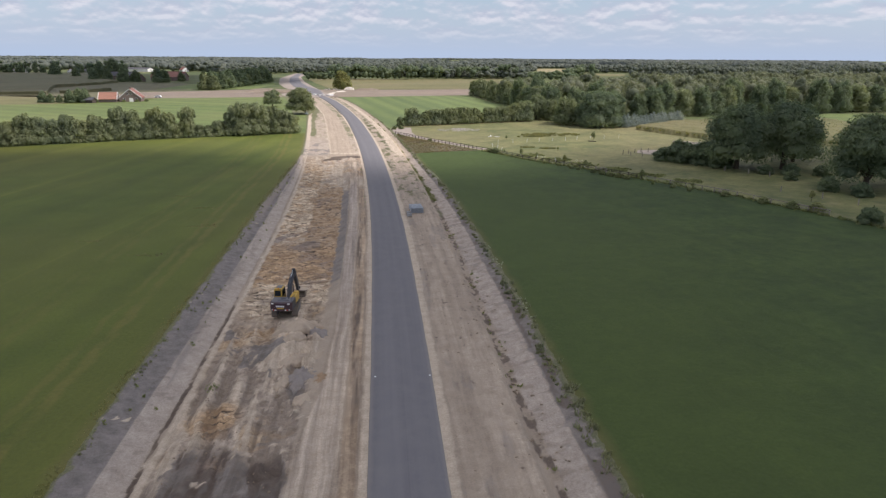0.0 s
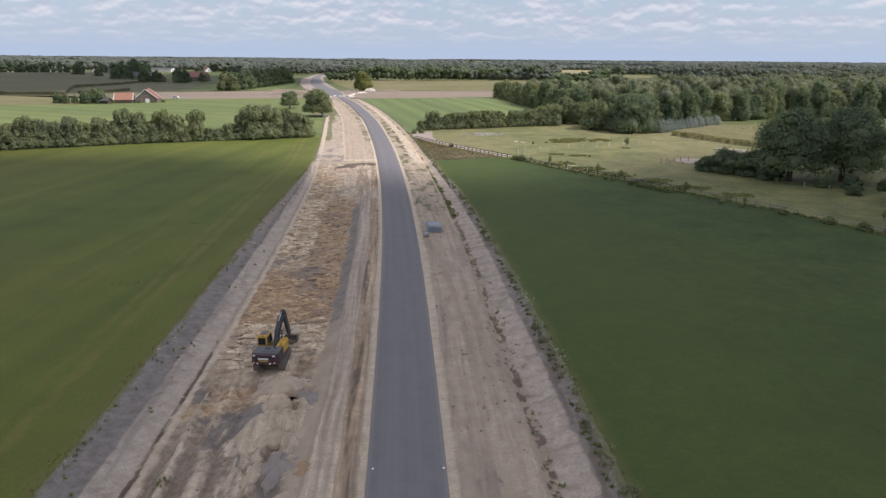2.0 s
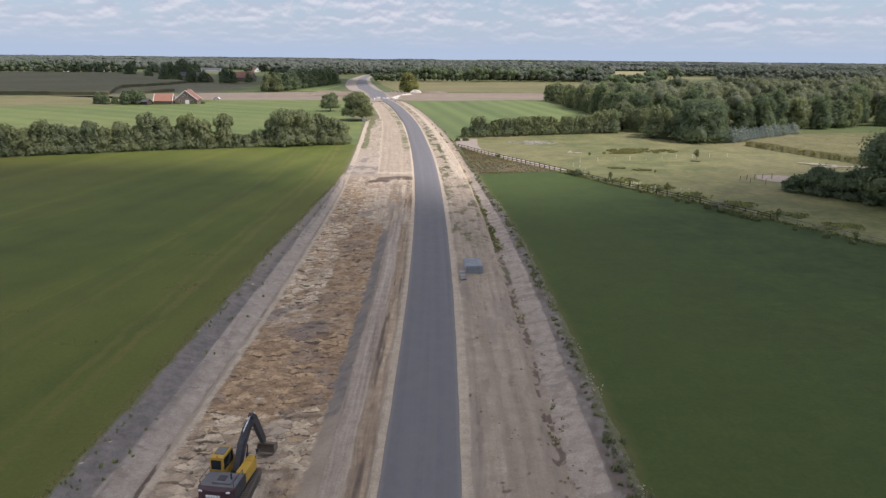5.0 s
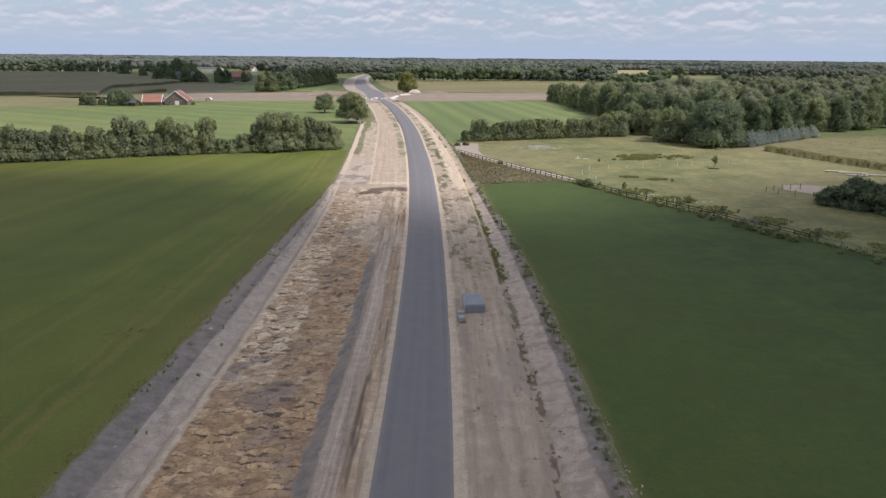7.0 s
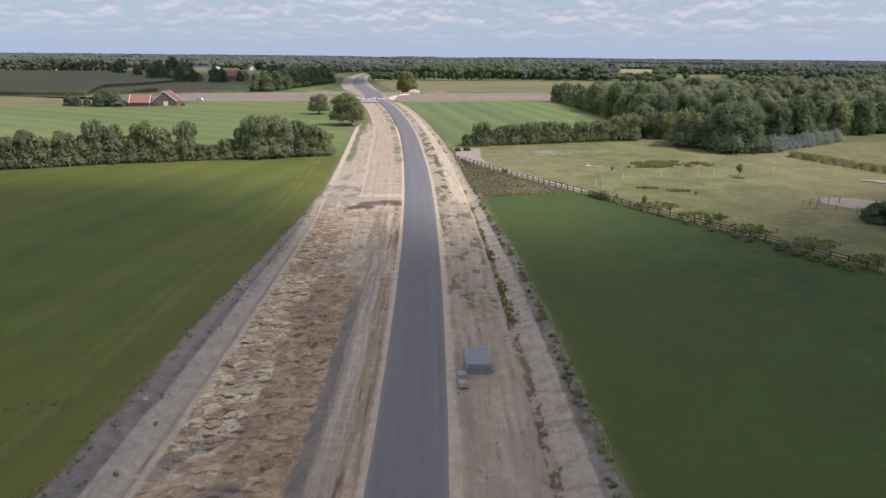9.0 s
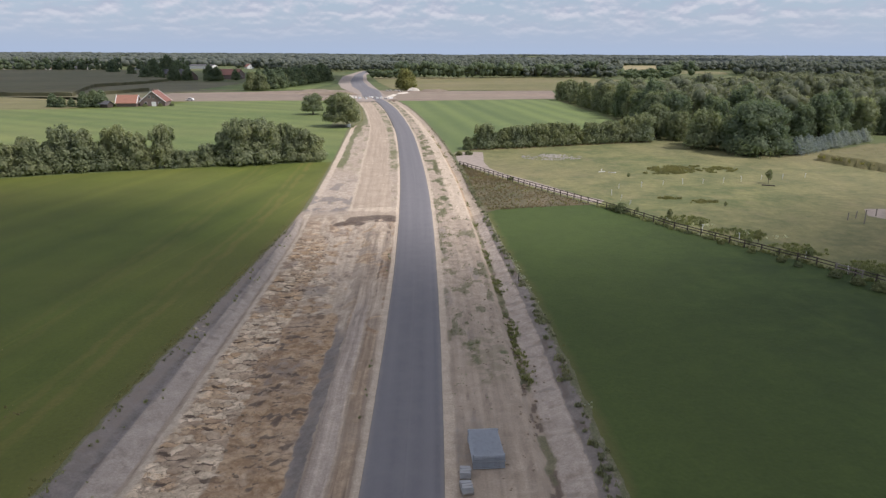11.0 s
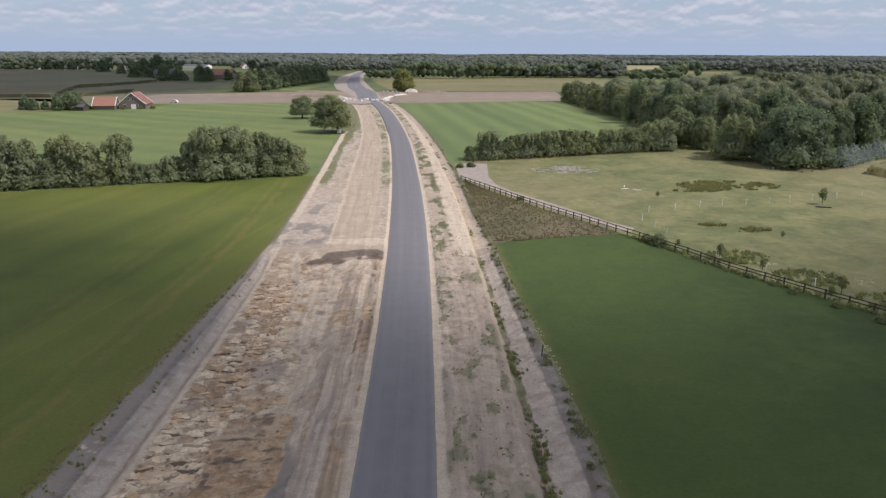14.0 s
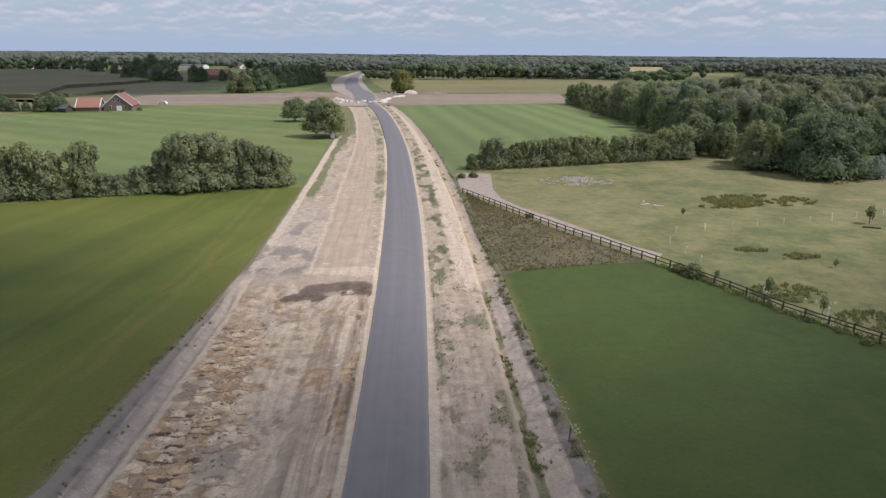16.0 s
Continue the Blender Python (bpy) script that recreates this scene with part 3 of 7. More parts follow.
def works(name, d0, d1, step_d, mat, label, left):
    n = int(round((d1 - d0) / step_d)) + 1
    d, y = np.meshgrid(np.linspace(d0, d1, n), ys)
    edge = LEFT(y) if left else RIGHT(y)
    n1, n2, n3 = fbm(d / 5, y / 6, 3) - 0.5, fbm(d / 1.6, y / 1.4, 11) - 0.5, fbm(d / 0.7, y / 0.6, 23, 3) - 0.5
    wob = (fbm(y / 7, d * 0 + 2.0, 31) - 0.5) * 1.1
    wt = {k: np.zeros_like(d) for k in ("pale", "silt", "ochre", "grey", "dark", "green", "plates", "ruts", "blotch")}
    z = np.zeros_like(d)
    if left:
        f = (d - edge) / (-19.4 - edge)          # 0 at the field, 1 at the foot of the slope
        near, far = 1 - step(y, 187, 194), step(y, 190, 197)
        fw = f + wob * 0.05 + n2 * 0.03
        wash = fbm(d / 2, y / 9, 8)
        wt["grey"] += band(fw, 0.0, 0.52 + 0.05 * wob, 0.035) * near * (1 - 0.45 * step(y, 92, 125))
        wt["dark"] += band(fw, 0.0, 0.50, 0.05) * near * 0.16 * step(y, 92, 125)
        wt["silt"] += band(fw, 0.50, 0.98, 0.04) * near * (0.75 + 0.5 * wash)
        wt["grey"] += band(fw, 0.44, 0.74, 0.10) * near * (0.20 + 0.30 * step(fbm(d / 0.9, y / 12, 15), 0.44, 0.60))
        wt["dark"] += band(fw, 0.42, 0.92, 0.06) * near * 0.42 * step(fbm(d / 0.9, y / 0.8, 49), 0.62, 0.70)
        wt["pale"] += band(fw, 0.74, 0.97, 0.05) * near * 0.6 * step(wash, 0.45, 0.6)
        foot = band(d + wob * 0.45 + n3 * 0.3, -19.55, -19.20, 0.10) * near * (0.55 + 0.45 * step(fbm(y / 3, d * 0, 5), 0.30, 0.5)) * (1 - 0.55 * step(y, 66, 84))
        wt["dark"] += foot * 1.0
        wt["pale"] += band(d + n2 * 0.5, -19.1, -18.5, 0.2) * near * 0.8
        wt["green"] += band(f + n2 * 0.4, -0.4, 0.07, 0.04) * 0.95 * near
        inner = band(d + n2 * 0.8, -18.5, -8.3, 0.25) * near
        dug = step(y + n1 * 10, 68, 76) * inner * (1 - step(y + n1 * 6, 176, 184) * 0.5)
        fore = (1 - step(y + n1 * 10, 66, 74)) * inner
        lane = step(d + wob * 0.8, -13.9, -13.4)
        late = step(y, 140, 155)
        wt["ochre"] += dug * np.clip(0.45 + 1.6 * (fbm(d / 4, y / 5, 41) - 0.35) + 0.35 * lane - 0.55 * late + 0.45 * band(y + n1 * 5, 82, 106, 5), 0, 1)
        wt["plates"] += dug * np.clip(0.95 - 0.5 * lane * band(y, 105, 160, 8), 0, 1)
        wt["pale"] += dug * (np.maximum(np.where(late > 0.5, lane, 1 - lane) * 0.95, band(y + n1 * 5, 62, 76, 2)) * step(fbm(d / 2, y / 1.5, 47), 0.34, 0.50) * (1 - band(y, 79, 102, 5)) + 0.5 * step(n2, 0.08, 0.2))
        wt["pale"] += dug * band(y + n1 * 4, 64, 84, 3) * 0.6
        wt["ochre"] *= 1 - 0.5 * band(y + n1 * 4, 62, 82, 3)
        wt["grey"] += dug * 0.5 * step(fbm(d / 6, y / 5, 53), 0.60, 0.70) + dug * 0.30 * band(y + n1 * 8, 98, 106, 3)
        wt["plates"] *= 1 - 0.35 * band(y + n1 * 8, 98, 106, 3)
        wt["dark"] += dug * (0.5 - 0.3 * late) * step(fbm(d / 1.3, y / 0.7, 59, 3), 0.64, 0.74)
        wt["grey"] += fore * 0.85 * step(fbm(d / 2.6 + n1 * 2, y / 6 + n1, 61), 0.58, 0.63) * step(y, 40, 44)
        swath = fbm((d + 0.06 * (y - 60)) / 0.95 + n1 * 1.6, y / 15, 67)
        wt["ochre"] += fore * step(y, 56, 64) * 0.45
        wt["pale"] += fore * step(swath + n3 * 0.10, 0.52, 0.56) * 0.9
        rough_ = step(fbm(d / 2.4, y / 3.2, 63), 0.46, 0.54) * band(d, -11.6, -8.2, 0.5)
        wt["pale"] += fore * rough_ * step(n3 + n2 * 0.6, 0.0, 0.05) * 0.9
        wt["dark"] += fore * (1 - 0.6 * step(y, 54, 63)) * (0.06 + 0.36 * (1 - step(swath + n3 * 0.12, 0.42, 0.46)))
        wt["ochre"] += fore * 0.6 * step(fbm(d / 3, y / 3, 71), 0.60, 0.7)
        wt["ruts"] += fore * 0.7
        pit = (1 - step(y + n1 * 8, 39, 43)) * band(d + n2 * 1.5, -17.0, -8.6, 0.5)
        wt["grey"] += pit * 0.75
        wt["dark"] += pit * (0.32 + n2)
        clay = np.exp(-(((d + 15.3) / 2.0) ** 2 + ((y - 46.5) / 3.2) ** 2)) + 0.7 * np.exp(-(((d + 14.2) / 1.6) ** 2 + ((y - 40.0) / 1.5) ** 2))
        wt["ochre"] += np.clip(clay * 1.8 - 0.4, 0, 1) * fore
        wt["plates"] += np.clip(clay * 1.8 - 0.4, 0, 1) * fore
        ash = np.exp(-(((d + 9.3) / 0.9) ** 2 + ((y - 51.0) / 3.4) ** 2))
        wt["grey"] += np.clip(ash * 1.8 - 0.5, 0, 1)
        ridge = np.exp(-(((d + 9.6 + 0.12 * (y - 58)) / 1.1) ** 2 + ((y - 58.0) / 4.5) ** 2))
        heap_ = step(ridge + n2 * 0.9 + n3 * 0.5, 0.28, 0.34)
        wt["dark"] *= 1 - heap_
        wt["grey"] *= 1 - heap_
        wt["pale"] += heap_ * 1.2
        fan = np.exp(-(((d + 12.2) / 1.8) ** 2 + ((y - 58.5) / 3.6) ** 2))
        heap_ = step(fan + n2 * 0.8 + n3 * 0.5, 0.34, 0.42)
        wt["dark"] *= 1 - heap_
        wt["pale"] += heap_
        gr = band(d + n2 * 0.7, -8.3, -6.9, 0.2) * step(y, 74, 84) * (1 - step(y + n1 * 10, 138, 150))
        wt["grey"] += gr * (0.55 + 0.35 * step(n2, -0.1, 0.1))
        wt["dark"] += gr * 0.25
        wt["dark"] += dug * lane * band(y, 98, 152, 8) * 0.24
        wt["pale"] += dug * (1 - lane) * band(y + n1 * 6, 108, 150, 5) * 0.45
        lane_l = np.interp(y, [28, 35, 40, 50, 62], [-10.4, -9.2, -8.4, -7.3, -6.9])
        tr = band(d + n2 * 0.25, lane_l, -3.3, 0.2) * near
        wt["ruts"] += tr
        wt["silt"] += band(d + wob * 0.35 + n2 * 0.3, lane_l + 0.1, -5.2, 0.25) * near * (1 - step(y, 140, 160)) * (0.45 + 0.5 * step(y, 60, 90))
        wt["pale"] += band(d + wob * 0.35 + n2 * 0.3, lane_l + 0.2, -5.0, 0.25) * near * (1 - 0.6 * step(y, 150, 165)) * 0.9
        wt["dark"] += tr * 0.22 * step(fbm(d / 0.45, y / 16, 19), 0.56, 0.64)
        wt["ochre"] += band(d + wob * 0.3, -5.0, -3.6, 0.25) * near * 0.5
        wt["dark"] += band(d + wob * 0.3, -5.0, -3.6, 0.25) * near * (0.19 + 0.24 * step(fbm(d / 0.6, y / 10, 21), 0.5, 0.6))
        mash_l = -9.4 - (y - 151) * 0.18
        mash = step(d + n1 * 1.6 + n2 * 0.6, mash_l - 0.35, mash_l + 0.35) * (1 - step(d, -3.6, -3.2)) * step(y + n1 * 8, 136, 146) * near
        wt["pale"] += mash * 0.8 * step(fbm(d / 1.1 + n1 * 5, y / 11, 73), 0.48, 0.54)
        wt["grey"] *= 1 - mash * 0.8
        wt["dark"] += mash * 0.22 * step(fbm(d / 1.0 + n1 * 5, y / 9, 77), 0.57, 0.63)
        wt["ruts"] += mash * 0.45
        wt["ochre"] *= 1 - mash * 0.7
        wt["ochre"] += mash * 0.6 * step(fbm(d / 1.3 + n1 * 5, y / 8, 75), 0.44, 0.54)
        wt["plates"] *= 1 - mash
        hump = np.sqrt(np.clip(1 - ((d + 7.4) / 6.6) ** 2, 0, 1))
        patch = (1 - step(np.abs(y + n1 * 4.5 + n2 * 2.6 - 189.6 + ((d + 6) / 7) ** 2 * 1.6) - 1.7 * hump, -0.5, 0.8)) * (hump > 0.02) * band(d, -15, -3.3, 0.3)
        wt["dark"] += patch * (0.66 + n2 * 0.6)
        wt["pale"] *= 1 - patch
        wt["pale"] += band(y + n2 * 1.6 + n1 * 2, 193.8, 197.2, 0.6) * band(d, -13.0, -3.2, 0.8) * 0.6
        # beyond the step: haul track, mottled verges, a narrow trodden path
        tl, tr2 = TRACK_L(y), TRACK_R(y)
        track = band(d + n2 * 0.6, tl, tr2, 0.3) * far
        wt["ruts"] += track * 0.4
        wt["pale"] += track * 0.25 + band(d + n2 * 0.3, tl - 0.3, tl + 0.3, 0.2) * far * 0.5
        off = (1 - band(d, tl, tr2, 0.4)) * far
        wt["pale"] += off * 0.45 * step(fbm(d / 2.5, y / 5, 79), 0.46, 0.66)
        wt["silt"] += off * 0.45 * (1 - step(y, 222, 250)) * (1 - step(d, -10, -7))
        wt["grey"] += off * 0.6 * step(fbm(d / 2, y / 5, 83), 0.46, 0.62) * (1 - step(y, 215, 240)) * (1 - step(d, -9, -6))
        wt["green"] += off * np.clip(step(fbm(d / 2.2, y / 6, 89), 0.40, 0.72) * (0.12 + 0.45 * step(y, 215, 250)), 0, 1)
        wt["green"] += band(d + n2 * 0.7 + n1 * 1.5, tr2 + 0.4, -3.7, 0.3) * step(y + n1 * 12, 222, 245) * (0.2 + 0.35 * step(fbm(d / 1.2, y / 5, 119), 0.42, 0.64))
        pd = PATH_D(y)
        wt["green"] += band(d + n2 * 0.8 + n1 * 2.5, pd + 0.8, -16.6 + step(y, 300, 340) * 2.0, 0.4) * step(y, 228, 250) * (1 - step(y, 345, 365)) * 0.9
        trod = band(d + n2 * 0.2 + wob * 0.25, pd - 0.62, pd + 0.62, 0.15) * step(y, 188, 192) * (1 - step(y, 334, 341))
        wt["green"] *= 1 - trod
        wt["pale"] += trod * 0.75
        wt["green"] += (1 - step(d - edge, 0.0, 0.6)) * (1 - trod)
        wt["green"] += (1 - step(d + n2 * 0.3, pd - 0.9, pd - 0.5)) * step(y, 192, 200) * (1 - step(y, 334, 345)) * (1 - trod)
        wt["green"] += step(y, 335, 352) * band(d, -15.0, tl - 0.6, 0.3) * 0.9
        wt["pale"] += band(d + n2 * 0.2, -3.45, -2.2, 0.08) * 0.9
        wt["blotch"] += np.clip(dug + fore + mash * 0.35 + off * 0.6, 0, 1)
        # relief
        zs = np.where(f < 0.45, 0.06 - 0.35 * step(f, 0.05, 0.5), -0.29 - 0.62 * step(f, 0.45, 1.02))
        zf = -0.90 + 0.30 * step(d, -16, -8.4)
        zf = zf + 0.62 * (1 - step(y + n1 * 6, 60, 66)) * step(d, -18.2, -16.8)
        zn = np.where(d < -18.6, zs, zf)
        zn = np.where(d > -8.5, zn + (-0.03 - zn) * step(d, -8.5, -6.9), zn)
        lift = step(y + n1 * 3, 183, 193)
        z = zn * (1 - lift) + 0.08 * lift
        z = z + inner * (n2 * 0.30 + n3 * 0.22) * (1 - 0.5 * lift) + dug * n3 * 0.22 + fore * ((swath - 0.5) * 1.3 + rough_ * (n2 + n3) * 0.8) + fan * 0.4 + ridge * (0.45 + n2 * 1.6)
        z = z + band(d, -18.1, -3.2, 0.5) * (n2 * 0.10 + n3 * 0.05) * (1 - far) + off * (1 - step(y, 200, 230)) * n2 * 0.12
        z = z + (fbm(d / 0.5, y / 14, 97, 3) - 0.5) * 0.12 * np.clip(tr + fore + track * 0.2, 0, 1)
        z = z + band(y + n1 * 2, 193.3, 197.2, 1.2) * band(d, -13, -3.2, 1) * 0.22
        z = z - foot * 0.16
        z = np.where(f < 0.12, z - 0.30 * (1 - step(f + n2 * 0.12, -0.10, 0.06)), z)
        z = np.where(d > -3.3, np.minimum(z, 0.02), z)
    else:
        dl, sandy = DITCH(y), step(y + n1 * 10, 186, 200)
        f = (d - dl) / (edge - dl)
        fw = f + wob * 0.06 + n2 * 0.10
        wt["pale"] += band(d + n2 * 0.2, 2.0, 3.6, 0.15) * 0.75
        bed = band(d, 3.4, 9.6, 0.4) * (1 - step(f, -0.12, 0.0))
        wt["ruts"] += bed * (0.48 - 0.2 * step(y, 160, 200))
        wt["dark"] += bed * 0.4 * step(fbm(d / 0.55, y / 2.6, 111, 3), 0.64, 0.74) * (1 - sandy)
        wt["pale"] += bed * (0.30 * step(fbm(d / 1.8, y / 14, 103), 0.48, 0.62) + 0.06)
        wt["grey"] += bed * 0.10 + bed * 0.35 * step(fbm(d / 2, y / 10, 107), 0.55, 0.68)
        wt["dark"] += bed * 0.35 * step(fbm(d / 0.8, y / 0.7, 109, 3), 0.70, 0.78)
        late = step(y, 140, 158)
        wt["green"] += bed * sandy * band(d + n2 * 1.6 + n1 * 2, 3.7, 6.5, 0.5) * (0.18 + 0.4 * step(fbm(d / 1.2, y / 5, 117), 0.40, 0.66))
        wt["green"] += bed * step(y, 122, 142) * 0.65 * step(fbm(d / 1.5, y / 3.2, 113), 0.52 - 0.06 * step(y, 190, 210), 0.66) * (1 - 0.7 * step(d, 6.6, 7.2) * step(y, 185, 195))
        wt["pale"] += bed * step(y, 183, 196) * step(d + n2, 6.4, 7.0) * 1.0
        wt["grey"] *= 1 - bed * sandy * 0.9
        wt["green"] += band(y + n1 * 8, 128, 142, 3) * band(d + n2, 5.0, 9.5, 0.6) * 0.5 * step(n2 + n3, -0.05, 0.1)
        line = band(f + n2 * 0.16 + wob * 0.12, -0.12, 0.10, 0.04)
        wt["dark"] += line * (0.25 + 0.40 * step(fbm(d / 0.7, y / 1.3, 129, 3), 0.50, 0.60) * (1 - sandy))
        wt["ochre"] += line * sandy * 0.8
        wt["green"] += line * step(fbm(y / 4, d / 2, 127), 0.40, 0.55) * (0.15 + 0.65 * step(y, 90, 125)) * (1 - 0.75 * sandy)
        rill = fbm(d / 1.4, y / 0.7, 131)
        wt["silt"] += band(fw, 0.08, 0.62, 0.05) * (0.45 + 0.5 * step(rill, 0.36, 0.50)) * (1 - sandy * 0.8)
        wt["pale"] += band(fw, 0.10, 0.50, 0.05) * step(rill, 0.42, 0.55) * 0.35 + band(f, 0.05, 0.62, 0.05) * sandy * 0.7
        wt["grey"] += band(fw, 0.08, 0.60, 0.05) * (1 - step(rill, 0.34, 0.46)) * 0.45 * (1 - sandy)
        wt["ochre"] += band(fw, 0.55, 0.70, 0.04) * 0.35
        wt["grey"] += band(fw, 0.60, 0.96, 0.05) * 0.75 * (1 - 0.85 * sandy)
        wt["dark"] += band(fw, 0.60, 0.94, 0.05) * (0.12 + 0.38 * step(fbm(d / 1.2, y / 3, 133), 0.48, 0.6)) * (1 - 0.85 * sandy)
        wt["green"] += band(fw + n3 * 0.3, 0.88 - 0.2 * sandy, 1.6, 0.05) * 0.95
        wt["ruts"] += band(f, 0.1, 0.6, 0.05) * 0.15
        wt["blotch"] += bed * (0.15 + 0.3 * late) + band(f, 0.0, 1.0, 0.05) * 0.5 * (1 - sandy)
        scoop = (1 - sandy) * (0.5 + 0.5 * np.sin(y * 2.3 + 4 * n1)) * band(f, 0.08, 0.55, 0.08)
        z = np.where(f < 0, -0.75 * step(f, -0.30, -0.02), -0.75 + 0.80 * step(f, 0.02, 0.95))
        z = z + bed * (n2 * 0.10 + n3 * 0.06 + (fbm(d / 0.5, y / 14, 137, 3) - 0.5) * 0.12) + scoop * 0.16 + (f > 0) * (n2 * 0.22 + n3 * 0.10) * (f < 0.95) * (1 - 0.7 * sandy)
        z = np.where(f > 0.9, z - 0.32 * step(f + n2 * 0.14, 0.98, 1.16), z)
        z = np.where(d < 3.3, np.minimum(z, 0.02), z)
    x = d + MID(y)
    me = mesh_of(name, np.stack([x, y, z], -1).reshape(-1, 3), grid_faces(len(ys), n), mat, True)
    for k, a in wt.items():
        me.attributes.new(k, "FLOAT", "POINT").data.foreach_set("value", np.clip(a, 0, 1).astype(np.float32).ravel())
    me.attributes.new("along", "FLOAT_VECTOR", "POINT").data.foreach_set("vector", np.stack([d, y, d * 0], -1).astype(np.float32).ravel())
    return structure(name, me, label, "earthworks" if left else "verge")


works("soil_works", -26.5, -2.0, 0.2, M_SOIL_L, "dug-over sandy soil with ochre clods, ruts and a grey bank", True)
works("sand_verge", 2.0, 17.0, 0.2, M_SOIL_R, "sandy verge with a weedy ditch and pale bank", False)


def road(name, y0, y1, half, label, mat, top=0.09, mid=None):
    yy = np.linspace(y0, y1, int((y1 - y0) / 2) + 1)
    cols = np.array([-1.06, -1.0, -0.98, -0.5, 0.0, 0.5, 0.98, 1.0, 1.06])
    zz = np.array([-0.25, top - 0.03, top, top + 0.025, top + 0.04, top + 0.025, top, top - 0.03, -0.25])
    h = half(yy)[:, None]
    d = cols[None] * h
    wob = (fbm(yy / 3, yy * 0, 7) - 0.5)[:, None] * 0.10 * (np.abs(cols) > 0.9)
    d = d + wob
    x = d + (mid or MID)(yy)[:, None]
    y = np.repeat(yy[:, None], 9, 1)
    z = np.repeat(zz[None], len(yy), 0)
    me = mesh_of(name, np.stack([x, y, z], -1).reshape(-1, 3), grid_faces(len(yy), 9), mat)
    me.attributes.new("along", "FLOAT_VECTOR", "POINT").data.foreach_set("vector", np.stack([d * 2.95 / h, y, d * 0], -1).astype(np.float32).ravel())
    return structure(name, me, label, "road")


road("road_1", -58, 492, HALF, "fresh dark grey asphalt road with sandy edges", M_ASPHALT)
road("road_2", 500, 1030, table([(500, 6.0), (571, 7.0), (622, 6.6), (709, 6.0), (873, 5.0), (1030, 3.5)]), "wider grey asphalt curve beyond the gap", M_ASPHALT, 0.16,
     table([(500, -21.5), (543, -25.0), (571, -28.2), (622, -37.8), (709, -47.8), (738, -50.0), (873, -58.6), (1030, -60.5)]))
strip("road_shoulder", table([(500, -30), (529, -33), (602, -51), (683, -62), (831, -73), (967, -70), (1040, -67)]), table([(500, -13), (544, -17.5), (623, -27.5), (738, -40.5), (875, -50.5), (1040, -50)]), 500, 1040, 0.125, M_GRAVEL, "pale sandy shoulders of the far curve")


# ---- clouds overhead, which shade the near fields ----
def cloud(middle, radii, height, base, seed):
    """A lumpy flat-based cloud whose shade falls round middle on the ground; radii run round it from east, anticlockwise."""
    k, rings = 96, 12
    ang = np.arange(k) * 2 * np.pi / k
    rad = np.interp(ang, np.linspace(0, 2 * np.pi, len(radii) + 1), [*radii, radii[0]])
    rad = rad + (fbm(np.cos(ang) * 6 + 9, np.sin(ang) * 6 + 9, seed) - 0.5) * 14
    off = Vector((SUN.x, SUN.y, 0)) * (base / SUN.z)
    v, f = [], []
    for side in (1, -1):
        for r in range(rings + 1):
            q = np.sin(r / rings * np.pi / 2)
            x, y = np.cos(ang) * rad * q, np.sin(ang) * rad * q
            lump = fbm(x / 60 + 40, y / 60 + 40, seed + 5)
            z = x * 0 + np.sqrt(np.clip(1 - q * q, 0, 1)) * (height * (0.4 + 0.9 * lump) if side > 0 else -height * 0.12)
            v.append(np.stack([x + middle[0] + off.x, y + middle[1] + off.y, z + base], 1))
    v = np.concatenate(v)
    for side in range(2):
        for r in range(rings):
            a = (side * (rings + 1) + r) * k
            i = np.arange(k)
            j = (i + 1) % k
            f.append(np.stack([a + i, a + j, a + k + j, a + k + i], 1))
    me = mesh_of("cloud", v, np.concatenate(f), M_CLOUD, True)
    return tagged(new("cloud", me), "lumpy white fair-weather cloud high over the fields", "cloud", "clouds", "structure")


M_CLOUD = plain("cloud white", (0.85, 0.85, 0.86), 1.0, 0, 0.02, 0.02)
# outline of the shade on the ground, from the east anticlockwise
SHADE = [(430, 60), (330, 170), (160, 200), (125, 206), (95, 197), (72, 174), (55, 164), (35, 159), (17, 158), (4, 173), (-16, 190), (-22, 194), (-32, 205), (-60, 218), (-100, 216), (-200, 200),
         (-320, 150), (-420, 40), (-380, -150), (-250, -240), (0, -270), (250, -240), (400, -100)]


def radii_of(middle, outline, n):
    """Distances from middle to a closed outline, at n even angles from east, anticlockwise."""
    a = np.array(outline + outline[:1], float) - np.array(middle)
    s = np.linspace(0, len(outline), 4000)
    x, y = (np.interp(s, np.arange(len(a)), a[:, k]) for k in (0, 1))
    ang = np.mod(np.arctan2(y, x), 2 * np.pi)
    o = np.argsort(ang)
    return np.interp(np.arange(n) * 2 * np.pi / n, ang[o], np.hypot(x, y)[o], period=2 * np.pi)


cloud((-15, 30), radii_of((-15, 30), SHADE, 96), 80, 1050, 5)
cloud((-330, 745), (292, 280, 255, 258, 270, 300, 330, 300, 262, 258, 262, 266), 60, 820, 17)
cloud((900, 1650), (420, 330, 300, 330, 480, 430, 330, 320, 380, 420), 70, 830, 29)


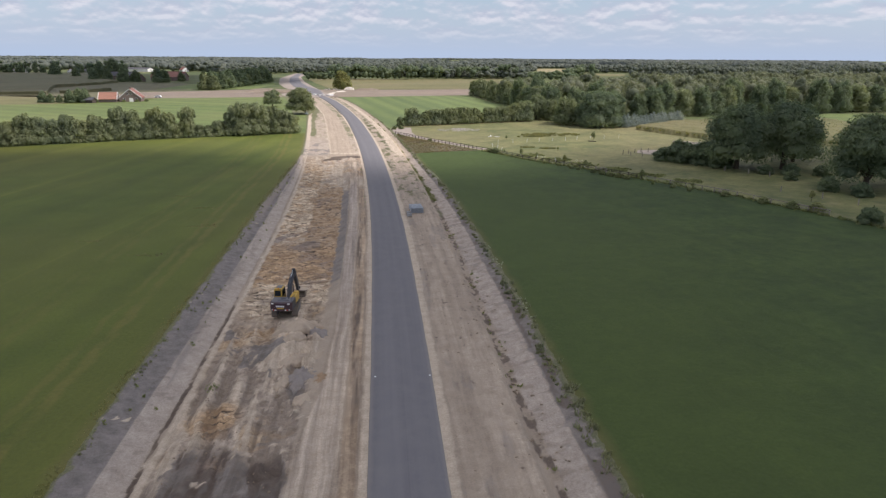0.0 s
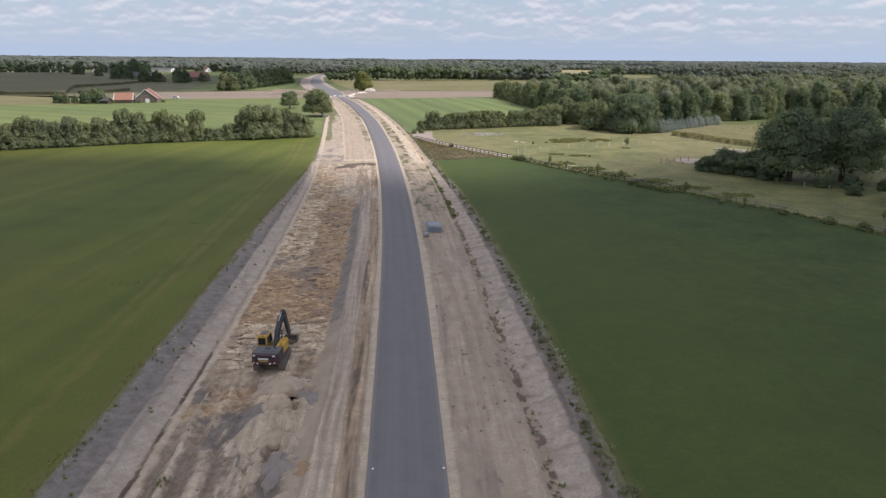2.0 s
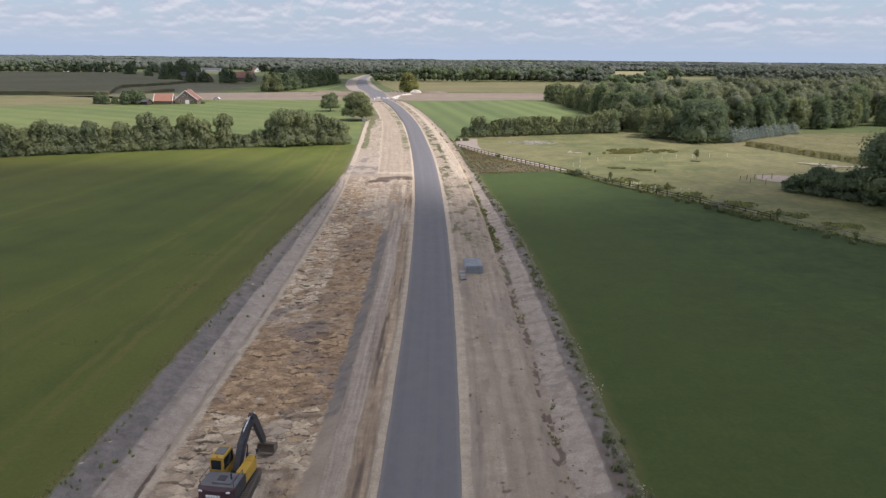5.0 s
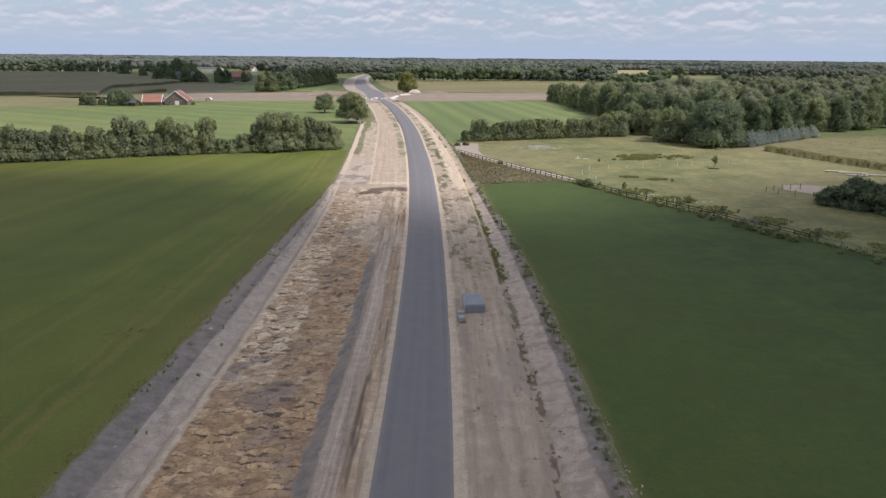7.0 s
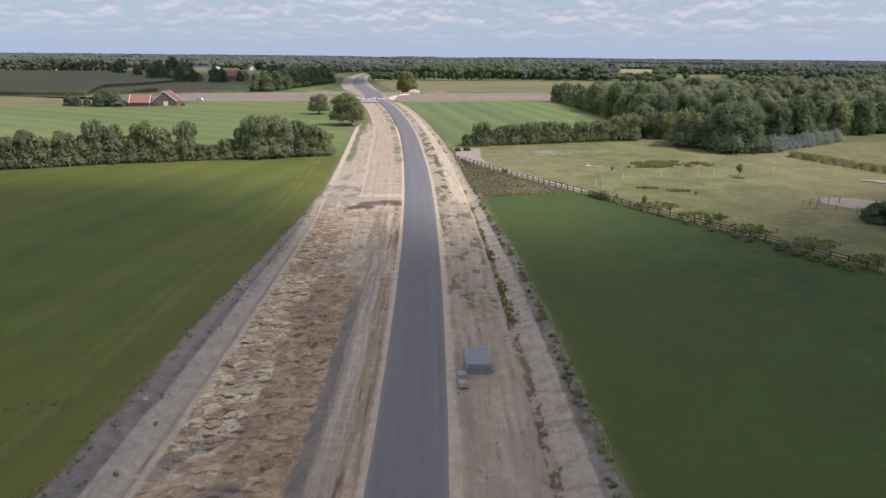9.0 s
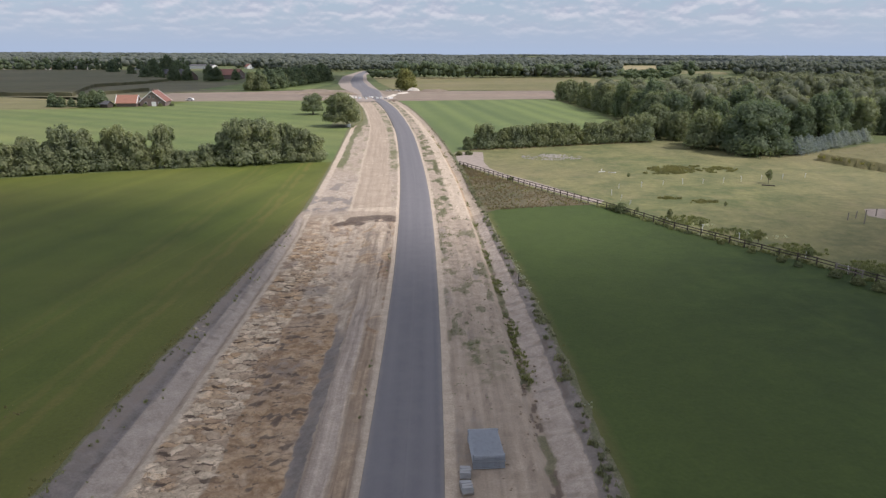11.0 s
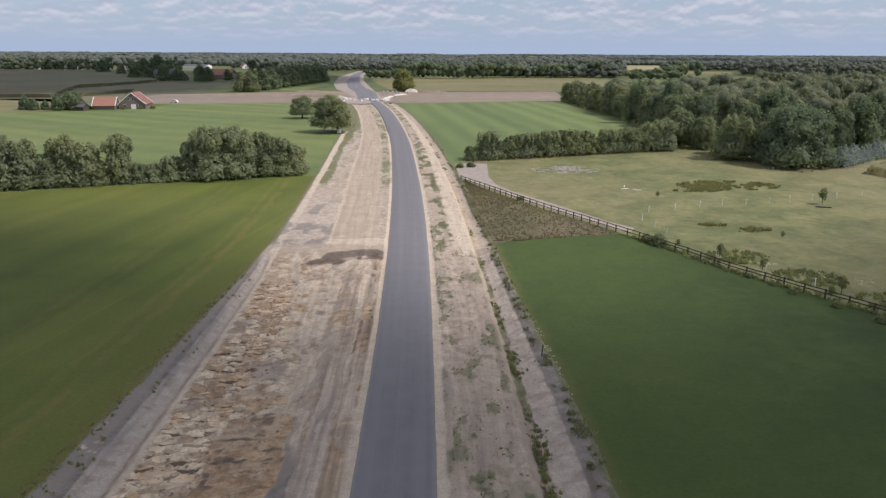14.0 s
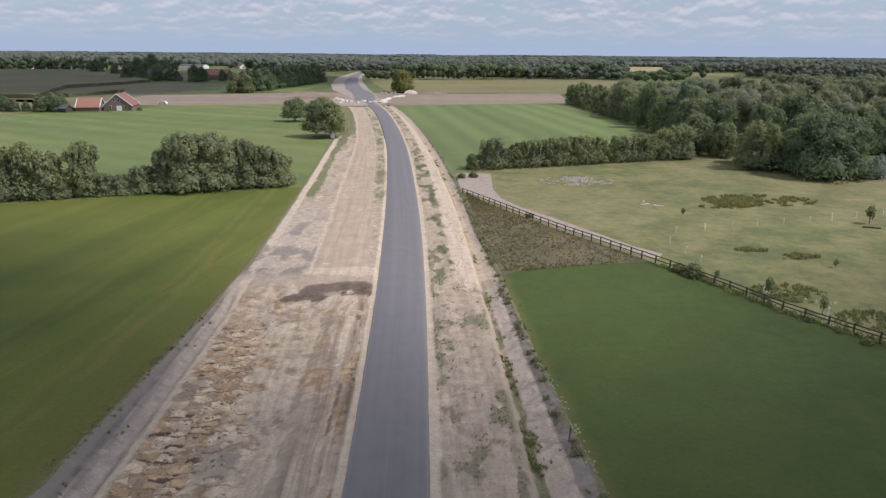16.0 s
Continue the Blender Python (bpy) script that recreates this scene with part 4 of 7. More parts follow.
# ---- plants ----
def leaves(rng, centres, radii, n, size, flat=0.40):
    """Leaf sprays, each one small blade, over the lobes of a crown. Gives vertices and faces."""
    area = radii[:, 0] * radii[:, 2]
    k = rng.choice(len(centres), n, p=area / area.sum())
    u = rng.normal(size=(n, 3))
    u /= np.linalg.norm(u, axis=1)[:, None]
    u[:, 2] = np.where(u[:, 2] < -0.75, -u[:, 2], u[:, 2])
    at = centres[k] + u * radii[k] * (rng.uniform(0.70, 1.12, (n, 1)) + 0.35 * rng.random((n, 1)) ** 4)
    keep = np.ones(n, bool)
    for c, r in zip(centres, radii):
        keep &= (((at - c) / r) ** 2).sum(1) > 0.55
    at, u = at[keep], u[keep]
    n = len(at)
    nrm = u + rng.normal(size=(n, 3)) * flat
    nrm[:, 2] += 0.25
    nrm /= np.linalg.norm(nrm, axis=1)[:, None]
    a = np.cross(nrm, rng.normal(size=(n, 3)))
    a /= np.linalg.norm(a, axis=1)[:, None] + 1e-9
    b = np.cross(nrm, a)
    s = size * rng.uniform(0.5, 1.35, (n, 1))
    v = np.stack([at - a * s, at + a * s, at + b * s * 1.25], 1).reshape(-1, 3)
    return v, np.arange(3 * n).reshape(-1, 3)


ICO = bmesh.new()
bmesh.ops.create_icosphere(ICO, subdivisions=2, radius=1)
ICO_V = np.array([v.co[:] for v in ICO.verts])
ICO_F = np.array([[v.index for v in f.verts] for f in ICO.faces])
ICO.free()
ICO = bmesh.new()
bmesh.ops.create_icosphere(ICO, subdivisions=1, radius=1)
LOW_V = np.array([v.co[:] for v in ICO.verts])
LOW_F = np.array([[v.index for v in f.verts] for f in ICO.faces])
ICO.free()
PHI = (1 + 5 ** 0.5) / 2
RAW_V = np.array([(-1, PHI, 0), (1, PHI, 0), (-1, -PHI, 0), (1, -PHI, 0), (0, -1, PHI), (0, 1, PHI), (0, -1, -PHI), (0, 1, -PHI), (PHI, 0, -1), (PHI, 0, 1), (-PHI, 0, -1), (-PHI, 0, 1)]) / (1 + PHI * PHI) ** 0.5
RAW_F = np.array([(0, 11, 5), (0, 5, 1), (0, 1, 7), (0, 7, 10), (0, 10, 11), (1, 5, 9), (5, 11, 4), (11, 10, 2), (10, 7, 6), (7, 1, 8),
                  (3, 9, 4), (3, 4, 2), (3, 2, 6), (3, 6, 8), (3, 8, 9), (4, 9, 5), (2, 4, 11), (6, 2, 10), (8, 6, 7), (9, 8, 1)])


def lumps(rng, centres, radii, shrink=0.66, rough=0.4, low=0):
    """The closed inner masses of a crown, as uneven balls. Gives vertices and three-cornered faces."""
    bv, bf = ((ICO_V, ICO_F), (LOW_V, LOW_F), (RAW_V, RAW_F))[int(low)]
    v, f = [], []
    for i, (c, r) in enumerate(zip(centres, radii)):
        k = 1 + (rng.random(len(bv)) - 0.5)[:, None] * rough
        v.append(bv * k * r * shrink + c)
        f.append(bf + i * len(bv))
    return np.concatenate(v), np.concatenate(f)


def crown_lobes(rng, h, r, foot, n, skirt=0, sprigs=0):
    """Lobes spread in an egg-shaped crown from foot to h."""
    mid, half = (h + foot) / 2, (h - foot) / 2
    n = int(n * 2.9)
    u = rng.normal(size=(n, 3))
    u /= np.linalg.norm(u, axis=1)[:, None]
    c = u * rng.uniform(0.30, 0.80, (n, 1)) * np.array([r, r, half]) + np.array([0, 0, mid])
    taper = 1 - 0.35 * np.clip((c[:, 2] - mid) / half, 0, 1)
    c[:, :2] *= taper[:, None]
    rad = np.stack([np.full(n, r), np.full(n, r), np.full(n, half)], 1) * rng.uniform(0.13, 0.34, (n, 1))
    c, rad = np.vstack([c, [[0, 0, mid]]]), np.vstack([rad, [[r * 0.6, r * 0.6, half * 0.72]]])
    if skirt:
        a = np.arange(skirt) * 6.283 / skirt + rng.random(skirt)
        z = foot + half * rng.uniform(0.22, 0.5, skirt)
        c = np.vstack([c, np.stack([np.cos(a) * r * 0.58, np.sin(a) * r * 0.58, z], 1)])
        k = rng.uniform(0.34, 0.46, skirt)
        rad = np.vstack([rad, np.stack([k * r, k * r, np.maximum(z - (foot if foot >= 1 else 0), half * 0.3) * 1.02], 1)])
    if sprigs:
        # upright shoots that break the outline
        a, o = rng.uniform(0, 6.283, sprigs), np.sqrt(rng.random(sprigs)) * 0.80
        z = mid + half * (np.sqrt(1 - o * o) * 0.86 + rng.uniform(-0.10, 0.10, sprigs))
        c = np.vstack([c, np.stack([np.cos(a) * o * r, np.sin(a) * o * r, z], 1)])
        k = rng.uniform(0.8, 1.3, sprigs)
        rad = np.vstack([rad, np.stack([k * r * 0.12, k * r * 0.12, k * half * 0.26], 1)])
    return c, rad


def joined(quads, tris):
    """Leaf blades and inner masses in one array."""
    v, f = quads
    return np.concatenate([v, tris[0]]), np.concatenate([f, tris[1] + len(v)])


def tree(seed, h, r, foot, leaf, n_leaf, size, label, category="tree", lobes=12, name="tree", trunk_r=None, group="", shift=0.0, skirt=0, core=0.66, sprigs=0):
    rng = np.random.default_rng(seed)
    ob = thing(name, label, category, group=group)
    c, rad = crown_lobes(rng, h, r, foot, lobes, skirt, sprigs)
    c[:, 0] += shift
    v, f = joined(leaves(rng, c, rad, int(n_leaf * 1.7), size * 0.85), lumps(rng, c, rad, core))
    crown = new("crown", mesh_of("crown", v, f, leaf))
    crown.parent = ob
    bm = bmesh.new()
    tr = trunk_r or max(0.12, h * 0.03)
    rod(bm, (0, 0, -0.2), (shift * 0.5, 0, foot + (h - foot) * 0.35), tr * 1.15, tr * 0.6, 9)
    for i in range(5):
        a = i * 1.26 + rng.random()
        rod(bm, (shift * 0.4, 0, foot * 0.8 + 0.15 * i), (math.cos(a) * r * 0.55 + shift, math.sin(a) * r * 0.55, foot + (h - foot) * 0.45), tr * 0.45, tr * 0.15, 6)
    part("trunk", bm, M_BARK, ob)
    return ob


def plant(proto, x, y, turn, scale=1.0, label=""):
    """A further plant like proto, at (x, y)."""
    ob = copy_thing(proto, pose(x, y, 0, 0, 0, turn))
    ob.scale = (scale, scale, scale)
    return tagged(ob, label)


rng = np.random.default_rng(4)

# field oaks by the narrow path
oak = tree(11, 13.2, 7.7, 1.7, M_LEAF, 9000, 0.38, "broad field oak with a rounded dark green crown", lobes=18, skirt=9, shift=-2.4)
oak.matrix_basis = pose(-20.9, 335.2, 0)
oak_small = tree(12, 9.8, 5.6, 1.3, M_LEAF, 5500, 0.36, "smaller round oak standing in the meadow", lobes=12, skirt=8)
oak_small.matrix_basis = pose(-41.3, 385.5, 0)

# tree hedge across the meadow: bushy foot, a few taller crowns
hedge_a = tree(21, 8.2, 3.9, 0.1, M_LEAF_HEDGE, 5200, 0.30, "bushy alder in the field hedge", lobes=13, group="hedge trees", skirt=7, core=0.55, sprigs=26)
hedge_b = tree(22, 6.2, 3.6, 0.0, M_LEAF_HEDGE, 4200, 0.29, "low dense shrub in the field hedge", lobes=12, group="hedge trees", skirt=7, core=0.55, sprigs=22)
hedge_c = tree(23, 9.8, 3.6, 0.5, M_LEAF_HEDGE, 5600, 0.30, "taller pointed alder in the field hedge", lobes=14, group="hedge trees", skirt=7, core=0.52, sprigs=26)
hedge_d = tree(24, 10.6, 5.8, 0.0, M_LEAF_HEDGE, 8200, 0.31, "broad full tree in the field hedge", lobes=18, group="hedge trees", skirt=7, core=0.6, sprigs=34)


def hedge_y(x):
    return float(np.interp(x, [-330, -110, -75, -54, -40, -20], [140, 220.5, 235, 241.5, 245.5, 251.5]))


used = set()
for x, proto, s in [(-22.3, hedge_b, 1.0), (-25.5, hedge_a, 0.97), (-28.5, hedge_c, 0.93), (-31.0, hedge_b, 1.1), (-34.5, hedge_d, 0.97), (-39.5, hedge_d, 1.0), (-43.6, hedge_a, 0.92), (-47.2, hedge_b, 0.82),
                    (-50.6, hedge_b, 0.62), (-53.6, hedge_b, 0.66), (-57.2, hedge_c, 0.97), (-60.6, hedge_b, 0.72), (-63.5, hedge_a, 0.86), (-67.2, hedge_c, 0.86), (-70.8, hedge_b, 0.9),
                    (-74, hedge_a, 0.95), (-77.8, hedge_c, 0.9), (-81, hedge_b, 0.95), (-84.5, hedge_a, 0.84), (-88.5, hedge_b, 0.95), (-92, hedge_a, 0.88), (-96, hedge_b, 1.0), (-99.5, hedge_a, 0.84),
                    (-103, hedge_c, 0.8), (-107, hedge_b, 1.0), (-111, hedge_a, 0.86), (-115, hedge_b, 1.05), (-119.5, hedge_a, 0.9), (-124, hedge_c, 0.84), (-129, hedge_a, 0.95), (-134, hedge_b, 1.1), (-139, hedge_a, 0.9), (-145, hedge_d, 0.75), (-152, hedge_a, 0.9)]:
    s = s * (1.0 if x > -62 else 1.16)
    y = hedge_y(x) + 3.0 * s
    if proto in used:
        plant(proto, x, y, rng.uniform(0, 360), s)
    else:
        used.add(proto)
        proto.matrix_basis = pose(x, y, 0, 0, 0, 40)
        proto.scale = (s, s, s)

# shrub row between the pasture and the striped meadow
shrub_a = tree(31, 7.0, 3.6, 0.1, M_LEAF_HEDGE, 3600, 0.30, "grey-green willow shrub in the pasture hedge", "shrub", 11, "shrub", group="pasture hedge", skirt=7, core=0.5, sprigs=24)
shrub_b = tree(32, 5.6, 2.8, 0.2, M_LEAF, 2600, 0.28, "slim young tree in the pasture hedge", "shrub", 9, "shrub", group="pasture hedge", skirt=7, core=0.45, sprigs=22)
shrub_a.matrix_basis, shrub_b.matrix_basis = pose(24.5, 275.4, 0), pose(31.0, 277.0, 0)
for x, proto, s in [(19.6, shrub_b, 0.62), (28.0, shrub_b, 0.8), (34.4, shrub_a, 0.9), (38, shrub_b, 1.05), (41.6, shrub_a, 0.95), (45.2, shrub_b, 1.15), (48.8, shrub_a, 0.95), (52.5, shrub_b, 1.1), (55.5, shrub_b, 0.75),
                    (59, shrub_a, 0.92), (62.4, shrub_b, 1.0), (65.8, shrub_a, 0.95), (69.3, shrub_b, 1.1), (73, shrub_a, 1.1), (77, shrub_a, 1.2)]:
    plant(proto, x, 273.6 + (x - 20) * 0.32, rng.uniform(0, 360), s)

xx = rng.uniform(20, 80, 420)
HEDGE_FOOT = np.stack([xx, 271.4 + (xx - 20) * 0.32 + rng.normal(0, 0.5, 420), xx * 0 + 0.02], 1)

# edge of the wood on the east
wood_a = tree(41, 16.0, 6.4, 0.8, M_LEAF_DARK, 6000, 0.42, "tall dark oak at the edge of the wood", lobes=16, group="wood edge trees", skirt=7)
wood_b = tree(42, 12.5, 5.2, 0.3, M_LEAF, 4600, 0.40, "dense round tree at the edge of the wood", lobes=14, group="wood edge trees", skirt=7)
wood_c = tree(43, 10.0, 4.3, 0.2, M_LEAF_HEDGE, 3600, 0.38, "younger olive-green tree at the edge of the wood", lobes=12, group="wood edge trees", skirt=7, core=0.6, sprigs=18)
wood_a.matrix_basis, wood_b.matrix_basis, wood_c.matrix_basis = pose(92.5, 306, 0), pose(84.5, 300, 0), pose(91.0, 480, 0)
for x, y, proto, s in [(93, 470, wood_c, 1.0), (92.5, 461, wood_c, 1.08), (94, 452, wood_c, 0.95), (93.5, 442, wood_c, 1.15), (92.8, 432, wood_c, 1.05), (94, 422, wood_b, 0.92), (93, 411, wood_c, 1.15), (93.6, 400, wood_b, 0.98),
                       (93, 389, wood_b, 0.9), (94, 378, wood_b, 1.05), (93, 366, wood_a, 0.95), (92, 354, wood_b, 1.1), (93, 343, wood_a, 1.12), (92, 332, wood_a, 1.05), (92.5, 320, wood_b, 1.12), (87.5, 294, wood_b, 0.86),
                       (99, 297, wood_a, 0.92), (92, 282, wood_b, 0.9), (97, 272, wood_b, 1.0), (107, 284, wood_a, 0.95), (114, 296, wood_a, 0.98), (123, 300, wood_a, 1.0), (132, 297, wood_a, 0.92), (141, 300, wood_a, 1.02), (150, 306, wood_a, 0.96),
                       (160, 309, wood_b, 1.1), (169, 311, wood_a, 1.0), (178, 316, wood_a, 0.94), (188, 322, wood_b, 1.1), (198, 324, wood_a, 1.05), (208, 326, wood_a, 0.95), (219, 325, wood_a, 1.0), (231, 328, wood_b, 1.2), (243, 326, wood_a, 1.05),
                       (256, 325, wood_a, 1.0), (269, 328, wood_b, 1.2), (283, 327, wood_a, 1.0), (298, 330, wood_a, 1.05)]:
    k = rng.uniform(0.82, 1.2)
    ob = plant(proto, x + rng.uniform(-1.5, 3.5), y + rng.uniform(-2, 5) * (x > 95), rng.uniform(0, 360))
    ob.scale = (s * k, s * k * rng.uniform(0.85, 1.1), s * rng.uniform(0.8, 1.2))
big = tree(44, 15.6, 10.4, 0.3, M_LEAF_DARK, 11000, 0.38, "broad spreading tree reaching low over the pasture", lobes=20, skirt=9)
big.matrix_basis = pose(101.0, 264.5, 0)
side = tree(45, 11.0, 6.0, 0.2, M_LEAF, 5600, 0.38, "bushy tree beside the pasture", lobes=14, skirt=7, core=0.6, sprigs=18)
side.matrix_basis = pose(90.0, 275, 0)

# two great oaks in the east
great = tree(51, 17.6, 9.6, 2.4, M_LEAF_DARK, 16000, 0.36, "great spreading oak with daylight under its crown", lobes=26, trunk_r=0.6, group="great oaks", skirt=5, core=0.55)
great.matrix_basis = pose(98.0, 158.5, 0)
plant(great, 109.8, 156.5, 130, 1.04)
plant(great, 110.0, 127.5, 250, 1.0)
plant(great, 124.0, 131.0, 70, 0.95)
plant(great, 121.0, 168.0, 310, 0.8)
low = tree(52, 6.5, 4.6, 0.1, M_LEAF_DARK, 3600, 0.33, "low dark bush at the foot of the oaks", "bush", 11, "bush", group="oak bushes", skirt=7)
low.matrix_basis = pose(88.6, 171.8, 0)
for x, y, s in [(92.4, 166.5, 1.0), (84.6, 174.0, 0.6), (96.4, 166.0, 1.15), (90.2, 168.8, 0.9), (94.0, 160.5, 0.7), (100.5, 149.5, 0.42), (105.5, 147.0, 0.5), (112.5, 145.5, 0.45), (104.0, 121.0, 0.5), (100.8, 127.5, 0.55), (101.5, 141, 0.4), (87.8, 99.5, 0.5), (91, 94, 0.45)]:
    plant(low, x, y, rng.uniform(0, 360), s)

# willow at the crossing, far stand, farm trees
gold = tree(61, 16.5, 8.0, 0.5, M_LEAF_GOLD, 4200, 0.6, "olive-yellow willow beside the earth heaps", lobes=14, skirt=7)
gold.matrix_basis = pose(-2.0, 580, 0)
far_a = tree(62, 16.0, 7.5, 0.3, M_LEAF_DARK, 2200, 0.8, "dark tree of a far stand", lobes=12, group="far stand", skirt=7)
far_b = tree(63, 13.0, 7.0, 0.2, M_LEAF, 1900, 0.8, "rounded tree of a far stand", lobes=11, group="far stand", skirt=7)
far_a.matrix_basis, far_b.matrix_basis = pose(-84, 734, 0), pose(-110, 572, 0)
for i in range(13):
    q = i / 12
    for k in range(2):
        plant(far_a if (i + k) % 3 else far_b, -102 + 25 * q - 5 * k + rng.uniform(-2, 2), 572 + 160 * q + rng.uniform(-4, 4), rng.uniform(0, 360), rng.uniform(0.74, 0.98))
for x, y, s in [(-250, 745, 0.75), (-238, 748, 0.8), (-216, 725, 0.9), (-206, 730, 0.75), (-181, 716, 1.0), (-176, 722, 0.8), (-164, 740, 0.6), (-142, 738, 0.7), (-135, 740, 0.75), (-262, 800, 1.15), (-250, 806, 1.25), (-238, 802, 1.0), (-112, 830, 0.6), (-95, 860, 0.6), (-300, 840, 0.7), (-345, 900, 0.9)]:
    plant(far_a, x, y, rng.uniform(0, 360), s * rng.uniform(0.9, 1.08))
for x, y, s in [(-166, 419, 0.40), (-162, 421, 0.34), (-157.5, 424, 0.55), (-155, 419, 0.45), (-152, 423, 0.62), (-148, 420, 0.50), (-171, 421, 0.5), (-150.5, 428, 0.6)]:
    plant(far_a, x - 3.5, y + 3, rng.uniform(0, 360), s * 0.82, "small orchard tree beside the farmhouse")


# conifers and young trees
def spruce(seed, h, r, mat, label, group=""):
    g = np.random.default_rng(seed)
    ob = thing("spruce", label, "tree", group=group)
    n = 9
    c = np.stack([g.normal(0, 0.08, n), g.normal(0, 0.08, n), np.linspace(0.12, 0.9, n) * h], 1)
    rad = np.stack([r * (1.02 - np.linspace(0, 0.94, n) ** 1.5)] * 2 + [np.full(n, h * 0.09)], 1)
    v, f = joined(leaves(g, c, rad, 900, 0.20), lumps(g, c, rad))
    crown = new("crown", mesh_of("crown", v, f, mat))
    crown.parent = ob
    part("trunk", rod(bmesh.new(), (0, 0, -0.1), (0, 0, h * 0.5), 0.1, 0.05), M_BARK, ob)
    return ob


blue = spruce(71, 5.4, 3.1, M_LEAF_BLUE, "silvery blue young spruce in a planted row", "spruce row")
blue.matrix_basis = pose(110.8, 262, 0)
for i in range(1, 19):
    q = i / 18
    plant(blue, 110.8 + 39 * q + rng.uniform(-0.4, 0.4), 262 + 29 * q + rng.uniform(-0.5, 0.5), rng.uniform(0, 360), rng.uniform(0.82, 1.1) * (1 - 0.12 * q))

young = tree(72, 3.4, 0.95, 0.7, M_WEED, 420, 0.16, "thin young tree in the pasture", "sapling", 6, "sapling", 0.05, "saplings", core=0.25)
young.matrix_basis = pose(81.8, 220.0, 0)
for x, y, s in [(47.2, 186.5, 0.9), (50.2, 180.5, 0.8), (55.5, 172, 0.95), (53.3, 170.5, 0.7), (58.2, 163.2, 0.9), (52.4, 226, 0.6), (61.5, 196.5, 0.5), (43.5, 192, 0.55), (66, 146, 1.0), (90, 118, 0.9), (72, 133, 0.7)]:
    plant(young, x, y, rng.uniform(0, 360), s * 0.78)

bush = tree(73, 1.9, 1.5, 0.0, M_WEED, 700, 0.16, "low bramble bush along the fence", "bush", 8, "bush", 0.06, "fence bushes", skirt=7)
bush.matrix_basis = pose(41.2, 193.5, 0)
bush_at = [(40.0, 195.6, 0.7), (45.6, 183.2, 0.45), (47.5, 178.5, 0.5), (50.0, 172.6, 0.55), (49.0, 175.4, 0.4), (52.5, 168.0, 0.6), (54.5, 163.5, 0.65), (55.6, 161.2, 0.6), (58.0, 156.8, 0.85), (59.2, 154.0, 0.9), (60.4, 151.5, 0.95), (61.5, 149.2, 0.9), (62.6, 147.0, 0.85),
           (66, 140.0, 0.5), (68.5, 135.2, 0.6), (70.5, 131.5, 0.55), (79, 117.5, 0.8), (82, 112.5, 0.9), (84.5, 109.0, 1.1), (88, 101, 0.9), (90.5, 93, 1.0), (92, 96, 1.2), (75, 125, 0.7), (25.5, 225.0, 0.5), (19.0, 263.0, 0.8), (16.2, 262.0, 0.7)]
for x, y, s in bush_at:
    plant(bush, x, y, rng.uniform(0, 360), s * (0.72 if 130 < y < 190 else 1.0))


def scatter(name, points, sizes, mat, label, category, blades=14, height=1.0, lump=False, seed=5):
    """Many small tufts or stones in one mesh."""
    g = np.random.default_rng(seed)
    v, f, base = [], [], 0
    for (x, y, z), s in zip(points, sizes):
        if lump:
            k = 1 + (g.random(len(LOW_V)) - 0.5)[:, None] * 0.7
            turn = g.uniform(0, 6.28)
            b = LOW_V * k * np.array([1.25, 0.85, 0.62 * height])
            b = np.stack([b[:, 0] * np.cos(turn) - b[:, 1] * np.sin(turn), b[:, 0] * np.sin(turn) + b[:, 1] * np.cos(turn), b[:, 2]], 1)
            v.append(b * s + np.array([x, y, z]))
            f.append(LOW_F + base)
            base += len(LOW_V)
        else:
            a = g.uniform(0, 6.28, blades)
            lean = g.uniform(0.15, 1.0, blades)
            root = np.stack([g.normal(0, 0.28, blades), g.normal(0, 0.28, blades), np.zeros(blades)], 1) * s
            tip = root + np.stack([np.cos(a) * lean * 0.7, np.sin(a) * lean * 0.7, height * g.uniform(0.5, 1.1, blades)], 1) * s
            wide = np.stack([-np.sin(a), np.cos(a), np.zeros(blades)], 1) * s * 0.26
            o = np.array([x, y, z])
            v.append(np.stack([root - wide + o, root + wide + o, tip + o], 1).reshape(-1, 3))
            f.append(np.arange(3 * blades).reshape(-1, 3) + base)
            base += 3 * blades
    return tagged(new(name, mesh_of(name, np.concatenate(v), np.concatenate(f), mat)), label, category, kind="stuff")


def along(n, d_of, y0, y1, seed, thin=None):
    """Places beside the road: n tries, kept where thin(d, y) says so; d_of draws the distance from the middle line."""
    g = np.random.default_rng(seed)
    y = y0 + (y1 - y0) * g.random(n)
    d = d_of(g, y)
    if thin is not None:
        keep = g.random(n) < thin(d, y)
        d, y = d[keep], y[keep]
    return np.stack([d + MID(y), y, np.zeros(len(y))], 1), d, y


def patch(n, cx, cy, rx, ry, seed, z=0.02):
    q = np.random.default_rng(seed)
    a, r = q.uniform(0, 6.28, n), np.sqrt(q.random(n))
    x, y = cx + np.cos(a) * r * rx, cy + np.sin(a) * r * ry
    keep = fbm(x / 2.5, y / 2.5, seed) > 0.40
    return np.stack([x, y, np.full(n, z)], 1)[keep]


g = np.random.default_rng(9)
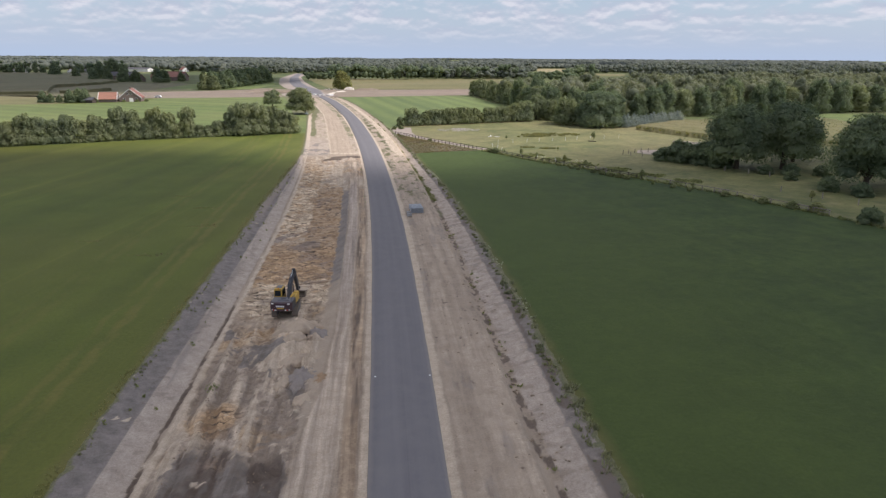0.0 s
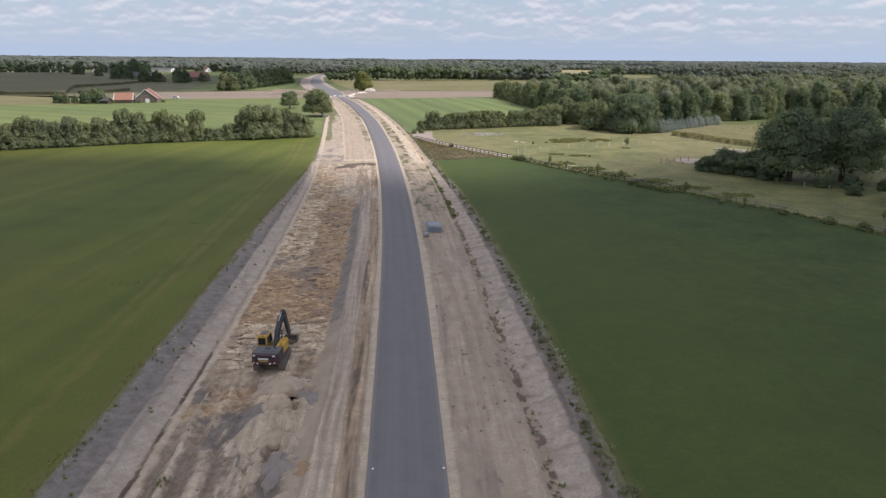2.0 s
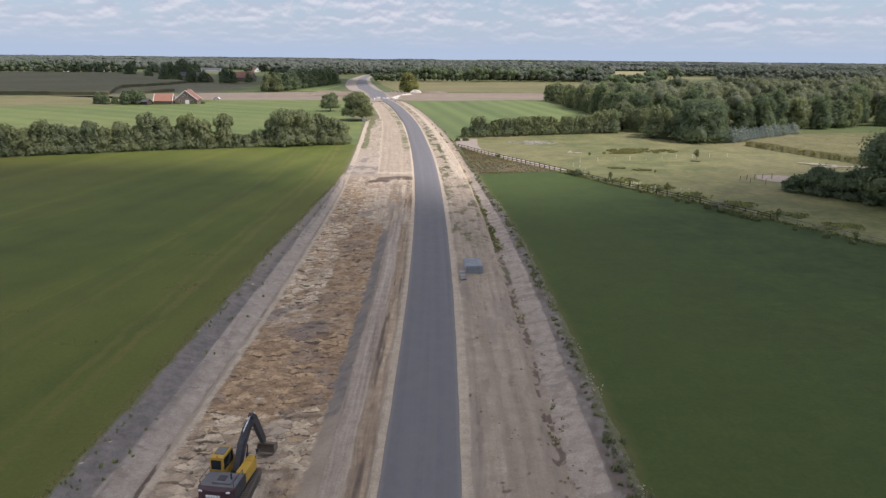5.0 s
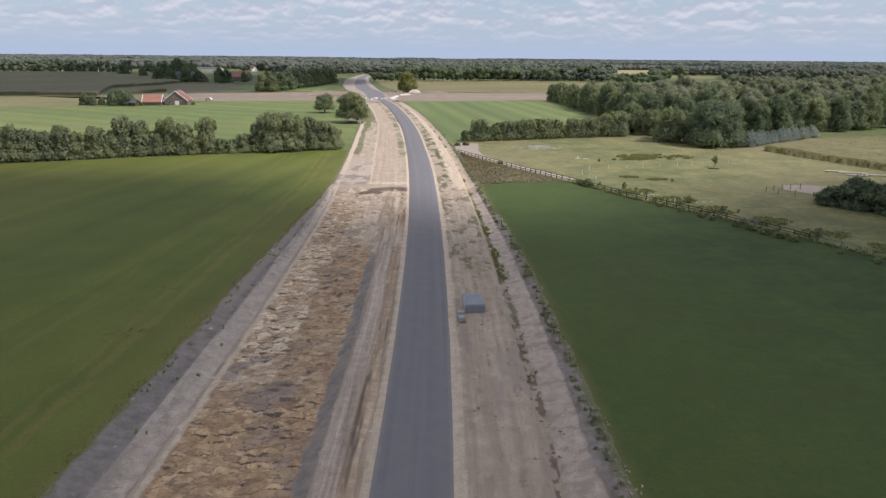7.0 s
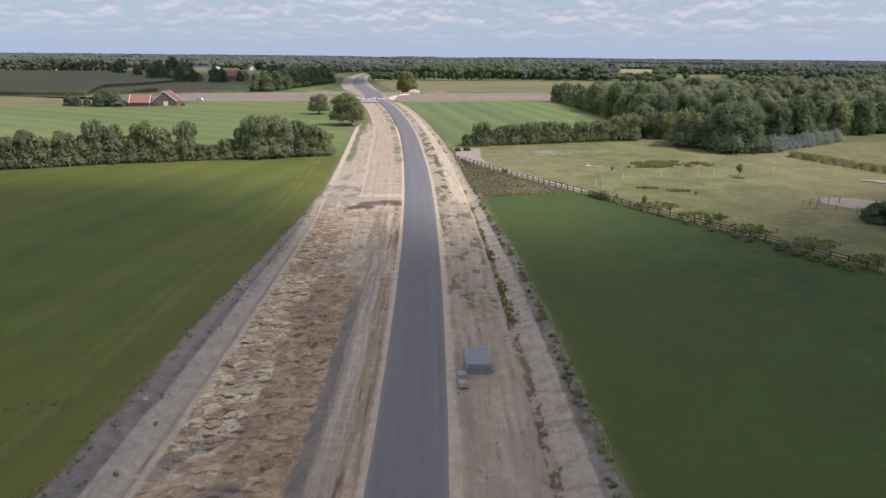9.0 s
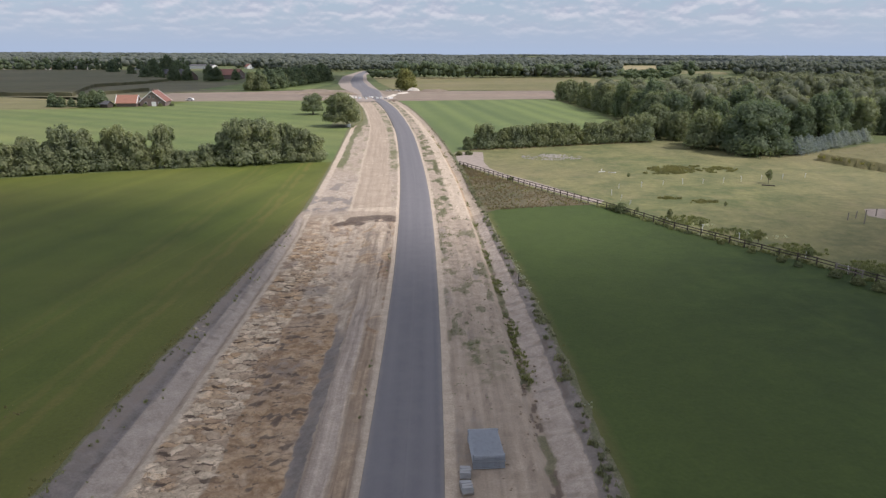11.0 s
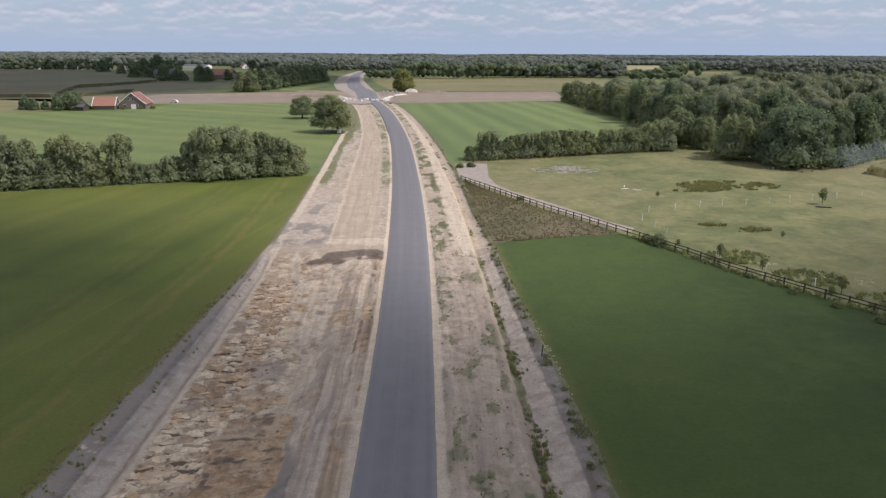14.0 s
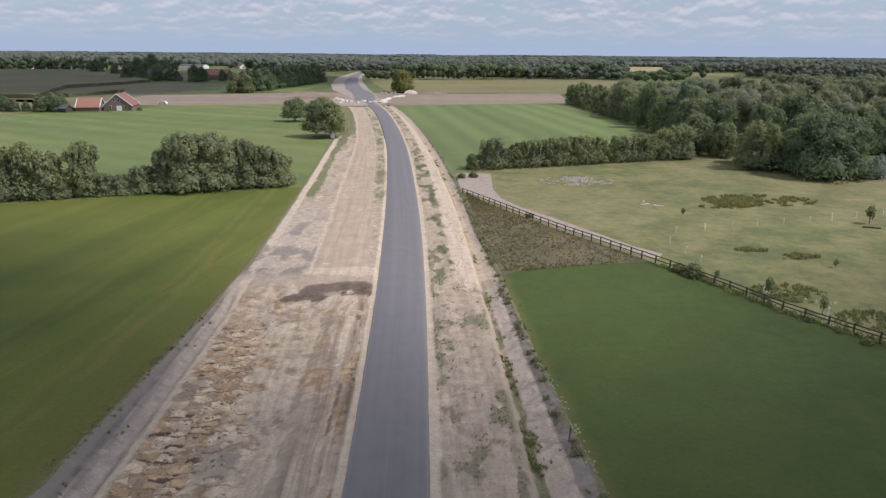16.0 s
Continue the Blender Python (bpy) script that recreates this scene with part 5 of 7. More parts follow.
# weeds in the ditch bottom
p, d, y = along(2600, lambda g, y: DITCH(y) + g.normal(0, 0.42, len(y)) + (fbm(y / 7, y * 0 + 2, 31) - 0.5) * 0.5, 28, 330, 91, lambda d, y: np.clip(step(fbm(y / 6, y * 0, 127), 0.42, 0.6) * (0.08 + 0.92 * step(y, 95, 130)) * (1 - 0.75 * step(y, 190, 206)), 0, 1))
p[:, 2] = -0.62
scatter("ditch_weeds", p, g.uniform(0.12, 0.36, len(p)), M_WEED, "green weeds growing along the ditch bottom", "weeds", 9)
# tufts on the grey strip before the field
p, d, y = along(1500, lambda g, y: RIGHT(y) - 0.5 + g.normal(0, 0.42, len(y)), 28, 330, 92, lambda d, y: step(fbm(y / 4, d / 2, 139), 0.45, 0.62) * (1 - 0.7 * step(y, 196, 210)))
p[:, 2] = -0.05
scatter("bank_weeds", p, g.uniform(0.15, 0.55, len(p)), M_WEED_GREY, "dusty green weeds on the field bank", "weeds", 9)
p, d, y = along(420, lambda g, y: RIGHT(y) + 0.1 + g.normal(0, 0.25, len(y)), 60, 215, 93, lambda d, y: step(fbm(y / 5, d * 0, 149), 0.50, 0.66))
scatter("bank_flowers", p, g.uniform(0.08, 0.2, len(p)), M_FLOWER, "pale flowering weeds on the field edge", "flowers", 8)
# patches on the sandy verge
p, d, y = along(13000, lambda g, y: 3.6 + 5.6 * g.random(len(y)), 125, 300, 94, lambda d, y: step(fbm(d / 1.5, y / 3.2, 113), 0.48, 0.64) * (0.15 + 0.85 * step(y, 122, 140)) * (1 - 0.8 * step(d, 6.6, 7.2) * step(y, 183, 196)))
scatter("verge_weeds", p, g.uniform(0.04, 0.12, len(p)) + 0.10 * g.random(len(p)) ** 6, M_WEED_GREY, "scattered weeds on the sandy verge", "weeds", 6)
p, d, y = along(450, lambda g, y: 3.8 + 5.4 * g.random(len(y)), 26, 150, 95, lambda d, y: step(fbm(d, y / 3, 151), 0.5, 0.7))
p[:, 2] = 0.02
scatter("verge_stones", p, g.uniform(0.03, 0.11, len(p)), M_CLOD, "small dark clods on the sandy verge", "clods", lump=True)
p, d, y = along(620, lambda g, y: DITCH(y) + g.normal(-0.3, 0.9, len(y)), 26, 150, 104, lambda d, y: step(fbm(y / 2.5, d / 2, 183), 0.44, 0.60))
p[:, 2] = np.interp((d - DITCH(y)) / (RIGHT(y) - DITCH(y)), [-0.3, -0.02, 0.02, 0.95], [0.02, -0.70, -0.70, 0.0])
scatter("ditch_clods", p, g.uniform(0.05, 0.16, len(p)), M_CLOD, "broken clods along the edge of the dry ditch", "clods", lump=True)
# tufts on the grey bank on the west
p, d, y = along(520, lambda g, y: LEFT(y) + (-19.4 - LEFT(y)) * np.clip(g.normal(0.35, 0.22, len(y)), 0.02, 0.95), 24, 185, 96, lambda d, y: step(fbm(y / 3, d / 2, 157), 0.5, 0.66))
f_ = (d - LEFT(y)) / (-19.4 - LEFT(y))
p[:, 2] = np.where(f_ < 0.45, 0.02 - 0.33 * step(f_, 0.05, 0.5), -0.29 - 0.6 * step(f_, 0.45, 1.02))
scatter("bank_tufts", p, g.uniform(0.10, 0.36, len(p)), M_WEED, "sparse weeds on the grey soil bank", "weeds", 7)
p, d, y = along(2600, lambda g, y: LEFT(y) + g.normal(-0.15, 0.35, len(y)), 24, 186, 101, lambda d, y: 0.35 + 0.65 * step(fbm(y / 5, d * 0, 179), 0.45, 0.6))
p[:, 2] = 0.02
scatter("edge_grass", p, g.uniform(0.05, 0.12, len(p)), M_EDGE, "browning grass fringe along the field edge", "grass", 7)
p, d, y = along(520, lambda g, y: LEFT(y) + (-19.4 - LEFT(y)) * g.uniform(0.05, 0.2, len(y)), 24, 186, 102, lambda d, y: step(fbm(y / 4, d * 0, 180), 0.5, 0.62))
scatter("bank_top_weeds", p, g.uniform(0.08, 0.25, len(p)), M_WEED_GREY, "dusty weeds at the top of the grey bank", "weeds", 8)
p, d, y = along(420, lambda g, y: DITCH(y) + (RIGHT(y) - DITCH(y)) * g.normal(0.83, 0.05, len(y)), 44, 240, 103, lambda d, y: 0.25 + 0.75 * step(fbm(y / 5, d * 0, 182), 0.42, 0.58))
p[:, 2] = -0.1
scatter("bank_bushes", p, g.uniform(0.25, 0.45, len(p)) + 0.25 * step(y, 95, 130) * g.random(len(p)), M_WEED_GREY, "grey-green bushy weeds along the field bank", "weeds", 26, 0.8)
# clods and stones on the dug ground
p, d, y = along(2600, lambda g, y: -17.4 + (8.6 - 4.0 * step(y, 140, 165)) * g.random(len(y)), 70, 182, 97, lambda d, y: 0.25 + 0.75 * step(fbm(d / 1.3, y / 0.9, 163), 0.5, 0.64))
p[:, 2] = -0.90 + 0.30 * step(d, -16, -8.4) + 0.02
scatter("soil_clods", p, g.uniform(0.04, 0.13, len(p)) * (0.7 + 0.9 * g.random(len(p)) ** 4), M_CLOD, "dry clods of dug earth", "clods", lump=True)
p, d, y = along(900, lambda g, y: -17.0 + 10.5 * g.random(len(y)), 24, 70, 98, lambda d, y: step(fbm(d / 1.3, y / 2, 167), 0.46, 0.62))
p[:, 2] = -0.12
scatter("loose_clods", p, g.uniform(0.03, 0.12, len(p)), M_CLOD, "loose clods on the rutted ground", "clods", lump=True)
p = np.concatenate([patch(70, -29.5, 126, 3.5, 1.2, 211), patch(80, -28, 112, 3.0, 1.2, 212), patch(30, -38, 138, 2.5, 1.0, 213), patch(40, -33, 95, 3.0, 1.0, 214), patch(26, -44, 104, 2.0, 0.8, 215)])
scatter("field_straw", p, g.uniform(0.06, 0.16, len(p)), M_DRY, "wisps of dry mown grass left on the field", "grass", 6)
# verges beyond the step
p, d, y = along(3800, lambda g, y: np.where(g.random(len(y)) < 0.5, TRACK_L(y) - 6 * g.random(len(y)), TRACK_R(y) + (-3.4 - TRACK_R(y)) * g.random(len(y))), 200, 340, 99, lambda d, y: step(fbm(d / 2.2, y / 6, 89), 0.44, 0.58))
scatter("track_weeds", p, g.uniform(0.07, 0.18, len(p)), M_WEED_GREY, "weeds beside the haul track", "weeds", 7)
p = np.stack([-16.7 + g.normal(0, 0.35, 26), 52.2 + g.normal(0, 0.6, 26), np.full(26, -0.15)], 1)
scatter("works_weeds", p, g.uniform(0.08, 0.2, 26), M_WEED, "patch of green weeds among the ruts", "weeds", 9)
p, d, y = along(160, lambda g, y: -3.75 + g.normal(0, 0.14, len(y)), 120, 178, 100, lambda d, y: step(fbm(y / 2, d * 0, 173), 0.56, 0.66))
scatter("edge_weeds", p, g.uniform(0.10, 0.26, len(p)), M_WEED, "small weeds along the asphalt edge", "weeds", 8)


p = np.concatenate([patch(1100, 72, 238.0, 11.0, 5.2, 181), patch(120, 63, 233, 5, 1.6, 182), patch(140, 58.5, 201.6, 3.6, 1.3, 183), patch(50, 54, 205, 2.5, 1.2, 184)])
scatter("rushes", p, g.uniform(0.22, 0.55, len(p)), M_RUSH, "clumps of brown rushes in the pasture", "rushes", 10)
p = patch(1000, 41.5, 258.5, 8.5, 5.2, 185)
scatter("rubble_stones", p, g.uniform(0.06, 0.24, len(p)) * (1 + 0.8 * g.random(len(p)) ** 6), M_STONE, "pale stones strewn over the grass", "stones", lump=True)
p = np.concatenate([patch(24, 48.5, 187.5, 2.2, 1.4, 186), patch(26, 52.5, 184, 2.5, 1.2, 187), patch(16, 56.5, 178.5, 2.0, 1.2, 188), patch(18, 50.5, 177.5, 2.0, 1.0, 189), patch(12, 60, 176, 2.5, 1, 190)])
scatter("yarrow", p, g.uniform(0.15, 0.36, len(p)), M_FLOWER, "white flowering yarrow near the fence", "flowers", 8)
p = np.concatenate([patch(260, 50 + 5 * k, 187 - 9 * k, 4.5, 3.2, 191 + k) for k in range(6)])
scatter("pasture_weeds", p, g.uniform(0.15, 0.5, len(p)), M_WEED, "tall weeds behind the fence", "weeds", 8)
p = np.concatenate([np.stack([fence_x(yy) + g.normal(0, 0.5, len(yy)), yy, np.zeros(len(yy))], 1) for yy in [g.uniform(92, 198, 900)]])
scatter("fence_weeds", p, g.uniform(0.15, 0.55, len(p)), M_WEED, "long grass and weeds under the fence", "weeds", 8)
def corner(n):
    q = g.uniform(196, 245, n)
    return np.stack([np.interp(q, [196, 205, 215, 249], [16.6, 16.2, 16, 16.0]) + g.random(n) * np.interp(q, [196, 200, 205.5, 223, 236, 245], [3, 20.5, 18.0, 9.2, 3.2, 0.2]), q, np.full(n, 0.03)], 1)


p = corner(3600)
p = p[fbm(p[:, 0] / 3, p[:, 1] / 3, 207) > 0.42]
scatter("dry_grass", p, g.uniform(0.12, 0.32, len(p)), M_DRY, "dry reddish-brown grass tufts", "grass", 7)
p = corner(1300)
p = p[fbm(p[:, 0] / 3, p[:, 1] / 3, 207) < 0.50]
scatter("corner_weeds", p, g.uniform(0.12, 0.34, len(p)), M_EDGE, "dull olive weeds among dry grass", "weeds", 7)


scatter("hedge_foot_grass", HEDGE_FOOT, g.uniform(0.2, 0.5, len(HEDGE_FOOT)), M_DRY, "pale dead grass at the foot of the hedge", "grass", 8)


# ---- woods without number ----
def woodland(name, pts, heights, widths, mat, label, seed, leaf_n=0, leaf_s=0.6, lobes=3, low=False):
    q = np.random.default_rng(seed)
    c, r = [], []
    for (x, y), h, wd in zip(pts, heights, widths):
        if not leaf_n:
            # far crowns: one uneven mass each
            s = q.uniform(0.6, 1.0)
            c.append((x, y, h * 0.5))
            r.append((wd * s, wd * s, h * 0.52))
            continue
        for k in range(lobes):
            a, o = q.uniform(0, 6.28), q.uniform(0.0, 0.75) * wd
            s = q.uniform(0.28, 0.80)
            top = h * q.uniform(0.82, 1.0) if k else h
            c.append((x + math.cos(a) * o, y + math.sin(a) * o, top - h * 0.30 * s - 1.0))
            r.append((wd * s, wd * s, h * 0.30 * s + 1.0))
        c.append((x, y, h * 0.34))
        r.append((wd * 0.8, wd * 0.8, h * 0.37))
    c, r = np.array(c), np.array(r)
    v, f = lumps(q, c, r, 1.0 if not leaf_n else 0.7, 0.4 if leaf_n else 0.6, low)
    if leaf_n:
        n = leaf_n * len(pts)
        k = q.integers(0, len(c), n)
        u = q.normal(size=(n, 3))
        u /= np.linalg.norm(u, axis=1)[:, None]
        u[:, 2] = np.abs(u[:, 2]) * 1.0 - 0.25
        at = c[k] + u * r[k] * (q.uniform(0.72, 1.12, (n, 1)) + 0.35 * q.random((n, 1)) ** 4)
        nr = u + q.normal(size=(n, 3)) * 0.32
        a = np.cross(nr, q.normal(size=(n, 3)))
        a /= np.linalg.norm(a, axis=1)[:, None] + 1e-9
        b = np.cross(nr / (np.linalg.norm(nr, axis=1)[:, None] + 1e-9), a)
        s = leaf_s * q.uniform(0.6, 1.3, (n, 1))
        lv = np.stack([at - a * s, at + a * s, at + b * s * 1.2], 1).reshape(-1, 3)
        lf = np.arange(3 * n).reshape(-1, 3)
        f = np.concatenate([lf, f + len(lv)])
        v = np.concatenate([lv, v])
    return tagged(new(name, mesh_of(name, v, f, mat)), label, "wood", kind="stuff")


def inside(x, y, outline):
    hit, j = False, len(outline) - 1
    for i in range(len(outline)):
        (xi, yi), (xj, yj) = outline[i], outline[j]
        if (yi > y) != (yj > y) and x < (xj - xi) * (y - yi) / (yj - yi) + xi:
            hit = not hit
        j = i
    return hit


q = np.random.default_rng(77)
WOOD = [(98, 305), (98, 470), (140, 560), (230, 620), (330, 700), (520, 720), (700, 600), (640, 420), (420, 335), (300, 334), (200, 330), (130, 305)]
pts = [(x, y) for x, y in zip(q.uniform(96, 700, 2600), q.uniform(300, 720, 2600)) if inside(x, y, WOOD)]
pts = [p for i, p in enumerate(pts) if all((p[0] - o[0]) ** 2 + (p[1] - o[1]) ** 2 > 70 for o in pts[:i])]
hts = [11.5 + 6.5 * vnoise(np.array([p[0] / 40]), np.array([p[1] / 40]), 3)[0] + q.normal(0, 1.7) - 3.5 * step(p[1], 400, 480) - 4.0 * step(p[1] - 0.5 * (p[0] - 120), 440, 520) * (p[0] < 280) for p in pts]
woodland("woodland", pts, hts, [q.uniform(4.2, 8.2) for _ in pts], M_LEAF_FAR, "close green crowns of a broadleaf wood", 78, 460, 0.47, 7, True)

def crop_block(outline, high, mat, label):
    """Tall crop as a block with a rough top and a ragged standing edge."""
    bm = bmesh.new()
    ring = []
    for (x0, y0), (x1, y1) in zip(outline, outline[1:] + outline[:1]):
        n = max(1, int(math.hypot(x1 - x0, y1 - y0) / 5))
        ring += [(x0 + (x1 - x0) * i / n, y0 + (y1 - y0) * i / n) for i in range(n)]
    jit = np.random.default_rng(len(ring))
    ring = [(x + jit.uniform(-0.5, 0.5), y + jit.uniform(-0.5, 0.5)) for x, y in ring]
    lo = [bm.verts.new((x, y, -0.1)) for x, y in ring]
    hi = [bm.verts.new((x, y, high + jit.uniform(-0.25, 0.25))) for x, y in ring]
    bm.faces.new(hi)
    for i in range(len(ring)):
        j = (i + 1) % len(ring)
        bm.faces.new((lo[i], lo[j], hi[j], hi[i]))
    bmesh.ops.triangulate(bm, faces=[f for f in bm.faces if len(f.verts) > 4])
    bmesh.ops.recalc_face_normals(bm, faces=bm.faces)
    return tagged(part("maize_crop", bm, mat), label, "crop", kind="stuff")


crop_block([(-700, 470), (-520, 480), (-261, 506), (-203, 504), (-222, 560), (-236, 606), (-219, 664), (-216, 707), (-262, 790), (-340, 985), (-900, 960)], 2.2, M_MAIZE, "wide field of tall standing maize")
crop_block([(-191, 516), (-178, 560), (-187, 566), (-201, 521)], 2.0, M_MAIZE, "narrow strip of tall standing maize")

# a plot of standing crop beside the spruces
CROP = [(111.5, 252), (116, 238), (121, 225), (128, 205), (150, 196), (205, 215), (215, 279), (160, 279), (140, 272), (122, 261)]
gx_, gy_ = np.meshgrid(np.arange(108, 218, 1.0), np.arange(192, 284, 1.0))
in_ = np.array([[inside(a, b, CROP) for a, b in zip(ra, rb)] for ra, rb in zip(gx_, gy_)])
top_ = np.where(in_, 1.25 + 0.6 * fbm(gx_ / 1.3, gy_ / 1.3, 221) + 0.5 * fbm(gx_ / 9, gy_ / 9, 222), -0.5)
tagged(new("standing_crop", mesh_of("standing_crop", np.stack([gx_ + 0.6 * fbm(gx_, gy_, 223), gy_ + 0.6 * fbm(gx_, gy_, 224), top_], -1).reshape(-1, 3), grid_faces(*gx_.shape), M_CROP)),
       "plot of yellowing standing crop", "crop", kind="stuff")
p = np.stack([g.uniform(110, 215, 9000), g.uniform(194, 281, 9000), np.full(9000, 0.9)], 1)
p = np.array([k for k in p if inside(k[0], k[1], CROP)])
scatter("crop_leaves", p, g.uniform(0.5, 0.9, len(p)), M_CROP_LEAF, "leaf tips of the standing crop", "crop", 5, 1.3)

# woods and tree lines out to the horizon
pts, hts, wds = [], [], []
y = 830.0
while y < 4600:
    gap = 6.5 + (y - 800) * 0.0056
    half = 0.80 * y + 120
    n = int(2 * half / gap)
    xs = np.linspace(-half, half, n) + q.uniform(-gap, gap, n) * 0.5
    jy = y + q.uniform(-0.5, 0.5, n) * gap * 2.4
    dens = fbm(xs / 260, jy / 150, 201, 3)
    for x_, y_, m_ in zip(xs, jy, dens):
        mid = -57 + (y_ - 1000) * 0.12
        if y_ < 1040 and -75 < x_ < -20:
            continue
        if y_ < 1000 and (-900 < x_ < -190):
            continue
        side_ = (x_ - 5) / (y_ - 90)
        if 0.30 < side_ < 0.36 and y_ < 1470 or 0.36 <= side_ < 0.475 and y_ < 1110:
            continue
        thr = 0.40 if 0 < x_ < 330 and y_ < 1000 else (0.54 if x_ < -60 and y_ < 2600 else 0.50)
        if m_ < thr or (x_ < 0 and y_ < 950 and x_ > -190 and q.random() < 0.75):
            continue
        pts.append((x_, y_))
        h_ = (11 + 9 * vnoise(np.array([x_ / 120]), np.array([y_ / 120]), 5)[0]) * q.uniform(0.7, 1.15)
        hts.append(h_)
        wds.append(max(5.5, gap * 0.85) * q.uniform(0.7, 1.5))
    y += gap * 2.1
near = [i for i in range(len(pts)) if pts[i][1] < 1150]
rest = [i for i in range(len(pts)) if pts[i][1] >= 1150]
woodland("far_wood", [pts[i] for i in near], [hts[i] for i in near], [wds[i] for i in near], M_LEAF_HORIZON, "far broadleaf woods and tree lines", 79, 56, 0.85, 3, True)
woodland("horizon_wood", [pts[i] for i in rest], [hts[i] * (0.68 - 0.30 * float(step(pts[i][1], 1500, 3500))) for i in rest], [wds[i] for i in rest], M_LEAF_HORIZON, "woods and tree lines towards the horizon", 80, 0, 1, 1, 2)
# tree line closing the western fields
pts = [(x, 965 + (x + 900) * 0.03 + q.uniform(-8, 8)) for x in np.arange(-900, -280, 5.0) if vnoise(np.array([x / 45]), np.array([0.5]), 9)[0] > 0.15]
woodland("tree_line", pts, [q.uniform(11, 19) for _ in pts], [q.uniform(4, 7) for _ in pts], M_LEAF_DARK, "dark tree line behind the western fields", 81, 40, 0.9, 3, True)
pts = [(x, 775 + q.uniform(0, 14)) for x in np.arange(-38, -12, 6)]
pts += [(x, 780 + 0.24 * x + q.uniform(-3, 28)) for x in np.arange(-10, 330, 5.0)]
pts += [(219 + 58 * k / 9 + q.uniform(-3, 3), 772 + 26 * k / 9 + q.uniform(-3, 6)) for k in range(10)]
woodland("wood_front", pts, [q.uniform(12, 19) if p[0] > -12 and p[0] < 215 or p[0] > 280 else q.uniform(7, 11) for p in pts], [q.uniform(5, 7.5) for _ in pts], M_LEAF_DARK, "front of the wood beyond the stubble", 82, 260, 0.62, 7, True)


# ---- fences ----
def fence_line(points, gap):
    """Evenly spaced places along a bent line."""
    out = []
    for (x0, y0), (x1, y1) in zip(points, points[1:]):
        n = max(1, round(math.hypot(x1 - x0, y1 - y0) / gap))
        out += [(x0 + (x1 - x0) * i / n, y0 + (y1 - y0) * i / n) for i in range(n)]
    return out + [points[-1]]


def rail_fence(points, gap, height, label, rails, mat, seed):
    r = random.Random(seed)
    ob = thing("pasture_fence", label, "fence")
    post = part("post", box(bmesh.new(), -0.075, 0.075, -0.075, 0.075, -0.2, height, 0.015), mat, ob)
    rail = None
    at = fence_line(points, gap)
    for i, (x, y) in enumerate(at):
        p = post if i == 0 else new("post", post.data)
        p.parent = ob
        p.matrix_basis = pose(x, y, 0, r.uniform(-2.5, 2.5), r.uniform(-2.5, 2.5), r.uniform(0, 20))
        if i + 1 < len(at):
            x1, y1 = at[i + 1]
            length = math.hypot(x1 - x, y1 - y)
            for z in rails:
                if rail is None:
                    rail = part("rail", box(bmesh.new(), 0, 1, -0.03, 0.03, -0.06, 0.06), mat, ob)
                    k = rail
                else:
                    k = new("rail", rail.data)
                k.parent = ob
                k.matrix_basis = pose(x, y, z + r.uniform(-0.02, 0.02), 0, r.uniform(-0.6, 0.6), math.degrees(math.atan2(y1 - y, x1 - x)))
                k.scale = (length, 1, 1)
    return ob


rail_fence(FENCE[:7], 2.15, 1.15, "dark wooden post-and-rail fence along the gravel path", (0.55, 1.05), M_WOOD_DARK, 1)
rail_fence(FENCE[6:12], 2.6, 1.15, "weathered dark rail fence overgrown with weeds", (0.6, 1.0), M_WOOD_DARK, 2)
rail_fence([(66.0, 146.5), (77.5, 124.5), (83.0, 109.5)], 4.2, 1.1, "old grey post fence at the field edge", (0.95,), M_WOOD, 3)


def stake(x, y, h, lean, r):
    ob = thing("fence_stake", "thin white electric-fence stake in the pasture", "stake", pose(x, y, 0, lean, lean * 0.6, 0), "white stakes")
    part("shaft", rod(bmesh.new(), (0, 0, -0.1), (0, 0, h), r, r, 6), M_WHITE, ob)
    part("insulator", box(bmesh.new(), -r * 1.6, r * 1.6, -r * 1.6, r * 1.6, h - 0.12, h - 0.02), M_WHITE, ob, "small insulator near the top")


for x, y, h, lean in [(46.9, 214.8, 1.1, 3), (52.4, 216.6, 1.1, -4), (57.7, 218.5, 1.0, 6), (62.3, 219.2, 1.25, -3), (67.2, 220.2, 1.0, 5), (72.2, 221.1, 1.1, 2), (76.8, 222.3, 1.3, -3), (82.4, 224.4, 1.1, 4), (88, 225.5, 1.1, -2), (94, 227, 1.1, 5),
                     (43.5, 208.1, 1.2, -2), (44.0, 203.6, 1.1, 10), (44.4, 199.4, 1.0, 14), (49.9, 179.2, 1.35, 3), (47.4, 188.0, 1.2, 8), (53.8, 174.5, 1.2, -4), (58.5, 164.5, 1.2, 3), (60.5, 158.0, 1.1, -5)]:
    stake(x, y, h, lean, 0.05)

sheet("sand_paddock", [(84.2, 189.5), (87.5, 184.6), (92.5, 183.5), (99, 182.5), (100, 189), (92.4, 194.8), (87, 195)], 0.05, M_GRAVEL, "pale sandy paddock floor by the oaks", "sand")
for x, y in [(78.5, 186.5), (80.8, 187.8), (83.2, 188.8), (85.5, 189.4), (88, 189.8), (79.8, 184.0), (82.6, 182.2), (85.6, 180.6), (88.6, 179.4), (92, 178.2)]:
    ob = thing("paddock_post", "grey wooden paddock post set upright", "post", pose(x, y, 0, rng.uniform(-4, 4), rng.uniform(-4, 4), 0), "paddock posts")
    part("shaft", rod(bmesh.new(), (0, 0, -0.2), (0, 0, 1.35), 0.11, 0.10, 8), M_WOOD, ob)
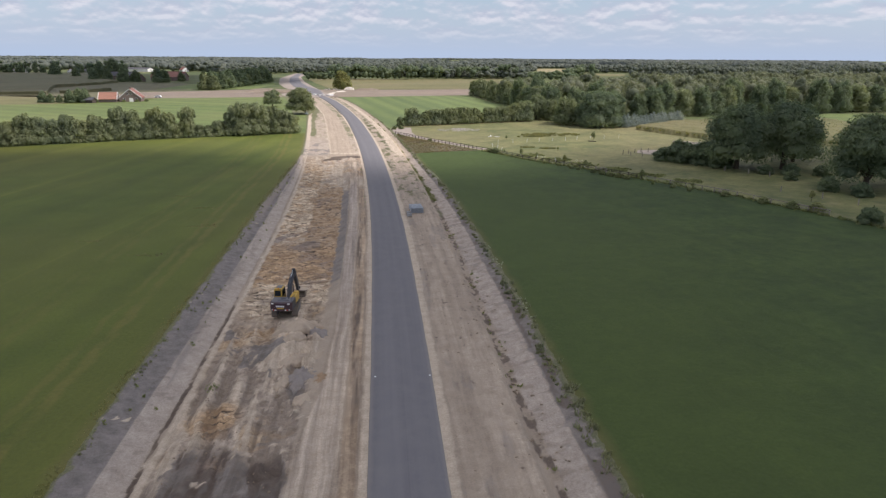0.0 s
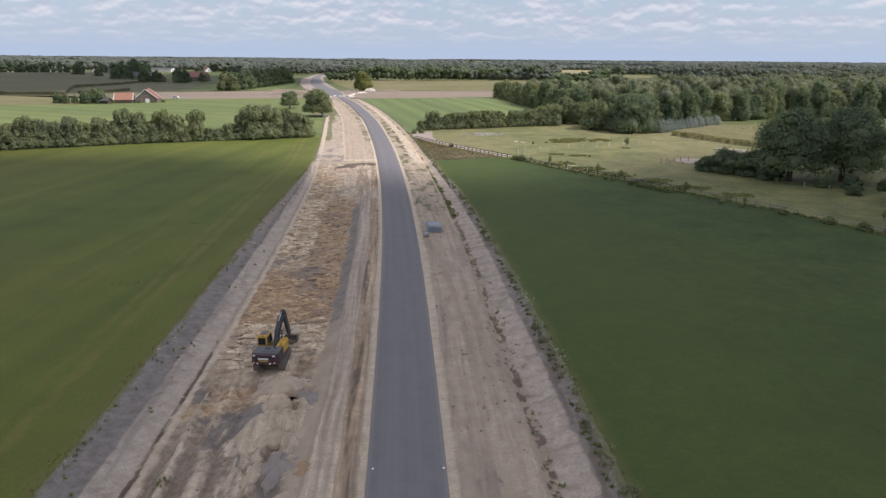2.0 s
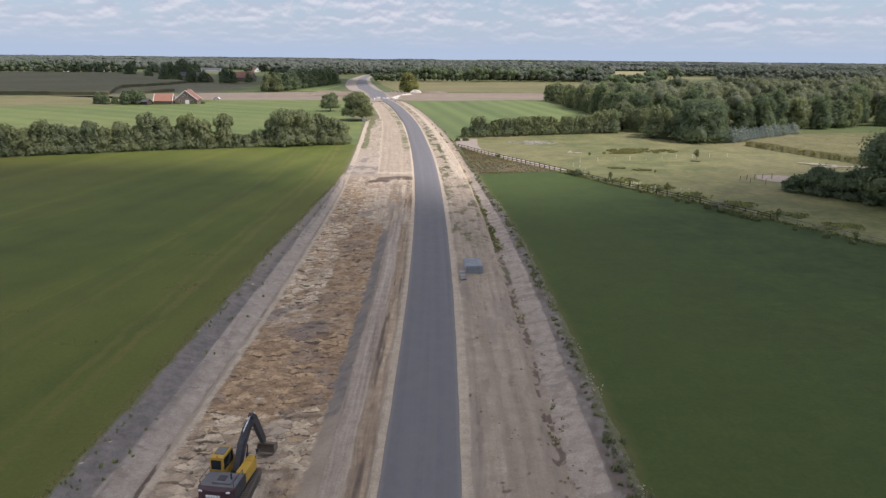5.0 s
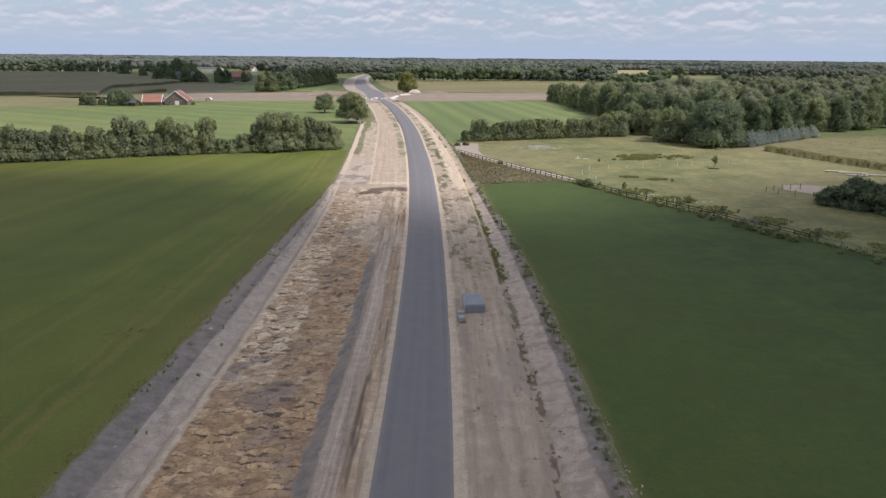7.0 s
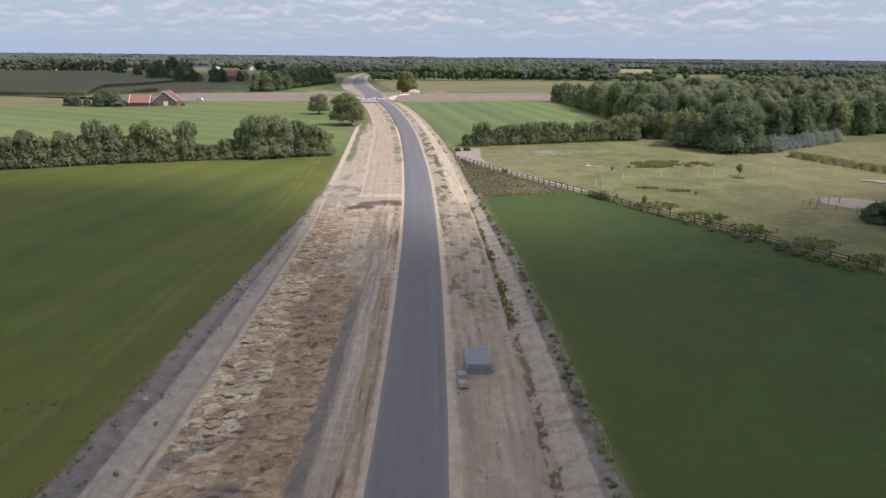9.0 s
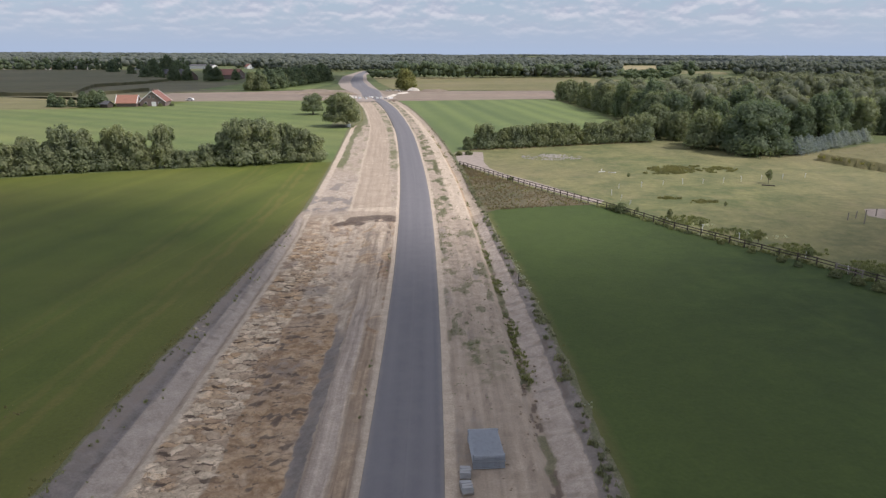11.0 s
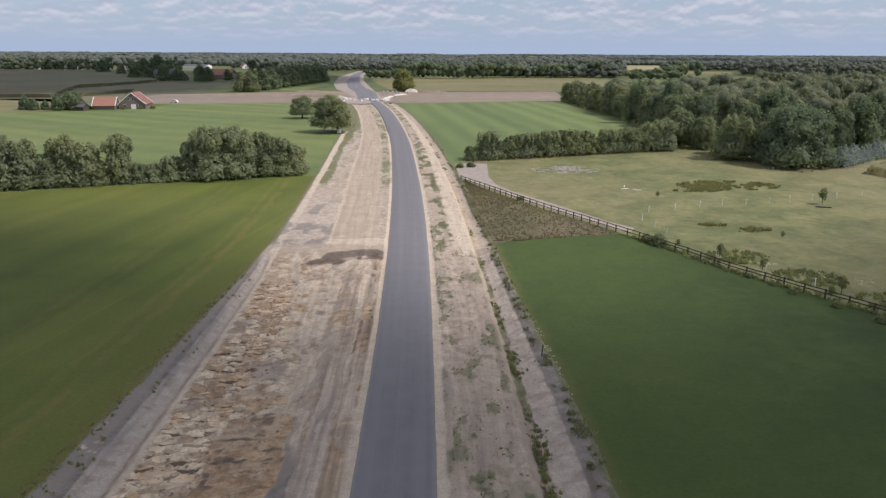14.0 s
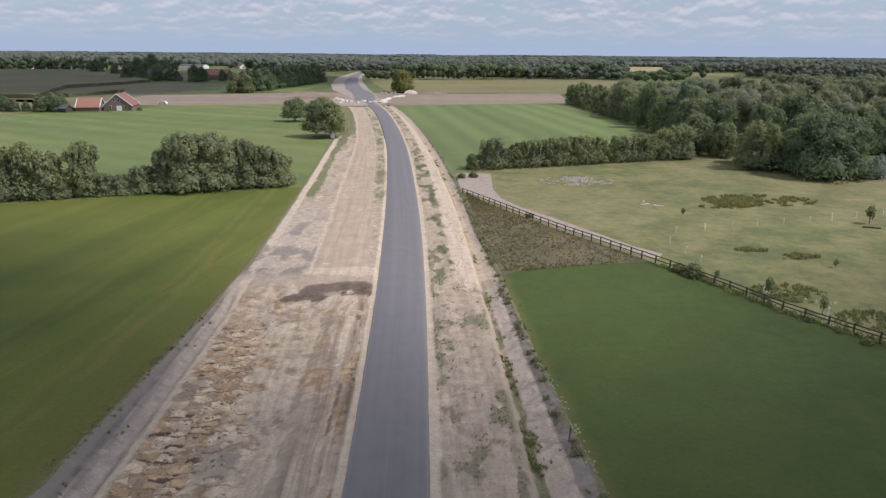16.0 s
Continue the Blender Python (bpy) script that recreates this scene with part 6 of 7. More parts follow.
for x, y in [(98, 171), (101.5, 166), (96.5, 150.5), (99, 145.5), (101.5, 141), (93, 155.5), (106, 133), (109, 127.5), (90, 128), (94, 120), (97, 113.5)]:
    ob = thing("fence_post", "old dark wooden fence post under the oaks", "post", pose(x, y, 0, rng.uniform(-5, 5), rng.uniform(-5, 5), 0), "old posts")
    part("shaft", box(bmesh.new(), -0.09, 0.09, -0.09, 0.09, -0.2, 1.3, 0.02), M_WOOD, ob)


def gate(x, y, turn, length, label):
    ob = thing("field_gate", label, "gate", pose(x, y, 0, 0, 0, turn))
    for k in range(3):
        part("post", box(bmesh.new(), length * k / 2 - 0.08, length * k / 2 + 0.08, -0.08, 0.08, -0.2, 1.15, 0.02), M_WOOD, ob)
    part("rail", box(bmesh.new(), -0.2, length + 0.2, -0.05, 0.05, 0.95, 1.1, 0.02), M_WOOD, ob)
    part("rail", box(bmesh.new(), -0.1, length + 0.1, -0.04, 0.04, 0.45, 0.57, 0.02), M_WOOD, ob)


gate(82.3, 111.5, -68, 6.2, "pale grey wooden rail barrier at the field edge")
gate(59.6, 159.2, -62, 3.4, "pale grey wooden gate between the bushes")
gate(75.0, 129.2, -62, 3.2, "low grey wooden rail over the field ditch")
for x, y, tn, ln in [(110.5, 212.5, -18, 5.5), (113.2, 210.2, -20, 6.5), (117.5, 206.8, -16, 7.0), (121.5, 206.0, -12, 6.0), (112.0, 206.8, -24, 5.0)]:
    ob = thing("timber_beam", "pale barked timber beam lying by the crop plot", "timber", pose(x, y, 0.22, 0, 0, tn), "timber beams")
    part("trunk", rod(bmesh.new(), (-ln / 2, 0, 0), (ln / 2, 0, 0), 0.24, 0.20, 10), M_TIMBER, ob)
ob = thing("fallen_log", "dark fallen log lying in the pasture", "log", pose(80.4, 217.2, 0.12, 0, 0, -25))
part("bark", rod(bmesh.new(), (-1.3, 0, 0), (1.3, 0.1, 0.03), 0.16, 0.11, 9), M_WOOD_DARK, ob)
for x, y, turn in [(48.8, 235.2, 20), (49.4, 237.6, 70), (51.0, 234.0, -30)]:
    ob = thing("jump_pole", "short white pole lying on the pasture", "pole", pose(x, y, 0.08, 0, 0, turn), "white poles")
    part("shaft", rod(bmesh.new(), (-0.9, 0, 0), (0.9, 0, 0), 0.07, 0.07, 8), M_WHITE, ob)

for x, y in [(-2.45, 51.8), (2.85, 51.4)]:
    ob = thing("survey_marker", "small white survey marker at the asphalt edge", "marker", pose(x + (0.15 if x < 0 else -0.2), y, 0.09), "survey markers")
    part("plate", rod(bmesh.new(), (0, 0, 0), (0, 0, 0.05), 0.09, 0.07, 10), M_WHITE, ob)
ob = thing("ditch_stake", "dark wooden stake at the ditch edge", "stake", pose(16.9, 156.5, 0, 4, 3, 0))
part("shaft", rod(bmesh.new(), (0, 0, -0.3), (0, 0, 1.2), 0.05, 0.05, 6), M_WOOD_DARK, ob)

for x, y, h in [(586, 1150, 21), (570, 1092, 18), (596, 1128, 17)]:
    ob = thing("mast", "pale slender lattice mast above the far wood", "mast", pose(x, y, 0), "far masts")
    part("shaft", rod(bmesh.new(), (0, 0, 0), (0, 0, h), 1.1, 0.8, 6), M_WHITE, ob)
    part("head", box(bmesh.new(), -1.6, 1.6, -1.2, 1.2, h - 3.0, h, 0.2), M_CONCRETE_PALE, ob)

# ---- the excavator ----
M_YELLOW = plain("yellow machine paint", (0.50, 0.31, 0.045), 0.45, 0, 0.3, 2)
M_CHAR = plain("charcoal machine paint", (0.045, 0.048, 0.055), 0.5, 0, 0.35, 2)
M_MAROON = plain("dark maroon paint", (0.060, 0.034, 0.040), 0.45, 0, 0.3, 2)
M_HOOD = plain("dusty grey steel", (0.16, 0.16, 0.17), 0.6, 0.2, 0.4, 2)
M_TRACK = plain("muddy track steel", (0.165, 0.135, 0.108), 0.9, 0.15, 0.6, 3)
M_CHROME = plain("chrome rod", (0.65, 0.66, 0.68), 0.25, 0.95, 0.1, 4)
M_GLASS = plain("dark cab glass", (0.02, 0.024, 0.028), 0.08, 0.0, 0.05, 2)
M_RED = plain("red reflector", (0.55, 0.05, 0.03), 0.4, 0, 0.1, 3)


def excavator(m):
    ob = thing("excavator", "yellow and charcoal crawler excavator with its boom folded down", "excavator", m)
    for s in (-1, 1):
        ends = [(y0 + math.cos(a) * 0.47, 0.48 + math.sin(a) * 0.47) for y0, a0 in ((1.65, -90), (-1.65, 90)) for a in [radians(a0 + k * 30) for k in range(7)]]
        track = part("track", prism(bmesh.new(), ends, s * 1.24 - 0.3, s * 1.24 + 0.3), M_TRACK, ob, "muddy steel crawler track")
        shoe = part("shoe", box(bmesh.new(), -0.31, 0.31, -0.075, 0.075, -0.02, 0.035, 0.01), M_TRACK, track)
        lay = [(-1.65 + 3.3 * k / 15, 0.96, 0) for k in range(16)]
        lay += [(math.cos(radians(a)) * 0.48 + (1.65 if abs(a) < 90 else -1.65), 0.48 + math.sin(radians(a)) * 0.48, a - 90) for a in (70, 45, 20, -5, -30, 110, 135, 160, 185, 210)]
        for i, (y, z, a) in enumerate(lay):
            k = shoe if i == 0 else new("shoe", shoe.data)
            k.parent = track
            k.matrix_basis = pose(s * 1.24, y, z, a, 0, 0)
        part("track_frame", box(bmesh.new(), s * 1.24 - 0.2, s * 1.24 + 0.335, -1.5, 1.5, 0.3, 0.62, 0.05), M_CHAR, ob)
    part("undercarriage", box(box(bmesh.new(), -1.0, 1.0, -0.8, 0.8, 0.5, 0.85, 0.08), -0.55, 0.55, -0.55, 0.55, 0.8, 1.08, 0.05), M_CHAR, ob)
    turn = pose(0, 0, 0, 0, 0, -7)

    def upper(name, bm, mat, label="", parent=None):
        bmesh.ops.transform(bm, matrix=turn, verts=bm.verts)
        return part(name, bm, mat, parent or ob, label)

    upper("deck", box(bmesh.new(), -1.32, 1.32, -2.2, 1.55, 1.05, 1.35, 0.06), M_CHAR)
    cw = bmesh.new()
    rear = [(-1.35, -2.1)] + [(math.cos(a) * 1.35 * 1.0, -2.35 + math.sin(a) * 0.5) for a in [radians(180 + k * 22.5) for k in range(9)]] + [(1.35, -2.1)]
    lo, hi = [cw.verts.new((x, y, 1.18)) for x, y in rear], [cw.verts.new((x * 0.985, y + 0.05, 2.16)) for x, y in rear]
    cw.faces.new(lo[::-1]), cw.faces.new(hi)
    for i in range(len(rear)):
        j = (i + 1) % len(rear)
        cw.faces.new((lo[i], lo[j], hi[j], hi[i]))
    bmesh.ops.recalc_face_normals(cw, faces=cw.faces)
    cw = upper("counterweight", cw, M_MAROON, "dark maroon rear counterweight")
    for k in range(5):
        upper("badge_bar", box(bmesh.new(), -0.52 + 0.21 * k, -0.36 + 0.21 * k, -2.91, -2.84, 1.72, 1.90), M_WHITE, "pale badge bar", cw)
    upper("rear_plate", box(bmesh.new(), -0.42, 0.42, -2.90, -2.83, 1.50, 1.62), M_YELLOW, "small yellow plate", cw)
    for s in (-1, 1):
        for k in range(3):
            upper("reflector", box(bmesh.new(), s * (0.62 + 0.2 * k) - 0.08, s * (0.62 + 0.2 * k) + 0.08, -2.86 + 0.09 * k, -2.74 + 0.09 * k, 1.24, 1.36), M_RED if k % 2 else M_WHITE, "red and white reflector", cw)
        upper("tail_lamp", box(bmesh.new(), s * 0.98 - 0.13, s * 0.98 + 0.13, -2.74, -2.60, 2.02, 2.12, 0.02), M_WHITE, "pale rear lamp", cw)
    hood = upper("engine_hood", box(box(bmesh.new(), -1.3, 1.3, -2.25, -0.55, 1.35, 2.20, 0.10), -0.5, 0.9, -2.0, -1.0, 2.12, 2.34, 0.06), M_HOOD, "dusty grey engine hood")
    upper("exhaust", rod(bmesh.new(), (0.75, -1.5, 2.28), (0.75, -1.5, 2.80), 0.07, 0.07, 10), M_CHAR, "", hood)
    upper("grille", box(bmesh.new(), -0.2, 0.4, -1.8, -1.2, 2.335, 2.365), M_CHAR, "", hood)
    for s in (-1, 1):
        upper("handrail", rod(rod(rod(bmesh.new(), (s * 1.22, -2.2, 2.18), (s * 1.22, -2.2, 2.60), 0.022), (s * 1.22, -0.7, 2.18), (s * 1.22, -0.7, 2.60), 0.022), (s * 1.22, -2.2, 2.60), (s * 1.22, -0.7, 2.60), 0.022), M_CHAR, "", hood)
    upper("side_body", box(box(bmesh.new(), 0.62, 1.33, -0.6, 1.5, 1.3, 2.25, 0.08), 0.7, 1.28, 0.9, 1.55, 2.1, 2.32, 0.05), M_YELLOW, "yellow tool and tank housing")
    upper("side_panel", box(bmesh.new(), 1.30, 1.355, -2.1, -0.5, 1.4, 2.2, 0.02), M_CHAR, "charcoal side panel")
    cab = upper("cab", prism(bmesh.new(), [(-0.45, 1.3), (1.5, 1.3), (1.58, 1.9), (1.2, 3.12), (-0.35, 3.12), (-0.45, 2.2)], -1.33, -0.38), M_YELLOW, "yellow operator cab")
    upper("roof_hatch", box(bmesh.new(), -1.22, -0.50, 0.10, 1.05, 3.1, 3.17, 0.03), M_HOOD, "", cab)
    upper("rear_window", box(bmesh.new(), -1.22, -0.5, -0.475, -0.40, 2.25, 2.95), M_GLASS, "dark rear window", cab)
    upper("side_window", box(bmesh.new(), -0.40, -0.355, -0.2, 1.2, 2.1, 2.95), M_GLASS, "dark side window", cab)
    upper("side_window", box(bmesh.new(), -1.355, -1.31, -0.2, 1.2, 2.0, 2.95), M_GLASS, "dark side window", cab)
    upper("windscreen", box(bmesh.new(), -1.22, -0.5, 1.35, 1.47, 1.95, 2.75), M_GLASS, "dark windscreen", cab)
    upper("beacon", rod(bmesh.new(), (-0.8, -0.3, 3.1), (-0.8, -0.3, 3.3), 0.07, 0.05, 8), plain("orange beacon", (0.7, 0.22, 0.02), 0.3, 0, 0.1, 2), "orange beacon", cab)
    for x in (-1.42, 1.4):
        upper("mirror", box(rod(bmesh.new(), (x * 0.93, 1.35, 2.2), (x, 1.5, 2.7), 0.02), x - 0.1, x + 0.1, 1.48, 1.54, 2.6, 2.9, 0.02), M_CHAR)
    boom = [(0.25, 1.75), (0.55, 1.55), (0.95, 1.75), (1.95, 3.00), (2.80, 3.60), (3.65, 3.85), (3.78, 4.06), (3.55, 4.22), (2.40, 4.05), (1.30, 3.35)]
    boom = upper("boom", prism(bmesh.new(), boom, 0.02, 0.46), M_CHAR, "charcoal bent boom")
    for x in (-0.12, 0.60):
        upper("boom_cylinder", rod(rod(bmesh.new(), (x, 1.35, 1.55), (x, 1.60, 2.4), 0.10), (x, 1.60, 2.4), (x, 1.72, 3.1), 0.055), M_CHAR, "", boom)
    upper("cylinder_rod", rod(bmesh.new(), (0.24, 1.95, 3.95), (0.24, 3.35, 4.48), 0.06), M_CHROME, "bright piston rod", boom)
    upper("hose", rod(rod(bmesh.new(), (0.52, 0.7, 2.2), (0.52, 1.6, 3.58), 0.03), (0.52, 1.6, 3.58), (0.52, 3.5, 4.18), 0.03), M_CHAR, "", boom)
    arm = [(3.25, 4.52), (3.57, 4.62), (4.15, 4.10), (5.55, 1.30), (5.46, 1.02), (5.10, 1.06), (3.62, 3.80)]
    arm = upper("stick", prism(bmesh.new(), arm, 0.08, 0.40), M_CHAR, "charcoal dipper stick")
    upper("bucket_cylinder", rod(rod(bmesh.new(), (0.24, 4.0, 4.35), (0.24, 4.85, 2.85), 0.09), (0.24, 4.85, 2.85), (0.24, 5.50, 1.72), 0.05), M_CHROME, "", arm)
    upper("link", rod(rod(bmesh.new(), (0.24, 5.50, 1.72), (0.24, 5.28, 1.28), 0.06), (0.24, 5.50, 1.72), (0.24, 5.72, 0.86), 0.06), M_CHAR, "", arm)
    bk = bmesh.new()
    outer = [(5.22, 0.98), (5.60, 0.92), (5.84, 0.72), (5.86, 0.46), (5.64, 0.22), (5.22, 0.14), (4.86, 0.26)]
    inner = [(5.22, 0.89), (5.55, 0.83), (5.74, 0.68), (5.76, 0.49), (5.59, 0.32), (5.25, 0.25), (4.91, 0.35)]
    prism(bk, outer + inner[::-1], -0.20, 1.20)
    box(bk, -0.23, -0.17, 5.08, 5.78, 0.28, 0.86), box(bk, 1.17, 1.23, 5.08, 5.78, 0.28, 0.86)
    bucket = upper("bucket", bk, plain("earthy worn steel", (0.205, 0.165, 0.125), 0.9, 0.1, 0.5, 3), "wide earthy ditching bucket")
    upper("cutting_edge", box(bmesh.new(), -0.20, 1.20, 4.72, 4.90, 0.24, 0.29), M_TRACK, "worn cutting edge", bucket)
    return ob


digger = excavator(pose(-11.6, 71.3, -0.69, 0, 0, -3))
digger.scale = (0.93, 0.93, 0.93)

# ---- stacked site fence panels ----
M_ZINC = plain("galvanised steel", (0.37, 0.395, 0.42), 0.5, 0.5, 0.2, 3)
M_CONCRETE = plain("grey concrete", (0.33, 0.33, 0.32), 0.9, 0, 0.3, 3)


def panel_stack(m):
    ob = thing("fence_panel_stack", "stack of galvanised site fence panels lying on the sand", "fence panels", m)
    for x in (-0.75, 0.75):
        part("skid", box(bmesh.new(), x - 0.1, x + 0.1, -1.6, 1.6, 0, 0.12, 0.01), M_WOOD, ob, "wooden skid")
    bm = bmesh.new()
    for a, b in (((-1.05, -1.75, 0), (1.05, -1.75, 0)), ((-1.05, 1.75, 0), (1.05, 1.75, 0)), ((-1.05, -1.75, 0), (-1.05, 1.75, 0)), ((1.05, -1.75, 0), (1.05, 1.75, 0)), ((0, -1.75, 0), (0, 1.75, 0))):
        rod(bm, a, b, 0.022, None, 6)
    panel = part("panel_frame", bm, M_ZINC, ob)
    bm = bmesh.new()
    for k in range(22):
        y = -1.65 + 3.3 * k / 21
        box(bm, -1.03, 1.03, y - 0.045, y + 0.045, -0.006, 0.006)
    web = part("panel_mesh", bm, M_ZINC, panel, "dense wire infill")
    r = random.Random(3)
    for i in range(17):
        k = panel
        if i:
            k = new("panel_frame", panel.data)
            s = new("panel_mesh", web.data)
            k.parent, s.parent = ob, k
        k.matrix_basis = pose(r.uniform(-0.03, 0.03), r.uniform(-0.04, 0.04), 0.15 + i * 0.052, 0, 0, r.uniform(-0.5, 0.5))
    for x in (-1.1, 1.1):
        for y in (-1.6, 1.6):
            part("stanchion", box(bmesh.new(), x - 0.03, x + 0.03, y - 0.03, y + 0.03, 0.0, 1.08), M_ZINC, ob)
    part("rack_bar", box(box(bmesh.new(), -1.13, 1.13, -1.85, -1.79, 0.06, 0.14), -1.13, 1.13, -1.85, -1.79, 0.62, 0.68), M_ZINC, ob)
    return ob


panel_stack(pose(8.88, 118.75, 0.03, 0, 0, 2))


def block_pile(m):
    ob = thing("fence_foot_pile", "small pile of grey concrete fence feet", "concrete feet", m)
    part("pallet", box(box(box(bmesh.new(), -0.4, 0.4, -0.6, 0.6, 0.10, 0.14), -0.4, -0.3, -0.6, 0.6, 0, 0.1), 0.3, 0.4, -0.6, 0.6, 0, 0.1), M_WOOD, ob, "worn wooden pallet")
    bm = box(bmesh.new(), -0.36, 0.36, -0.12, 0.12, 0, 0.14, 0.025)
    foot = part("foot", bm, M_CONCRETE, ob)
    r = random.Random(8)
    for i in range(11):
        k = foot if i == 0 else new("foot", foot.data)
        k.parent = ob
        k.matrix_basis = pose(r.uniform(-0.04, 0.04), -0.45 + 0.28 * (i % 4), 0.14 + 0.145 * (i // 4), 0, 0, r.uniform(-5, 5))


block_pile(pose(7.2, 114.7, 0.03, 0, 0, 8))
block_pile(pose(7.25, 116.3, 0.03, 0, 0, -4))

# ---- the farm ----
M_TILE = plain("orange clay tiles", (0.34, 0.170, 0.118), 0.8, 0, 0.55, 1.2)
M_TILE_RED = plain("red clay tiles", (0.25, 0.120, 0.095), 0.8, 0, 0.55, 1.2)
M_BRICK = plain("brown brick", (0.19, 0.145, 0.125), 0.9, 0, 0.3, 1.5)
M_TRIM = plain("white painted board", (0.75, 0.74, 0.70), 0.6, 0, 0.1, 2)
M_DARKROOF = plain("dark grey roofing", (0.09, 0.09, 0.095), 0.8, 0, 0.3, 1)


def house(m, wide, deep, eave, ridge, roof_mat, wall_mat, label, name="farmhouse", windows=(), door=None, trim=True, chimney=False, course=0.0):
    """A gabled house; its ridge runs along y, a gable faces -y. windows: (x, z, width, height) in that gable."""
    ob = thing(name, label, "house", m)
    h = wide / 2
    bm = bmesh.new()
    out = [(-h, 0), (h, 0), (h, eave), (0, ridge), (-h, eave)]
    a, b = [bm.verts.new((x, 0, z)) for x, z in out], [bm.verts.new((x, deep, z)) for x, z in out]
    bm.faces.new(a), bm.faces.new(b[::-1])
    for i in range(5):
        bm.faces.new((a[i], b[i], b[(i + 1) % 5], a[(i + 1) % 5]))
    bmesh.ops.recalc_face_normals(bm, faces=bm.faces)
    part("wall", bm, wall_mat, ob)
    slope = math.atan2(ridge - eave, h)
    run = math.hypot(ridge - eave, h) + 0.5
    for s in (-1, 1):
        bm = bmesh.new()
        box(bm, 0, run, -0.4, deep + 0.4, 0.02, 0.16)
        if course:
            k = 0.0
            while k < run - 0.2:
                box(bm, k, k + course * 0.55, -0.4, deep + 0.4, 0.15, 0.20)
                k += course
        turn = Matrix.Translation((0, 0, ridge)) @ Matrix.Rotation(slope if s > 0 else math.pi - slope, 4, "Y")
        if s < 0:
            turn = Matrix.Translation((0, 0, ridge)) @ Matrix.Diagonal((-1, 1, 1, 1)) @ Matrix.Rotation(slope, 4, "Y")
        bmesh.ops.transform(bm, matrix=turn, verts=bm.verts)
        bmesh.ops.recalc_face_normals(bm, faces=bm.faces)
        roof = part("roof", bm, roof_mat, ob, "sloping tiled roof side")
        if trim:
            for y in (-0.42, deep + 0.32):
                bm = box(bmesh.new(), 0, run, y - 0.02, y + 0.22, 0.0, 0.30)
                bmesh.ops.transform(bm, matrix=turn, verts=bm.verts)
                bmesh.ops.recalc_face_normals(bm, faces=bm.faces)
                part("verge_board", bm, M_TRIM, roof, "white verge board")
    part("ridge_cap", rod(bmesh.new(), (0, -0.4, ridge + 0.12), (0, deep + 0.4, ridge + 0.12), 0.16, None, 8), roof_mat, ob)
    for x, z, ww, wh in windows:
        k = part("window", box(bmesh.new(), x - ww / 2 - 0.1, x + ww / 2 + 0.1, -0.08, 0.05, z - 0.1, z + wh + 0.1), M_TRIM, ob, "white framed window")
        part("pane", box(bmesh.new(), x - ww / 2, x + ww / 2, -0.10, -0.06, z, z + wh), M_GLASS, k)
    if door:
        x, ww, wh = door
        part("door", box(bmesh.new(), x - ww / 2, x + ww / 2, -0.09, 0.05, 0, wh), M_TRIM, ob, "pale door")
    if chimney:
        part("chimney", box(bmesh.new(), -0.35, 0.35, deep * 0.3, deep * 0.3 + 0.7, ridge - 0.5, ridge + 1.1, 0.03), M_BRICK, ob)
    return ob


house(pose(-128.0, 429.5, 0, 0, 0, 6), 12.0, 12.5, 2.3, 7.3, M_TILE_RED, M_BRICK, "brick farmhouse with a red tiled roof and white verges",
      windows=[(-1.3, 4.1, 0.8, 1.1), (0.6, 4.1, 0.8, 1.1), (-3.2, 0.9, 1.0, 1.2), (3.4, 0.9, 1.0, 1.2)], door=(0.6, 2.2, 2.2), chimney=True, course=0.42)
house(pose(-135.3, 430.5, 0, 0, 0, 96), 8.2, 9.6, 1.9, 5.4, M_TILE, M_BRICK, "low barn with an orange clay-tiled roof and white verges", "barn", course=0.42)
house(pose(-145.5, 421, 0, 0, 0, 70), 3.6, 5.4, 1.8, 3.0, M_DARKROOF, M_WOOD_DARK, "dark wooden garden shed beside the barn", "shed", trim=False)
for x, y in [(-143, 428), (-138.5, 429.0), (-131, 427), (-124, 429), (-119.5, 432), (-147, 428)]:
    plant(bush, x, y, 50 * x, 0.9, "garden bush before the farmhouse")
for x, y, turn, wd, dp, ev, rg, mat in [(-203, 735, 20, 10, 14, 3, 8.5, M_TILE_RED), (-165, 765, 80, 16, 34, 4, 9, M_TILE_RED), (-188, 752, 30, 9, 12, 3, 7, M_DARKROOF), (-222, 790, 75, 12, 30, 4, 8, M_DARKROOF),
                                        (-520, 985, 30, 10, 14, 3, 7, M_TILE_RED), (-497, 990, 80, 12, 24, 4, 7, M_DARKROOF), (-470, 992, 10, 9, 12, 3, 7, M_TILE), (-415, 992, 70, 12, 22, 4, 6, M_DARKROOF), (-360, 994, 20, 9, 12, 3, 7, M_TILE_RED),
                                        (-330, 998, 85, 14, 26, 4, 6, M_DARKROOF), (-290, 1120, 70, 14, 40, 4, 6, M_DARKROOF), (-240, 1130, 30, 10, 14, 3, 7, M_TILE_RED), (640, 1330, 60, 12, 26, 4, 8, M_DARKROOF), (640, 1160, 80, 11, 18, 3, 8, M_DARKROOF)]:
    house(pose(x, y, 0, 0, 0, turn), wd, dp, ev, rg, mat, M_TRIM if y > 900 else M_BRICK, "far farm building with a pitched roof", "farm_building", windows=[(0, 1.2, 1.4, 1.4)], trim=False)


